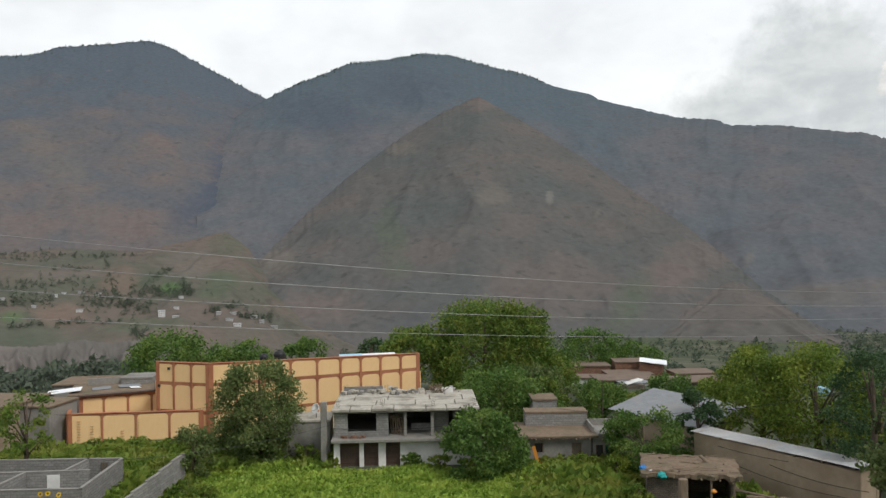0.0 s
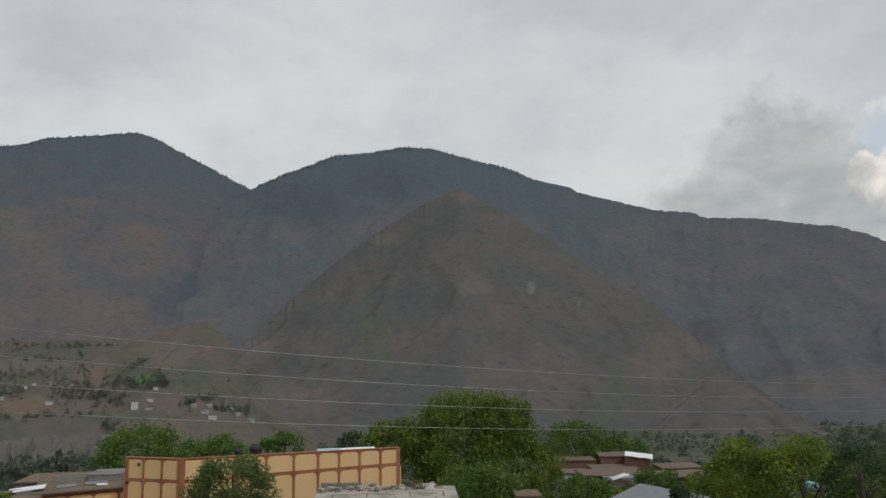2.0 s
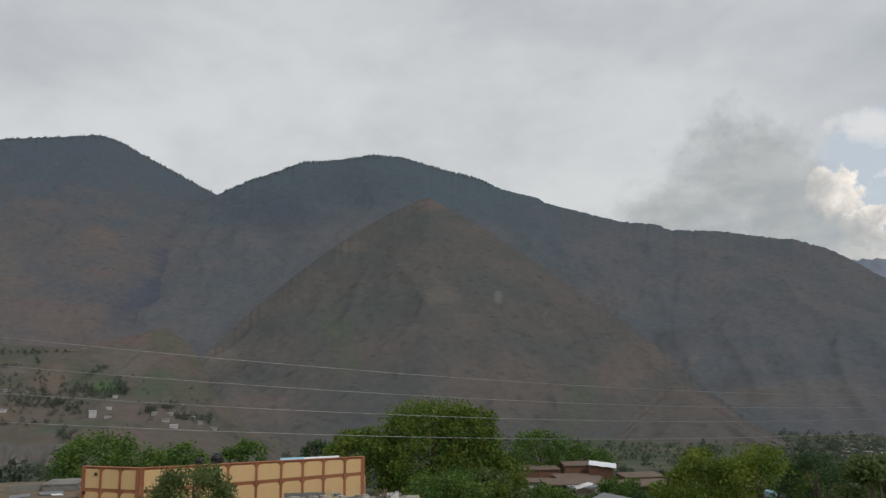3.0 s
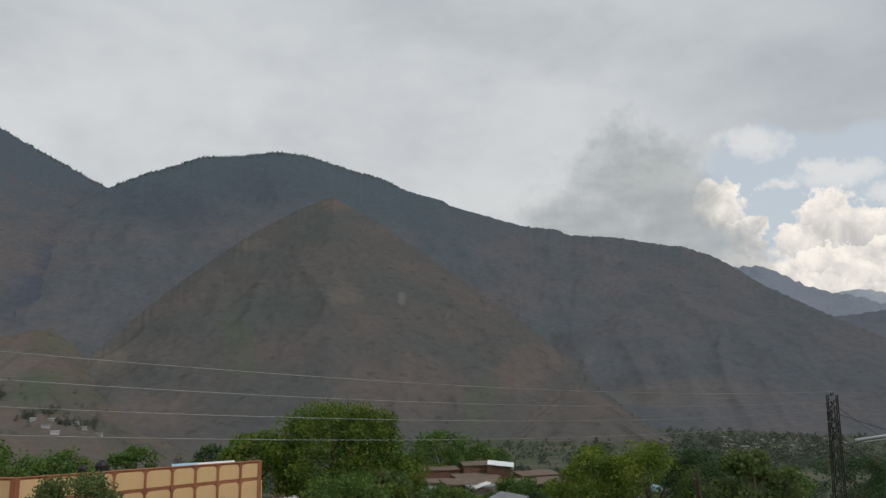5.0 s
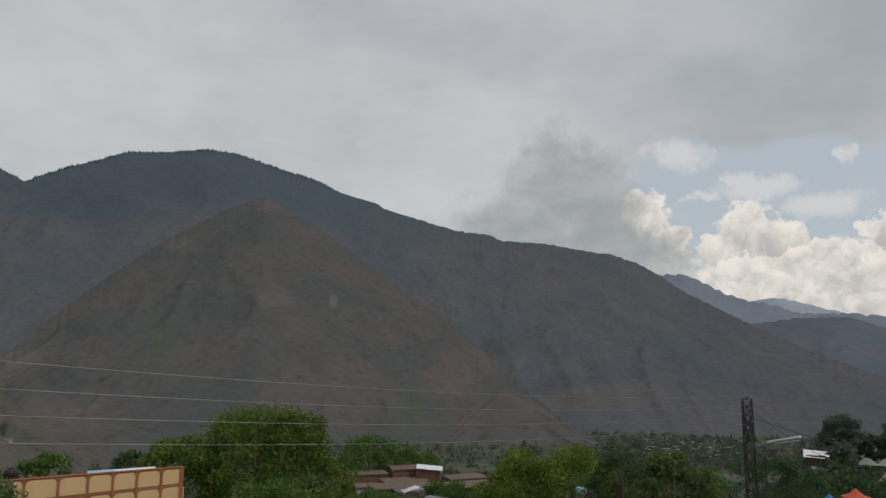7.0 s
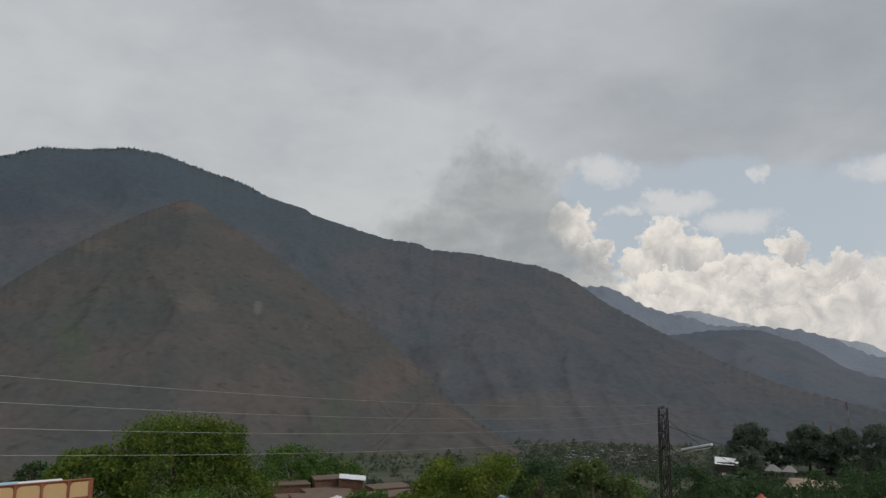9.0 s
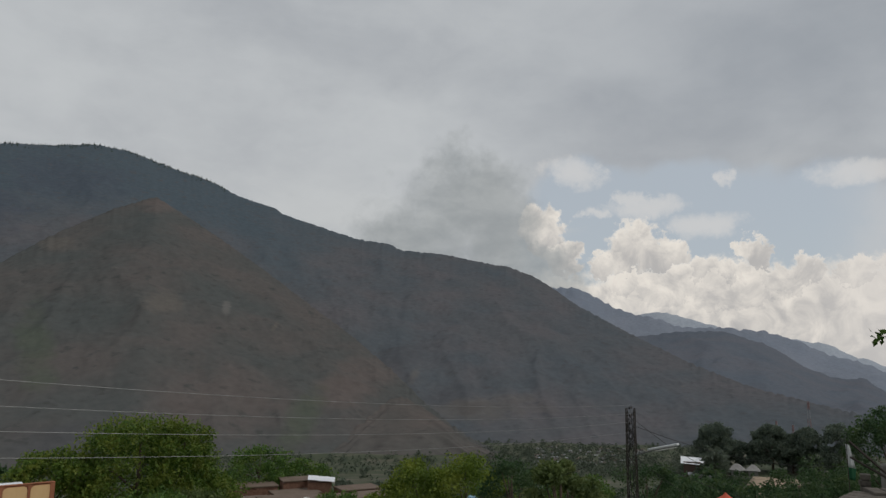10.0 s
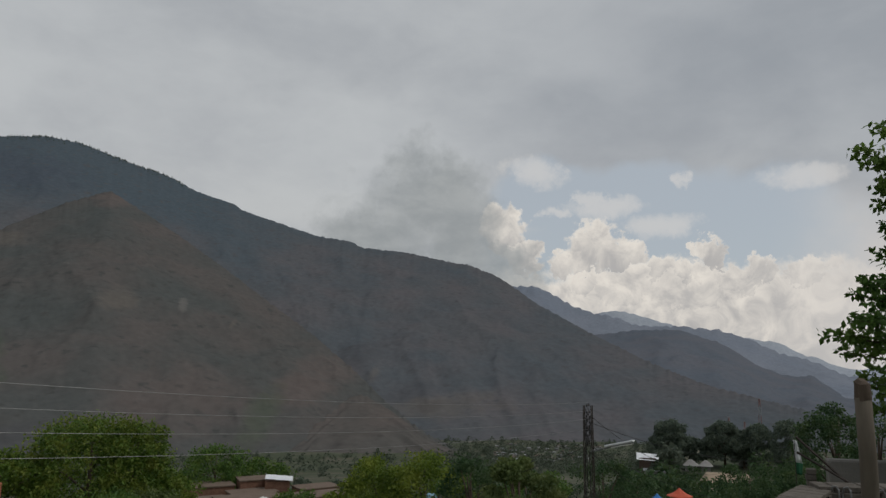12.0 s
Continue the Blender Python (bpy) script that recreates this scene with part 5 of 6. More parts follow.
# ridge runs away from the eye; two slopes
ta, tb = Vector((16.9, 66.8, 2.3)), Vector((22.4, 61.4, 2.2))
tin_roof(tin_house, (15.7, 69.0, 2.35), (22.3, 61.6, 2.05), 8.0, 0.9, 9, M_TIN, 9)
tu = Vector((6.6, -7.4, 0)).normalized()
tn = Vector((-tu.y, tu.x, 0))
tt = math.degrees(math.atan2(tu.y, tu.x))
for off, ln in ((0.5, 9.2), (5.2, 9.2)):
    m_ = Vector((19.0, 65.3, 0)) + tn * off
    box_part("wall", M_MUD, tin_house, (m_.x, m_.y, 0.7 + 0.05 * off), (ln, 0.3, 2.5 + 0.1 * off), tt)
for s in (-4.6, 4.6):
    m_ = Vector((19.0, 65.3, 0)) + tn * 2.85 + tu * s
    box_part("end_wall", M_DOOR, tin_house, (m_.x, m_.y, 0.8), (0.3, 4.4, 2.3), tt, label="dark weatherboarded gable end")

# ---- mud hut ----
hut = thing("mud_hut", "low mud-roofed hut with a sagging brushwood edge", "hut", 17.4, 51.2, 0, -14)
bm = bmesh.new()
hr = random.Random(3)
nx, ny = 22, 14
gridv = []
for j in range(ny + 1):
    row = []
    for i in range(nx + 1):
        x, y = (i / nx - 0.5) * 6.6, (j / ny - 0.5) * 4.6
        e = (0.16 if i in (0, nx) else 0) + (0.16 if j in (0, ny) else 0)
        row.append(bm.verts.new((x + (hr.random() - 0.5) * 0.25, y + (hr.random() - 0.5) * 0.25, 2.35 + 0.10 * noise.noise(Vector((x, y, 4))) + 0.05 * hr.random() - e * hr.random())))
    gridv.append(row)
for j in range(ny):
    for i in range(nx):
        bm.faces.new((gridv[j][i], gridv[j][i + 1], gridv[j + 1][i + 1], gridv[j + 1][i]))
ext = bmesh.ops.extrude_face_region(bm, geom=list(bm.faces))
for v in ext["geom"]:
    if isinstance(v, bmesh.types.BMVert):
        v.co.z -= 0.28
bmesh.ops.recalc_face_normals(bm, faces=bm.faces)
part("roof", bm, M_MUDROOF, hut, "brown earth roof with a ragged edge")
for c, s in (((0, 1.9, 0.9), (6.0, 0.35, 2.6)), ((-2.8, 0, 0.9), (0.35, 3.6, 2.6)), ((2.8, 0.6, 0.9), (0.35, 2.4, 2.6)), ((-1.8, -1.9, 0.9), (2.4, 0.35, 2.6))):
    box_part("wall", M_RUBBLE, hut, c, s, bevel=0.06)
for k in range(34):
    bm = bmesh.new()
    x, y, a = hr.uniform(-3.1, 3.1), hr.choice((-2.2, -2.1, -1.6, 1.8, hr.uniform(-2, 2))), hr.uniform(-0.5, 0.5)
    ln = hr.uniform(0.5, 1.5)
    tube(bm, [(x, y, 2.42), (x + ln * math.cos(a), y + ln * math.sin(a), 2.44 + 0.1 * hr.random())], [0.03, 0.018], 5)
    part("brushwood", bm, M_WOOD, hut, "dry stick on the roof")
for k in range(9):
    s_ = 0.07 + 0.12 * hr.random()
    box_part("stone", M_RUBBLE, hut, (hr.uniform(-3, 3), hr.uniform(-2.1, 2.1), 2.42), (s_ * 1.5, s_, s_ * 0.7), 180 * hr.random(), 0.02, "loose stone on the roof")
for k in range(11):
    bm = bmesh.new()
    tube(bm, [(-3.0 + 0.6 * k, -2.5 + 0.15 * (k % 2), 2.02), (-3.0 + 0.6 * k, 2.4, 2.06)], [0.06, 0.05], 6)
    part("roof_beam", bm, M_WOOD, hut, "round timber beam end")
for x, y, h in ((-0.4, -2.2, 2.1), (1.2, -2.1, 2.1), (2.7, -2.1, 2.1)):
    bm = bmesh.new()
    tube(bm, [(x, y, -0.4), (x + 0.05, y, h)], [0.1, 0.08], 7)
    part("post", bm, M_WOOD, hut, "rough timber post")


def rough_log(x, y, z, length, rad, turn, tilt, label="weathered timber log lying beside the hut"):
    ob = thing("timber_log", label, "log", x, y, z, turn, "logs beside the hut")
    bm = bmesh.new()
    d = Vector((math.cos(radians(tilt)), 0, math.sin(radians(tilt))))
    tube(bm, [d * 0, d * length * 0.5 + Vector((0, 0.04, 0.02)), d * length], [rad, rad * 0.92, rad * 0.75], 8)
    part("trunk_piece", bm, M_WOOD, ob, smooth=True)
    return ob


rough_log(18.4, 51.8, 2.75, 3.4, 0.13, -52, -30, "long weathered timber leaning on the hut roof")
rough_log(19.6, 48.4, 1.4, 4.2, 0.1, -20, -8)
rough_log(20.0, 47.6, 1.2, 3.8, 0.11, 8, -6)
rough_log(19.2, 47.0, 1.1, 3.6, 0.09, -8, -4)
rough_log(21.5, 46.6, 0.9, 3.2, 0.1, -30, -4)
gate = thing("gate_post", "thick weathered timber post in the grass", "post", 15.7, 47.4, -0.2)
box_part("shaft", M_WOOD, gate, (0, 0, 1.3), (0.55, 0.4, 2.9), bevel=0.05)


def plastic_bag(x, y, z, material, label, s):
    ob = thing("plastic_bag", label, "plastic bag", x, y, z)
    bm = bmesh.new()
    bmesh.ops.create_icosphere(bm, subdivisions=3, radius=s)
    for v in bm.verts:
        v.co *= 1 + 0.5 * noise.noise(v.co * (2.2 / s) + Vector((x, y, 0)))
        v.co.z *= 0.8
    part("sack", bm, material, ob, smooth=True)
    return ob


plastic_bag(13.9, 50.5, 2.35, M_BLUE, "blue plastic bag hanging at the hut roof edge", 0.24)
plastic_bag(14.9, 49.4, 2.15, M_TURQ, "turquoise plastic bag hanging at the hut roof edge", 0.3)
plastic_bag(14.3, 50.0, 2.3, M_TINW, "white plastic bag at the hut roof edge", 0.17)
plastic_bag(17.8, 47.6, 1.6, M_YELLOW, "yellow plastic bag in the weeds", 0.16)
plastic_bag(20.9, 46.6, 1.3, M_BLUE, "dark blue plastic bag on the logs", 0.18)
heap = thing("rubble_heap", "heap of tan stones and split wood before the shed", "heap", 24.2, 45.8, 0.0)
rs = random.Random(8)
for k in range(34):
    a, q = rs.random() * 6.28, rs.random() ** 0.6
    s = 0.18 + 0.22 * rs.random()
    box_part("stone", M_STONE if k % 2 else M_POLEWOOD, heap, (2.0 * q * math.cos(a), 1.2 * q * math.sin(a), 0.15 + 1.35 * (1 - q) + 0.1 * rs.random()), (s * 1.5, s, s * 0.7), rs.random() * 180, 0.03, tilt=rs.random() * 30 - 15)
box_part("core", M_MUD, heap, (0, 0, 0.3), (2.6, 1.6, 1.6), bevel=0.4)

# ---- old mud-brick village behind the trees ----
VIL = "old reddish mud-brick house with a flat earth roof"
flat_house("mud_brick_house", VIL, 22.6, 114.0, -4.6, 6.4, 5.0, 3.9, 0, M_BRICK, M_VROOF, (), 0.15, group="mud-brick village")
flat_house("mud_brick_house", VIL, 27.8, 109.0, -4.2, 6.5, 4.0, 2.9, 3, M_BRICK, M_VROOF, ((1.5, 0.9, 0.7, 0.9, M_DARK),), 0.2, group="mud-brick village")
flat_house("mud_brick_house", "mud-brick house with a small upper room", 29.4, 113.5, -4.4, 5.2, 4.0, 4.2, -4, M_BRICK, M_VROOF, (), 0.15, group="mud-brick village")
flat_house("mud_brick_house", "mud-brick house with a pale doorway", 37.0, 107.5, -4.2, 6.0, 4.0, 3.2, 5, M_BRICK, M_VROOF, ((-2.2, 0.9, 0.8, 1.6, M_WHITE),), 0.15, group="mud-brick village")
flat_house("mud_house", "low mud-plastered house with a timber-edged roof", 33.5, 99.0, -2.0, 9.0, 4.0, 1.4, 4, M_RUBBLE, M_VROOF, (), 0.4, group="mud-brick village")
flat_house("mud_house", "mud-plastered house below the old village", 25.0, 100.0, -2.6, 8.0, 4.0, 2.2, 2, M_RUBBLE, M_VROOF, ((2.0, 0.7, 0.7, 0.9, M_DARK),), 0.3, group="mud-brick village")
flat_house("whitewashed_house", "low whitewashed house with dark windows", 20.6, 104.5, -3.2, 4.2, 3.0, 2.2, -6, M_WHITE, M_VROOF, ((-1.0, 0.8, 0.7, 0.7, M_DARK), (0.6, 0.8, 0.7, 0.7, M_DARK)), 0.2, group="mud-brick village")
flat_house("whitewashed_house", "low whitewashed house with torn sheeting", 25.4, 97.5, -2.6, 3.6, 3.0, 2.1, 8, M_WHITE, M_TIN, ((0.8, 0.7, 0.8, 0.9, M_DARK),), 0.25, group="mud-brick village")
wr = thing("white_roofed_house", "house with a bright white sheet roof in the old village", "house", 31.3, 108.8, -3.6)
box_part("wall", M_BRICK, wr, (0.5, 1.2, 1.2), (3.6, 2.2, 4.6), -16)
tin_roof(wr, (-1.6, 0.5, 3.95), (2.2, -0.7, 3.6), 2.6, 0.3, 5, M_TINW, 12)
sheeting = thing("torn_sheeting", "torn white plastic sheeting over a low roof", "plastic sheet", 23.2, 90.6, 0.0, 10)
bm = bmesh.new()
gv2 = [[bm.verts.new((x * 0.35, y * 0.35, 0.5 + 0.35 * noise.noise(Vector((x * 0.5, y * 0.5, 2))) + 0.09 * x)) for x in range(7)] for y in range(5)]
for j in range(4):
    for i in range(6):
        bm.faces.new((gv2[j][i], gv2[j][i + 1], gv2[j + 1][i + 1], gv2[j + 1][i]))
shp = part("sheet", bm, M_WHITE, sheeting, smooth=True)
shp.modifiers.new("thick", "SOLIDIFY").thickness = 0.02
box_part("store", M_RUBBLE, sheeting, (1.0, 0.8, -0.3), (2.6, 1.6, 1.2))
plastic_bag(35.3, 66.8, 4.2, M_LBLUE, "pale blue plastic bundle among the branches", 0.55)

# ---- crops and grass ----
def ground_leaves(name, label, x0, x1, y0, y1, tufts, blades, size, material, seed, keep=None, upright=0.8):
    rg = np.random.default_rng(seed)
    xs, ys = x0 + (x1 - x0) * rg.random(tufts), y0 + (y1 - y0) * rg.random(tufts)
    pts = [(x, y, ground_height(x, y)) for x, y in zip(xs, ys) if keep is None or keep(x, y)]
    c = np.repeat(np.array(pts), blades, 0)
    n = len(c)
    ax = rg.normal(size=(n, 3)) * np.array([1, 1, 0.35]) + np.array([0, 0, upright])
    ax /= np.linalg.norm(ax, axis=1)[:, None]
    side = np.cross(ax, rg.normal(size=(n, 3)))
    side /= np.linalg.norm(side, axis=1)[:, None]
    tall = np.repeat(np.array([0.6 + 0.7 * (0.5 + noise.noise(Vector((x * 0.25, y * 0.25, seed)))) for x, y, _ in pts]), blades)
    s = (size * tall * (0.6 + 0.8 * rg.random(n)))[:, None]
    c = c + rg.normal(size=(n, 3)) * np.array([0.15, 0.15, 0.0]) + np.array([0, 0, 0.1]) * rg.random((n, 1))
    w = 0.22
    v = np.stack([c, c + ax * s * 0.55 + side * s * w, c + ax * s + np.array([0, 0, -0.12]) * s, c + ax * s * 0.55 - side * s * w], 1).reshape(-1, 3)
    ob = mesh_part(name, v, np.arange(4 * n).reshape(-1, 4), material)
    return tagged(ob, label, "plants", kind="stuff")


def in_field(x, y):
    return x > -20.5 + 0.1 * (y - 46) and (y < 58.0 or x < -10) and not (13 < x < 21 and y > 48)


ground_leaves("crop_field", "dense bright green leafy crop in the field", -21, 13.5, 43.5, 60, 26000, 4, 0.52, L_CROP, 5, in_field)
ground_leaves("tall_grass", "tall uncut grass round the walls and the field", -40, -9.5, 43, 69, 13000, 4, 0.8, L_GRASS, 6,
              lambda x, y: not (-36.2 < x < -24.5 and 47.8 < y < 55.3) and y < 65.8 and not in_field(x, y) or (y > 58 and x < -10 and y < 65.8))
ground_leaves("meadow_weeds", "pale green weeds along the edge of the hut", 5, 24, 42, 60, 7000, 4, 0.9, L_GRASS, 7, lambda x, y: not (13.8 < x < 21 and 48.6 < y < 54) and x < 24 - 0.2 * (y - 42))
SHRUB = "low green shrub in the long grass"
for k, (x, y, h, r) in enumerate(((-24.0, 64.5, 1.7, 1.3), (-20.5, 65.5, 1.9, 1.6), (-13.5, 61.5, 2.0, 1.6), (-11.8, 60.6, 1.6, 1.1), (-18.8, 52.2, 1.5, 1.4), (-17.2, 51.0, 1.4, 1.2), (-28.0, 65.5, 1.2, 1.3), (-31.5, 64.6, 1.3, 1.3),
                              (-36.0, 63.0, 2.1, 1.6), (-0.6, 57.6, 1.6, 1.0), (-3.0, 58.4, 1.5, 0.9), (1.5, 56.8, 1.4, 1.2), (11.0, 57.9, 1.3, 1.4), (14.6, 58.4, 2.4, 1.5), (13.4, 56.4, 1.7, 1.3), (5.5, 58.6, 1.6, 1.2), (13.2, 49.2, 1.6, 1.0), (21.0, 45.6, 1.9, 0.9))):
    tree(x, y, h, r, (L_GRASS, L_MID, L_YOUNG)[k % 3], 200 + k, SHRUB, "shrub", crown_from=0.0, count=900, leaf=0.2, nclump=16, group="shrubs in the grass")

# ---- power lines and the lattice pylon ----
PX, PY = 28.9, 34.5
WL = Vector((-10.9, 17.6))
WD = Vector((39.8, 16.9))


def strand(bm, pts, rad, sides=5):
    tube(bm, pts, [rad] * len(pts), sides)


for k, (z0, slope) in enumerate(((18.49, -5.17), (17.8, -4.98), (17.14, -4.8), (16.47, -4.72))):
    wire = thing("power_wire", "bare aluminium power wire strung across the valley view", "wire", group="power wires")
    bm = bmesh.new()
    pts = []
    for i in range(41):
        s = -0.62 + 1.62 * i / 40
        pts.append((WL.x + WD.x * s, WL.y + WD.y * s, z0 + slope * s + 2.25 * s * s))
    strand(bm, pts, 0.0085)
    part("strand", bm, M_WIRE, wire)
wpole = thing("steel_wire_pole", "grey steel pole carrying the power wires", "pole", WL.x - 0.62 * WD.x, WL.y - 0.62 * WD.y, 0)
bm = bmesh.new()
tube(bm, [(0, 0, -2), (0, 0, 24)], [0.18, 0.12], 10)
part("shaft", bm, M_STEEL, wpole)

pylon = thing("lattice_pylon", "rusty lattice steel power pylon tangled with cables", "pylon", PX, PY, 0, 40)
pb = ground_height(PX, PY) - 0.5
prr = random.Random(21)
for sx in (-1, 1):
    for sy in (-1, 1):
        bm = bmesh.new()
        tube(bm, [(0.33 * sx, 0.33 * sy, pb), (0.25 * sx, 0.25 * sy, 12.2), (0.23 * sx, 0.23 * sy, 15.4)], [0.05, 0.04, 0.036], 4)
        part("leg", bm, M_STEEL, pylon)
nb = 20
for k in range(nb):
    za, zb = pb + (15.2 - pb) * k / nb, pb + (15.2 - pb) * (k + 1) / nb
    ra, rb_ = 0.30 - 0.09 * k / nb, 0.30 - 0.09 * (k + 1) / nb
    for c0, c1 in (((-1, -1), (1, -1)), ((1, -1), (1, 1)), ((1, 1), (-1, 1)), ((-1, 1), (-1, -1))):
        p, q = (c0, c1) if k % 2 else (c1, c0)
        bm = bmesh.new()
        tube(bm, [(p[0] * ra, p[1] * ra, za), (q[0] * rb_, q[1] * rb_, zb)], [0.018, 0.018], 4)
        part("brace", bm, M_STEEL, pylon)
for z in (15.42, 15.0, 14.55, 14.1, 13.65, 13.2):
    box_part("cross_arm", M_STEEL, pylon, (0, 0, z), (0.62, 0.07, 0.05))
    for sx in (-1, 1):
        bm = bmesh.new()
        tube(bm, [(0.33 * sx, 0, z - 0.08), (0.33 * sx, 0, z), (0.33 * sx, 0, z + 0.08)], [0.03, 0.05, 0.03], 8)
        part("insulator", bm, M_BLACK, pylon, "dark insulator")
# cables run down the shaft and bow out in slack loops
for k in range(9):
    bm = bmesh.new()
    x, y = 0.26 * (prr.random() * 2 - 1), 0.24 * (prr.random() * 2 - 1)
    strand(bm, [(x + 0.05 * (prr.random() - 0.5), y + 0.05 * (prr.random() - 0.5), 14.8 - 0.6 * q) for q in range(10)], 0.013, 4)
    part("down_cable", bm, M_CABLE, pylon, "black cable tied down the shaft")
for k in range(26):
    bm = bmesh.new()
    z, sx = 13.4 + 1.9 * prr.random(), prr.choice((-1, -1, 1))
    w, h = 0.16 + 0.42 * prr.random() ** 1.5, 0.35 + 0.75 * prr.random()
    pts = [(sx * (0.24 + w * math.sin(math.pi * q / 10)), 0.3 * (prr.random() - 0.5) if q in (0, 10) else 0.05 * math.sin(q + k), z - h * q / 10) for q in range(11)]
    strand(bm, pts, 0.010, 4)
    part("cable_loop", bm, M_CABLE, pylon, "slack black cable loop")
lamp = thing("street_lamp_arm", "pale grey street lamp arm fixed to the pylon", "street lamp", 29.2, 34.2, 12.75)
bm = bmesh.new()
tube(bm, [(-0.2, 0.2, -0.05), (0.1, -1.4, 0.42), (0.2, -2.9, 0.75)], [0.04, 0.04, 0.04], 7)
part("arm", bm, M_TIN, lamp)
box_part("lamp_head", M_TINW, lamp, (0.12, -1.9, 0.62), (0.22, 2.3, 0.12), 3.5, 0.03, "flat pale lamp housing", tilt=-13)
box_part("diffuser", M_WHITE, lamp, (0.14, -2.1, 0.52), (0.16, 1.6, 0.05), 3.5, tilt=-13)


def cable(p, q, sag, rad=0.014, label="black service cable hanging from the pylon"):
    ob = thing("service_cable", label, "cable", group="service cables")
    p, q = Vector(p), Vector(q)
    bm = bmesh.new()
    strand(bm, [p.lerp(q, t / 16) - Vector((0, 0, 4 * sag * (t / 16) * (1 - t / 16))) for t in range(17)], rad)
    part("strand", bm, M_CABLE, ob)
    return ob


cable((29, 34.4, 14.8), (45, 40, 9.6), 0.8)
cable((29, 34.4, 14.4), (50, 34, 11.2), 1.0)
cable((29, 34.4, 13.0), (42, 30, 9.0), 0.9)
cable((29, 34.4, 12.6), (36, 20, 7.0), 1.2)
cable((29, 34.4, 13.1), (10.0, 62.4, 3.9), 1.6)
cable((23.5, 52.0, 2.0), (27.3, 46.2, 1.9), 0.25, 0.02, "black cable sagging along the shed wall")
cable((21.3, 54.6, 1.6), (27.2, 46.3, 1.3), 0.45, 0.02, "black cable sagging along the shed wall")
cable((21.0, 55.2, 2.5), (24.2, 50.6, 2.6), 0.1, 0.02, "black cable sagging along the shed wall")
cable((-24.0, 50.0, 3.5), (-9.5, 59.0, 3.6), 0.5, 0.016, "thin black cable crossing above the grass")
cable((-9.5, 59.0, 3.3), (4.0, 58.2, 4.1), 0.4, 0.016, "thin black cable crossing before the half-built house")
cable((-36.0, 66.0, 3.2), (-18.0, 64.0, 4.6), 0.5, 0.016, "thin black cable crossing before the peach hall")

# ---- valley on the far side: houses, woods ----
rv = random.Random(5)


def far_house(x, y, z, w, d, h, turn, wall_m, roof_m, group, label, storeys=1):
    ob = thing("far_house", label, "house", x, y, z, turn, group)
    box_part("wall", wall_m, ob, (0, 0, h / 2 - 1.5), (w, d, h + 3.0))
    bm = bmesh.new()
    box(bm, 0, 0, h + 0.15, w + 0.8, d + 0.8, 0.4)
    part("roof", bm, roof_m, ob)
    for s in range(storeys):
        for k in range(3):
            box_part("window", M_DARK, ob, ((k - 1) * w * 0.3, -d / 2 - 0.02, (s + 0.55) * h / storeys), (w * 0.08, 0.12, h / storeys * 0.28))
    return ob


HILLH = "small white house far off on the terraced hill"
for k, (az, el) in enumerate(((28.58, -3.0), (26.91, -2.79), (31.7, -3.05), (27.0, -4.11), (20.52, -4.21), (20.57, -4.84), (20.19, -3.42), (17.49, -4.72), (16.41, -4.76),
                              (16.71, -5.22), (16.13, -5.68), (14.91, -5.12), (14.32, -5.49), (13.38, -5.96), (25.78, -2.95), (27.98, -2.82), (29.83, -3.68), (33.5, -3.4), (35.5, -3.9))):
    x, y, z = on_slope("hill_terraced", az, el)
    far_house(x, y, z, 6 + 5 * rv.random(), 5, 2.6 + 1.4 * rv.random(), az + rv.uniform(-25, 25), M_FARWALL, M_FARROOF, "hillside houses", HILLH)
x, y, z = on_slope("hill_terraced", 21.55, -4.72)
far_house(x, y, z, 10, 8, 9, 22, M_FARWALL, M_FARROOF, "hillside houses", "tall white house far off on the terraced hill", 3)
TOWN = "small pale-roofed house far off in the valley village"
for k in range(95):
    az, el = -40.6 + 8.0 * rv.random(), -6.35 - 1.35 * rv.random()
    x, y, z = on_ground(az, el)
    far_house(x, y, z, 4 + 7 * rv.random() ** 2, 5, 2.4 + 1.2 * rv.random(), az + rv.uniform(-40, 40), M_FARHUT, M_FARROOF if rv.random() < 0.5 else M_VROOF, "valley village houses", TOWN)


def woods(name, label, places, material, size, seed, leaves_each=26, leaf=1.6):
    """many small far trees in one piece; places: x, y, z"""
    rg = np.random.default_rng(seed)
    vs = []
    for x, y, z in places:
        s = size * (0.6 + 0.8 * rg.random())
        c = np.array([[0, 0, s * 0.55], [0.25 * s, 0, s * 0.35], [-0.25 * s, 0.1 * s, s * 0.35], [0, 0, s * 0.85]])
        v, _ = leaves(rg, c, np.array([0.42, 0.34, 0.34, 0.22]) * s, leaves_each, leaf * s / 6)
        vs.append(v + np.array([x, y, z - 0.4]))
    v = np.concatenate(vs)
    ob = mesh_part(name, v, np.arange(len(v)).reshape(-1, 4), material)
    return tagged(ob, label, "trees", kind="stuff")


pl = []
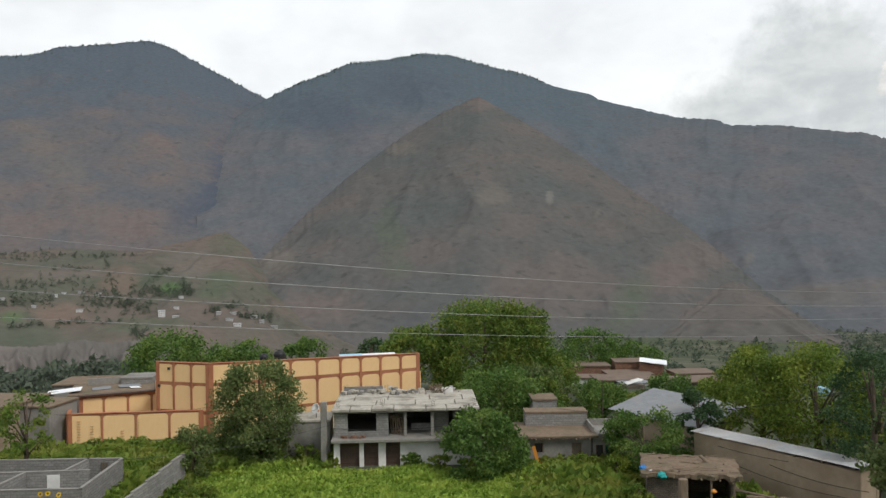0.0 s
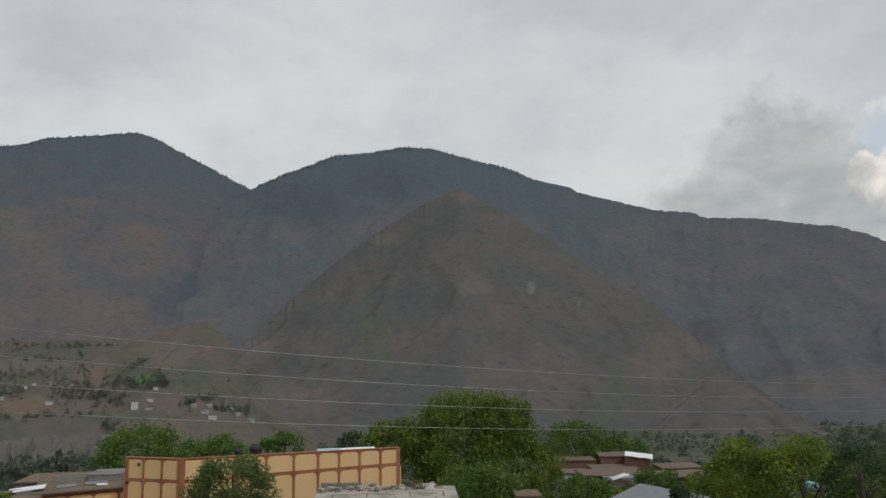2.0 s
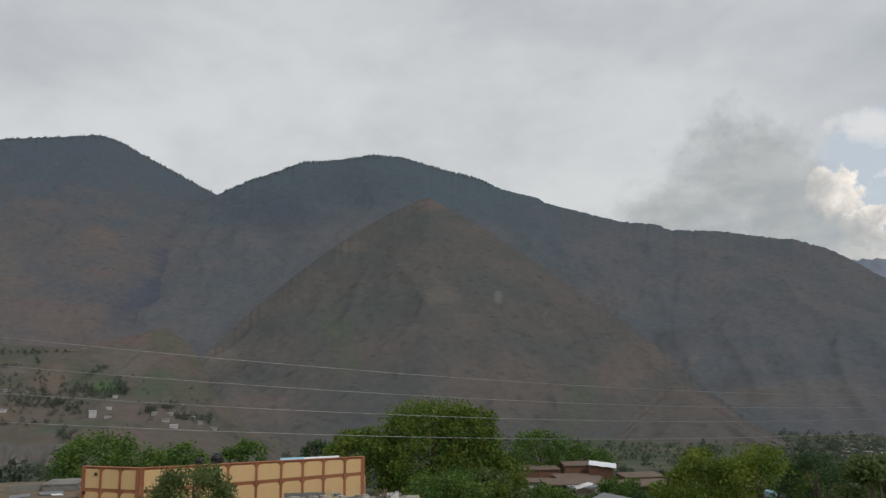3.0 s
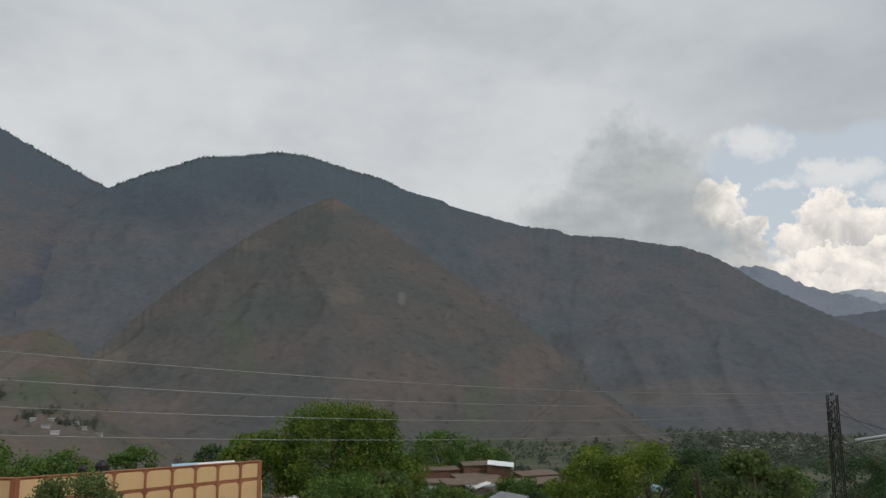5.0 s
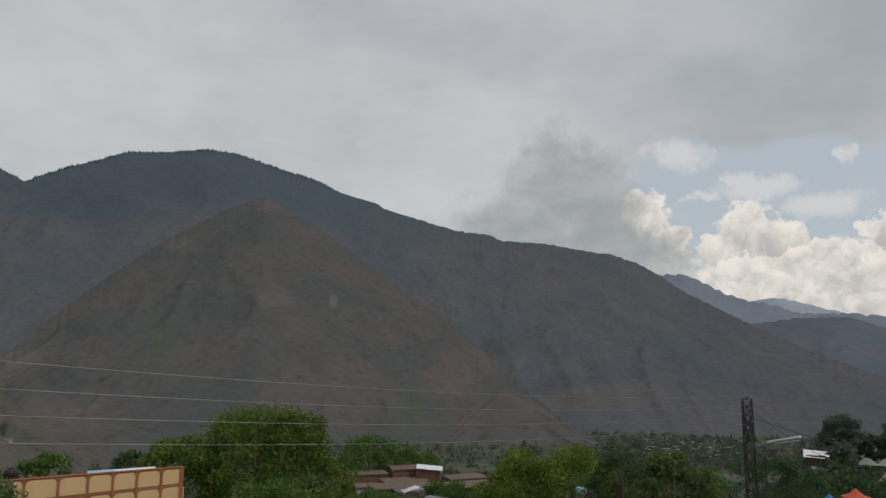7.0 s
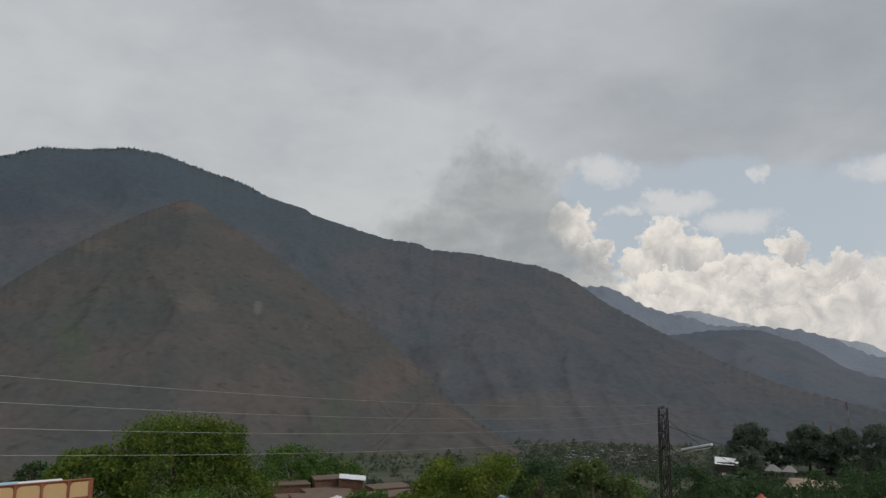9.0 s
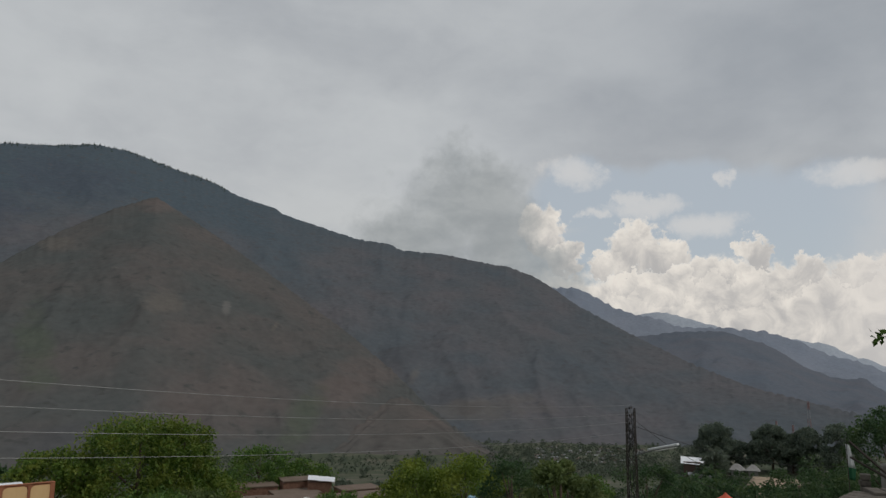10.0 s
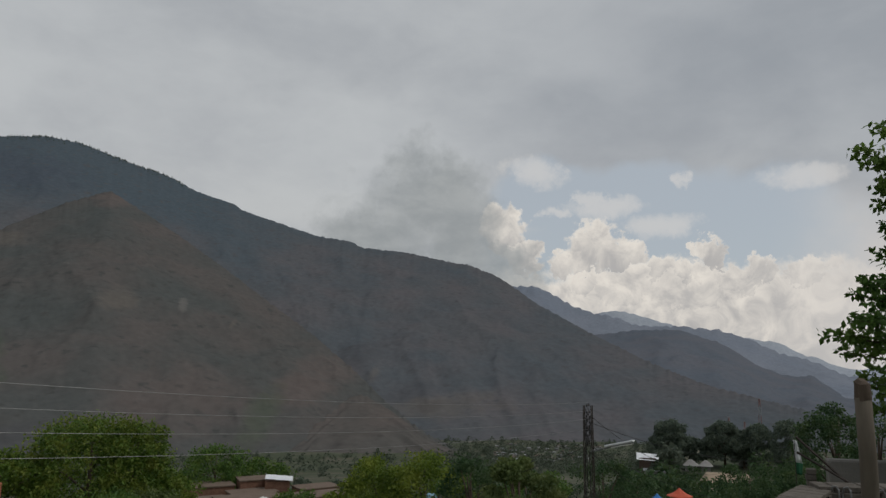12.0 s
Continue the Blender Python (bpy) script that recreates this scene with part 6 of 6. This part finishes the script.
# belts of trees: from and to (compass angle, angle of height), spread, how many
for a0, e0, a1, e1, spread_, count_ in ((34.0, 0.0, 28.8, -0.15, 0.22, 90), (28.8, -0.15, 22.9, -0.25, 0.10, 60), (25.2, -0.6, 24.7, -3.2, 0.16, 40), (34.0, -2.3, 26.2, -2.0, 0.20, 90), (33.0, -3.3, 28.7, -3.15, 0.25, 90),
                                        (26.8, -3.2, 22.2, -4.1, 0.33, 190), (23.6, -2.8, 19.6, -3.1, 0.20, 110), (22.2, -2.0, 20.7, -1.2, 0.18, 40), (20.3, -2.2, 19.5, -3.0, 0.25, 60), (18.3, -4.5, 16.1, -4.2, 0.16, 45),
                                        (16.1, -4.9, 13.4, -5.3, 0.14, 60), (23.6, -5.8, 22.4, -6.4, 0.30, 40), (29.0, -0.9, 26.0, -1.2, 0.10, 25), (31.5, -4.9, 24.0, -5.0, 0.10, 50), (34.0, -1.0, 13.0, -5.0, 0.9, 50)):
    for k in range(count_):
        q = rv.random()
        pl.append(on_slope("hill_terraced", a0 + (a1 - a0) * q + rv.gauss(0, 0.15), e0 + (e1 - e0) * q + rv.gauss(0, spread_)))
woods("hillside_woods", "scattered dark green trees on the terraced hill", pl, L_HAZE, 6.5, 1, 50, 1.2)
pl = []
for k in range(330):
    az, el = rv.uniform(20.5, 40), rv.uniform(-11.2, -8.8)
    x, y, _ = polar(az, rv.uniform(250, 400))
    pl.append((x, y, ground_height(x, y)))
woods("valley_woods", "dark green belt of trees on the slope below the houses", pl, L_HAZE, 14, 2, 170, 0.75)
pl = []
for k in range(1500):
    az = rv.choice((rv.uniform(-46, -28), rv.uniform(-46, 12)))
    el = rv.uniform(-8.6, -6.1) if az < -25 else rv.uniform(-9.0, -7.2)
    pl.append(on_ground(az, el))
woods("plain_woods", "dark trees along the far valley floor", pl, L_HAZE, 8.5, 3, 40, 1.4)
pl = []
for k in range(420):
    az, r = rv.uniform(-68, -40), rv.uniform(125, 330)
    x, y, _ = polar(az, r)
    if az < -41.5 and not (-51.8 < az < -45.5 or (az > -53 and r > 215)):
        pl.append((x, y, ground_height(x, y)))
woods("slope_woods", "green trees covering the slope below the terrace", pl, L_DARK, 6.5, 4, 220, 0.7)
pl = []
for k in range(520):
    az, r = rv.uniform(-53, -42.5), rv.uniform(100, 226)
    x, y, _ = polar(az, r)
    if r < 175 or not -51.2 < az < -47.6:
        pl.append((x, y, ground_height(x, y)))
for k in range(150):
    az, r = rv.choice((rv.uniform(-48.3, -42.5), rv.uniform(-54, -51.4))), rv.uniform(226, 300)
    x, y, _ = polar(az, r)
    pl.append((x, y, ground_height(x, y)))
woods("slope_scrub", "low green scrub on the slope before the earth bank", pl, L_DARK, 4.2, 7, 150, 0.75)
pl = []
for k in range(520):
    az, r = rv.uniform(-42, 30), rv.uniform(160, 480)
    x, y, _ = polar(az, r)
    pl.append((x, y, ground_height(x, y)))
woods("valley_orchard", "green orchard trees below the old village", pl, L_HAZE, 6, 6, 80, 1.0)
# conifers along the crests
rg = np.random.default_rng(9)
vs, fs = [], []
for name, lo, hi, n in (("mountain_left", 13.9, 40, 420), ("mountain_main", -8, 13.2, 420)):
    a, rr_, zz_ = SLOPES[name]
    for k in range(n):
        az = lo + (hi - lo) * rg.random()
        j = 99 - int(rg.integers(0, 5) * rg.random())
        x, y, _ = polar(az, np.interp(az, a, rr_[j]))
        z = np.interp(az, a, zz_[j])
        h, w = 5.5 + 8 * rg.random(), 2.4 + 1.6 * rg.random()
        b0 = len(vs)
        for q in range(5):
            vs.append((x + w * math.cos(q * 1.2566), y + w * math.sin(q * 1.2566), z - 3 + h * 0.15 * rg.random()))
        vs.append((x, y, z - 2 + h))
        fs += [(b0 + q, b0 + (q + 1) % 5, b0 + 5) for q in range(5)]
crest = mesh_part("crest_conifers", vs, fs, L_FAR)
tagged(crest, "dark conifers standing along the mountain crest", "trees", kind="stuff")

# ---- far shelf on the valley side ----
bx, by, _ = polar(-44.1, 305)
big_shed = thing("metal_roofed_hall", "far hall with a bright white sheet roof", "building", bx, by, -24.5, -44)
# dark brown block in place of the shaded space under the roof
box_part("wall", M_DOOR, big_shed, (0, 0, 0.4), (6.4, 5.0, 9.4), label="dark block standing for the shade under the roof")
tin_roof(big_shed, (-4.2, -3.4, 4.6), (4.2, -3.4, 4.2), 6.8, 1.9, 7, M_TINW, 30)
for az, w in ((-47.15, 4.4), (-48.2, 3.4), (-45.7, 5.0)):
    x, y, _ = polar(az, 318)
    z = ground_height(x, y)
    ob = thing("far_hut", "far hut with a grey hipped roof", "hut", x, y, z, az, "far huts")
    top_z = -21.0 - z
    box_part("wall", M_FARHUT, ob, (0, 0, (top_z - 3) / 2), (w, w * 0.8, top_z - 2))
    bm = bmesh.new()
    e = [bm.verts.new((sx * (w / 2 + 1), sy * (w * 0.4 + 1), top_z - 2.2)) for sx, sy in ((-1, -1), (1, -1), (1, 1), (-1, 1))]
    r0, r1 = bm.verts.new((-w * 0.15, 0, top_z)), bm.verts.new((w * 0.15, 0, top_z))
    for f in ((e[0], e[1], r1, r0), (e[1], e[2], r1), (e[2], e[3], r0, r1), (e[3], e[0], r0), (e[3], e[2], e[1], e[0])):
        bm.faces.new(f)
    part("roof", bm, M_FARHUT, ob, "grey hipped roof")
x, y, _ = polar(-51.6, 340)
far_house(x, y, -24.6, 14, 8, 4.2, -50, M_FARWALL, M_FARHUT, "far huts", "long white two-storey house far off among trees", 2)
x, y, _ = polar(-44.6, 300)
far_house(x, y, -26.5, 8, 6, 3.0, -44, M_FARHUT, M_FARROOF, "far huts", "low pale-roofed house far off among trees")


def mast(az, r, top_el, width, label, red):
    x, y, _ = polar(az, r)
    z = ground_height(x, y) - 1
    h = EYE + r * math.tan(radians(top_el)) - z
    ob = thing("radio_mast", label, "radio mast", x, y, z, 15, "radio masts")
    n = 9
    for k in range(n):
        bm = bmesh.new()
        za, zb = h * k / n, h * (k + 1) / n
        wa, wb = width * (1 - 0.75 * k / n), width * (1 - 0.75 * (k + 1) / n)
        cs = [(math.cos(q * 2.0944), math.sin(q * 2.0944)) for q in range(3)]
        for q in range(3):
            c, c2 = cs[q], cs[(q + 1) % 3]
            tube(bm, [(c[0] * wa, c[1] * wa, za), (c[0] * wb, c[1] * wb, zb)], [0.10, 0.10], 4)
            tube(bm, [(c[0] * wa, c[1] * wa, za), (c2[0] * wb, c2[1] * wb, zb)], [0.06, 0.06], 4)
            tube(bm, [(c[0] * wb, c[1] * wb, zb), (c2[0] * wb, c2[1] * wb, zb)], [0.06, 0.06], 4)
        part("lattice_section", bm, M_MASTR if (k % 2 == 0) == red else M_MASTW, ob, "red painted section" if (k % 2 == 0) == red else "white painted section")
    bm = bmesh.new()
    tube(bm, [(0, 0, h - 3.5), (0, 0, h - 0.5)], [0.55, 0.55], 8)
    part("antenna_drum", bm, M_MASTR, ob)


mast(-52.02, 450, -2.5, 2.2, "red and white lattice radio mast beyond the trees", True)
mast(-49.9, 450, -3.85, 1.5, "small grey lattice radio mast beyond the trees", False)
mast(-50.95, 450, -4.1, 1.5, "small lattice radio mast beyond the trees", False)


def pagoda(x, y, z, w, material, tiers, label):
    ob = thing("pavilion_roof", label, "pavilion", x, y, z)
    for k in range(tiers):
        ww, zz_ = w * (1 - 0.45 * k), 0.62 * w * 0.42 * k
        bm = bmesh.new()
        n = 8
        prof = ((ww / 2, 0), (ww / 2 - 0.03, 0.07), (ww * 0.28, ww * 0.11), (ww * 0.1, ww * 0.24), (0.02, ww * 0.34))
        rg_ = [[bm.verts.new((r * math.cos(q * math.pi / 4), r * math.sin(q * math.pi / 4), zz_ + h)) for q in range(n)] for r, h in prof]
        for a, b in zip(rg_, rg_[1:]):
            for q in range(n):
                bm.faces.new((a[q], a[(q + 1) % n], b[(q + 1) % n], b[q]))
        bm.faces.new(rg_[-1]), bm.faces.new(rg_[0][::-1])
        part("roof_tier", bm, material, ob)
    for q in range(4):
        box_part("post", M_STEEL, ob, (w * 0.36 * math.cos(q * math.pi / 2), w * 0.36 * math.sin(q * math.pi / 2), -2.2), (0.1, 0.1, 4.4))
    return ob


pagoda(42.3, 42.6, 7.2, 2.3, M_BLUE, 1, "blue pointed pavilion roof among the trees")
pagoda(44.9, 42.8, 6.6, 3.6, M_RED, 2, "red two-tiered pavilion roof among the trees")
pagoda(33.5, 45.6, 6.9, 1.6, M_RED, 1, "small orange-red roof among the bushes")
# bare earth bank under the far trees
bm = bmesh.new()
gb = []
for j in range(12):
    row = []
    for i in range(29):
        az, q = -51.8 + 4.4 * i / 28, min(1.0, j / 9)
        r = 258 + 34 * q + 5 * max(0, j - 9)
        x, y, _ = polar(az, r)
        face = EYE - r * math.tan(radians(9.9 - 2.15 * q)) - 2.5 * max(0, j - 9) + 0.9 * noise.noise(Vector((x * 0.12, y * 0.12, 0)))
        ends = min(1, i / 5, (28 - i) / 5)
        row.append(bm.verts.new((x, y, (ground_height(x, y) - 1.0) * (1 - ends) + face * ends)))
    gb.append(row)
for j in range(11):
    for i in range(28):
        bm.faces.new((gb[j][i], gb[j + 1][i], gb[j + 1][i + 1], gb[j][i + 1]))
bmesh.ops.recalc_face_normals(bm, faces=bm.faces)
bank_ob = part("earth_bank", bm, M_MUD, smooth=True)
tagged(bank_ob, "bare brown earth bank below the far trees", "bank", kind="structure")

# ---- terrace wall, post, flag and near tree ----
def near(az, r, z):
    x, y, _ = polar(az, r)
    return x, y, z


tw = thing("stone_parapet", "rough stone and brick parapet at the terrace edge", "wall")
rst = random.Random(14)


def stone_run(a, b, z0, z1, thick):
    a, b = Vector(a), Vector(b)
    u = (b - a).normalized()
    ln, tn_ = (b - a).length, math.degrees(math.atan2(u.y, u.x))
    m = (a + b) / 2
    box_part("wall_core", M_MORTAR, tw, (m.x, m.y, (z0 + z1) / 2 - 0.03), (ln, thick - 0.04, z1 - z0 - 0.06), tn_)
    z = z0
    while z < z1 - 0.03:
        h = 0.045 + 0.03 * rst.random()
        s = -0.1 * rst.random()
        while s < ln - 0.02:
            w = 0.12 + 0.22 * rst.random()
            w = min(w, ln - s + 0.05)
            p = a + u * (s + w / 2)
            hh = min(h, z1 - z)
            box_part("stone", M_STONE, tw, (p.x, p.y, z + hh / 2), (w - 0.015, thick + 0.07 * rst.random(), max(0.02, hh - 0.006)), tn_ + 5 * (rst.random() - 0.5), 0.006)
            s += w
        z += h


P1, P2, P3 = near(-52.5, 6.5, 0)[:2], near(-56.0, 8.4, 0)[:2], near(-64.0, 8.9, 0)[:2]
stone_run(P1, P2, 16.1, 16.79, 0.26)
stone_run(P2, P3, 16.1, 16.82, 0.28)
m_ = (Vector(P1) + Vector(P2)) / 2
box_part("foundation", M_MORTAR, tw, (m_.x, m_.y, 15.2), (3.0, 0.4, 1.8), math.degrees(math.atan2(P2[1] - P1[1], P2[0] - P1[0])))
m_ = (Vector(P2) + Vector(P3)) / 2
box_part("foundation", M_MORTAR, tw, (m_.x, m_.y, 15.2), (1.5, 0.34, 1.8), math.degrees(math.atan2(P3[1] - P2[1], P3[0] - P2[0])))
rear = thing("rear_concrete_wall", "grey concrete wall behind the stone parapet", "wall", 0, 0, 0)
ra_, rb_ = near(-56.6, 11.0, 0), near(-66, 11.6, 0)
box_part("wall_panel", M_CONC, rear, ((ra_[0] + rb_[0]) / 2, (ra_[1] + rb_[1]) / 2, 15.9), (math.dist(ra_, rb_), 0.2, 1.75), math.degrees(math.atan2(rb_[1] - ra_[1], rb_[0] - ra_[0])), 0.02)
pier = thing("brick_pier", "small stepped brick pier behind the parapet", "pier", *near(-55.6, 10.2, 15.2), -50)
for k in range(22):
    box_part("brick", M_STONE, pier, (0.01 * (k % 2), 0, 0.035 + 0.07 * k), (0.15 - 0.002 * k, 0.14, 0.06), 4 * (k % 3 - 1), 0.006)
beam = thing("iron_beam", "dark iron beam leaning over the parapet", "beam", 0, 0, 0)
for dx_ in (0.0, 0.16):
    bm = bmesh.new()
    pa, pb_ = Vector(near(-54.95, 8.9, 17.22)), Vector(near(-58.2 - dx_ * 2, 9.0, 16.72))
    tube(bm, [pa + Vector((0, 0, -dx_)), pb_], [0.014, 0.014], 6)
    part("bar", bm, M_STEEL, beam)
for az in (-56.9, -57.6, -59.6):
    hk = thing("iron_hook", "bent iron hook set in the parapet", "hook", *near(az, 8.3, 16.4), az, "parapet hooks")
    bm = bmesh.new()
    strand(bm, [(0, 0, 0), (0, 0, 0.36), (0.02, -0.03, 0.42), (0.05, -0.05, 0.43), (0.07, -0.06, 0.40), (0.08, -0.07, 0.2)], 0.009, 6)
    part("rod", bm, M_WIRE, hk)
pole = thing("timber_post", "weathered timber post with a dark sawn top", "post", *near(-59.35, 7.2, 15.05), 0)
bm = bmesh.new()
tube(bm, [(0.07, 0.05, 0), (0.045, 0.03, 0.6), (0.02, 0.02, 1.1), (-0.02, -0.005, 1.7), (-0.045, -0.03, 2.2), (-0.079, -0.047, 2.68)], [0.07, 0.069, 0.066, 0.067, 0.064, 0.065], 20)
for v in bm.verts:
    v.co.x += 0.006 * noise.noise(v.co * 6)
    v.co.y += 0.006 * noise.noise(v.co * 6 + Vector((5, 0, 0)))
part("shaft", bm, M_POLEWOOD, pole, smooth=True)
bm = bmesh.new()
tube(bm, [(-0.077, -0.046, 2.66), (-0.082, -0.05, 2.72), (-0.086, -0.052, 2.80), (-0.09, -0.055, 2.83)], [0.066, 0.064, 0.058, 0.03], 20)
for v in bm.verts:
    v.co.z += 0.03 * noise.noise(v.co * 9)
part("top", bm, M_BARK, pole, "dark weathered top")
bm = bmesh.new()
strand(bm, [(-0.02 + 0.072 * math.cos(q * 0.5236), -0.005 + 0.072 * math.sin(q * 0.5236), 1.72 + 0.01 * math.sin(q)) for q in range(13)], 0.004, 5)
part("binding_wire", bm, M_STEEL, pole, "thin binding wire")
flag = thing("flag", "small white and green flag hanging on a thin pole", "flag", *near(-54.55, 14.0, 14.9), 0)
bm = bmesh.new()
tube(bm, [(0, 0, 0), (0, 0, 1.85)], [0.007, 0.006], 6)
part("staff", bm, M_STEEL, flag)
for nm, m, z0, z1, w in (("white_cloth", M_FLAGW, 1.45, 1.82, 0.15), ("green_cloth", M_FLAGG, 1.26, 1.46, 0.14)):
    bm = bmesh.new()
    g_ = [[bm.verts.new((0.01 + w * i / 6 * (1.15 - t / 5 * (0.9 if nm == "white_cloth" else 0.3)) if nm == "green_cloth" else 0.01 + w * i / 6 * (0.25 + 0.75 * t / 5), 0.03 * math.sin(i * 1.7), z1 - (z1 - z0) * t / 5 - 0.03 * i / 6)) for i in range(7)] for t in range(6)]
    for t in range(5):
        for i in range(6):
            bm.faces.new((g_[t][i], g_[t][i + 1], g_[t + 1][i + 1], g_[t + 1][i]))
    ob = part(nm, bm, m, flag, smooth=True)
    ob.modifiers.new("thick", "SOLIDIFY").thickness = 0.004

# the tree whose boughs reach over the terrace
nt = thing("terrace_tree", "tall leafy tree reaching over the terrace edge", "tree", *near(-66.0, 11.0, 15.0), 0)
bm = bmesh.new()
tube(bm, [(0, 0, 0), (0.05, 0.1, 2.5), (0, 0.1, 5.0), (0, 0, 6.6)], [0.2, 0.17, 0.12, 0.04], 10)
rg = np.random.default_rng(44)
to_eye_left = Vector((-math.cos(radians(-66)), -math.sin(radians(-66)), 0))
tips, spread = [], []
for level in range(19):
    z = 2.3 + 0.2 * level
    reach = float(np.interp(z, (2.3, 2.7, 3.3, 3.8, 4.15, 4.5, 5.0, 5.5, 6.0), (1.0, 1.45, 1.75, 1.55, 0.95, 1.15, 0.8, 1.2, 1.0)))
    for k in range(5):
        ang = (k - 2) * 0.62 + 0.35 * rg.normal()
        dirv = Matrix.Rotation(ang, 3, "Z") @ to_eye_left
        r_ = reach * (1 - 0.22 * rg.random()) * (0.75 + 0.25 * math.cos(ang))
        end = Vector((0, 0.05, z + 0.12 * rg.normal())) + dirv * r_
        start = Vector((0, 0.05, z - 0.55))
        bend = start.lerp(end, 0.6) + Vector((0, 0, 0.14))
        tube(bm, [start, bend, end], [0.03, 0.016, 0.004], 5)
        for q in range(9):
            g_ = 0.25 + 0.75 * q / 8
            tips.append(tuple((start.lerp(bend, g_ / 0.6) if g_ < 0.6 else bend.lerp(end, (g_ - 0.6) / 0.4)) + Vector((0, 0, 0.02))))
            spread.append(0.15 + 0.16 * (1 - g_))
part("trunk", bm, M_BARK, nt, smooth=True)
v, f = leaves(rg, np.array(tips), np.array(spread), 17000, 0.10)
mesh_part("crown", v, f, L_DEEP, nt)


# ---- sunflowers beside the compound ----
for k, (x, y, h) in enumerate(((-26.6, 46.9, 2.2), (-26.0, 46.6, 2.35), (-25.5, 46.9, 2.15), (-26.3, 46.3, 1.9))):
    sf = thing("sunflower", "tall yellow sunflower beside the block compound", "sunflower", x, y, ground_height(x, y) - 0.05, 20 * k, "sunflowers")
    bm = bmesh.new()
    tube(bm, [(0, 0, 0), (0.04, 0, h * 0.6), (0.02, -0.08, h)], [0.025, 0.02, 0.014], 6)
    part("stem", bm, L_MID, sf)
    bm = bmesh.new()
    tube(bm, [(0.02, -0.08, h - 0.01), (0.02, -0.13, h + 0.01)], [0.08, 0.07], 12)
    part("flower_disc", bm, M_BARK, sf, "dark brown flower disc")
    bm = bmesh.new()
    for q in range(16):
        a = q * math.pi / 8
        c, s_ = math.cos(a), math.sin(a)
        v = [bm.verts.new((0.02 + r * c - w * s_, -0.12 - d, h + r * s_ + w * c)) for r, w, d in ((0.07, -0.02, 0), (0.13, -0.028, 0.02), (0.19, 0, 0.01), (0.13, 0.028, 0.02), (0.07, 0.02, 0))]
        bm.faces.new(v)
    part("petals", bm, M_PETAL, sf, "yellow petals")
    lv, lf = leaves(np.random.default_rng(500 + k), np.array([[0, 0, h * 0.35], [0, 0, h * 0.6], [0, 0, h * 0.8]]), np.array([0.25, 0.22, 0.15]), 16, 0.26)
    mesh_part("leaves", lv, lf, L_MID, sf)
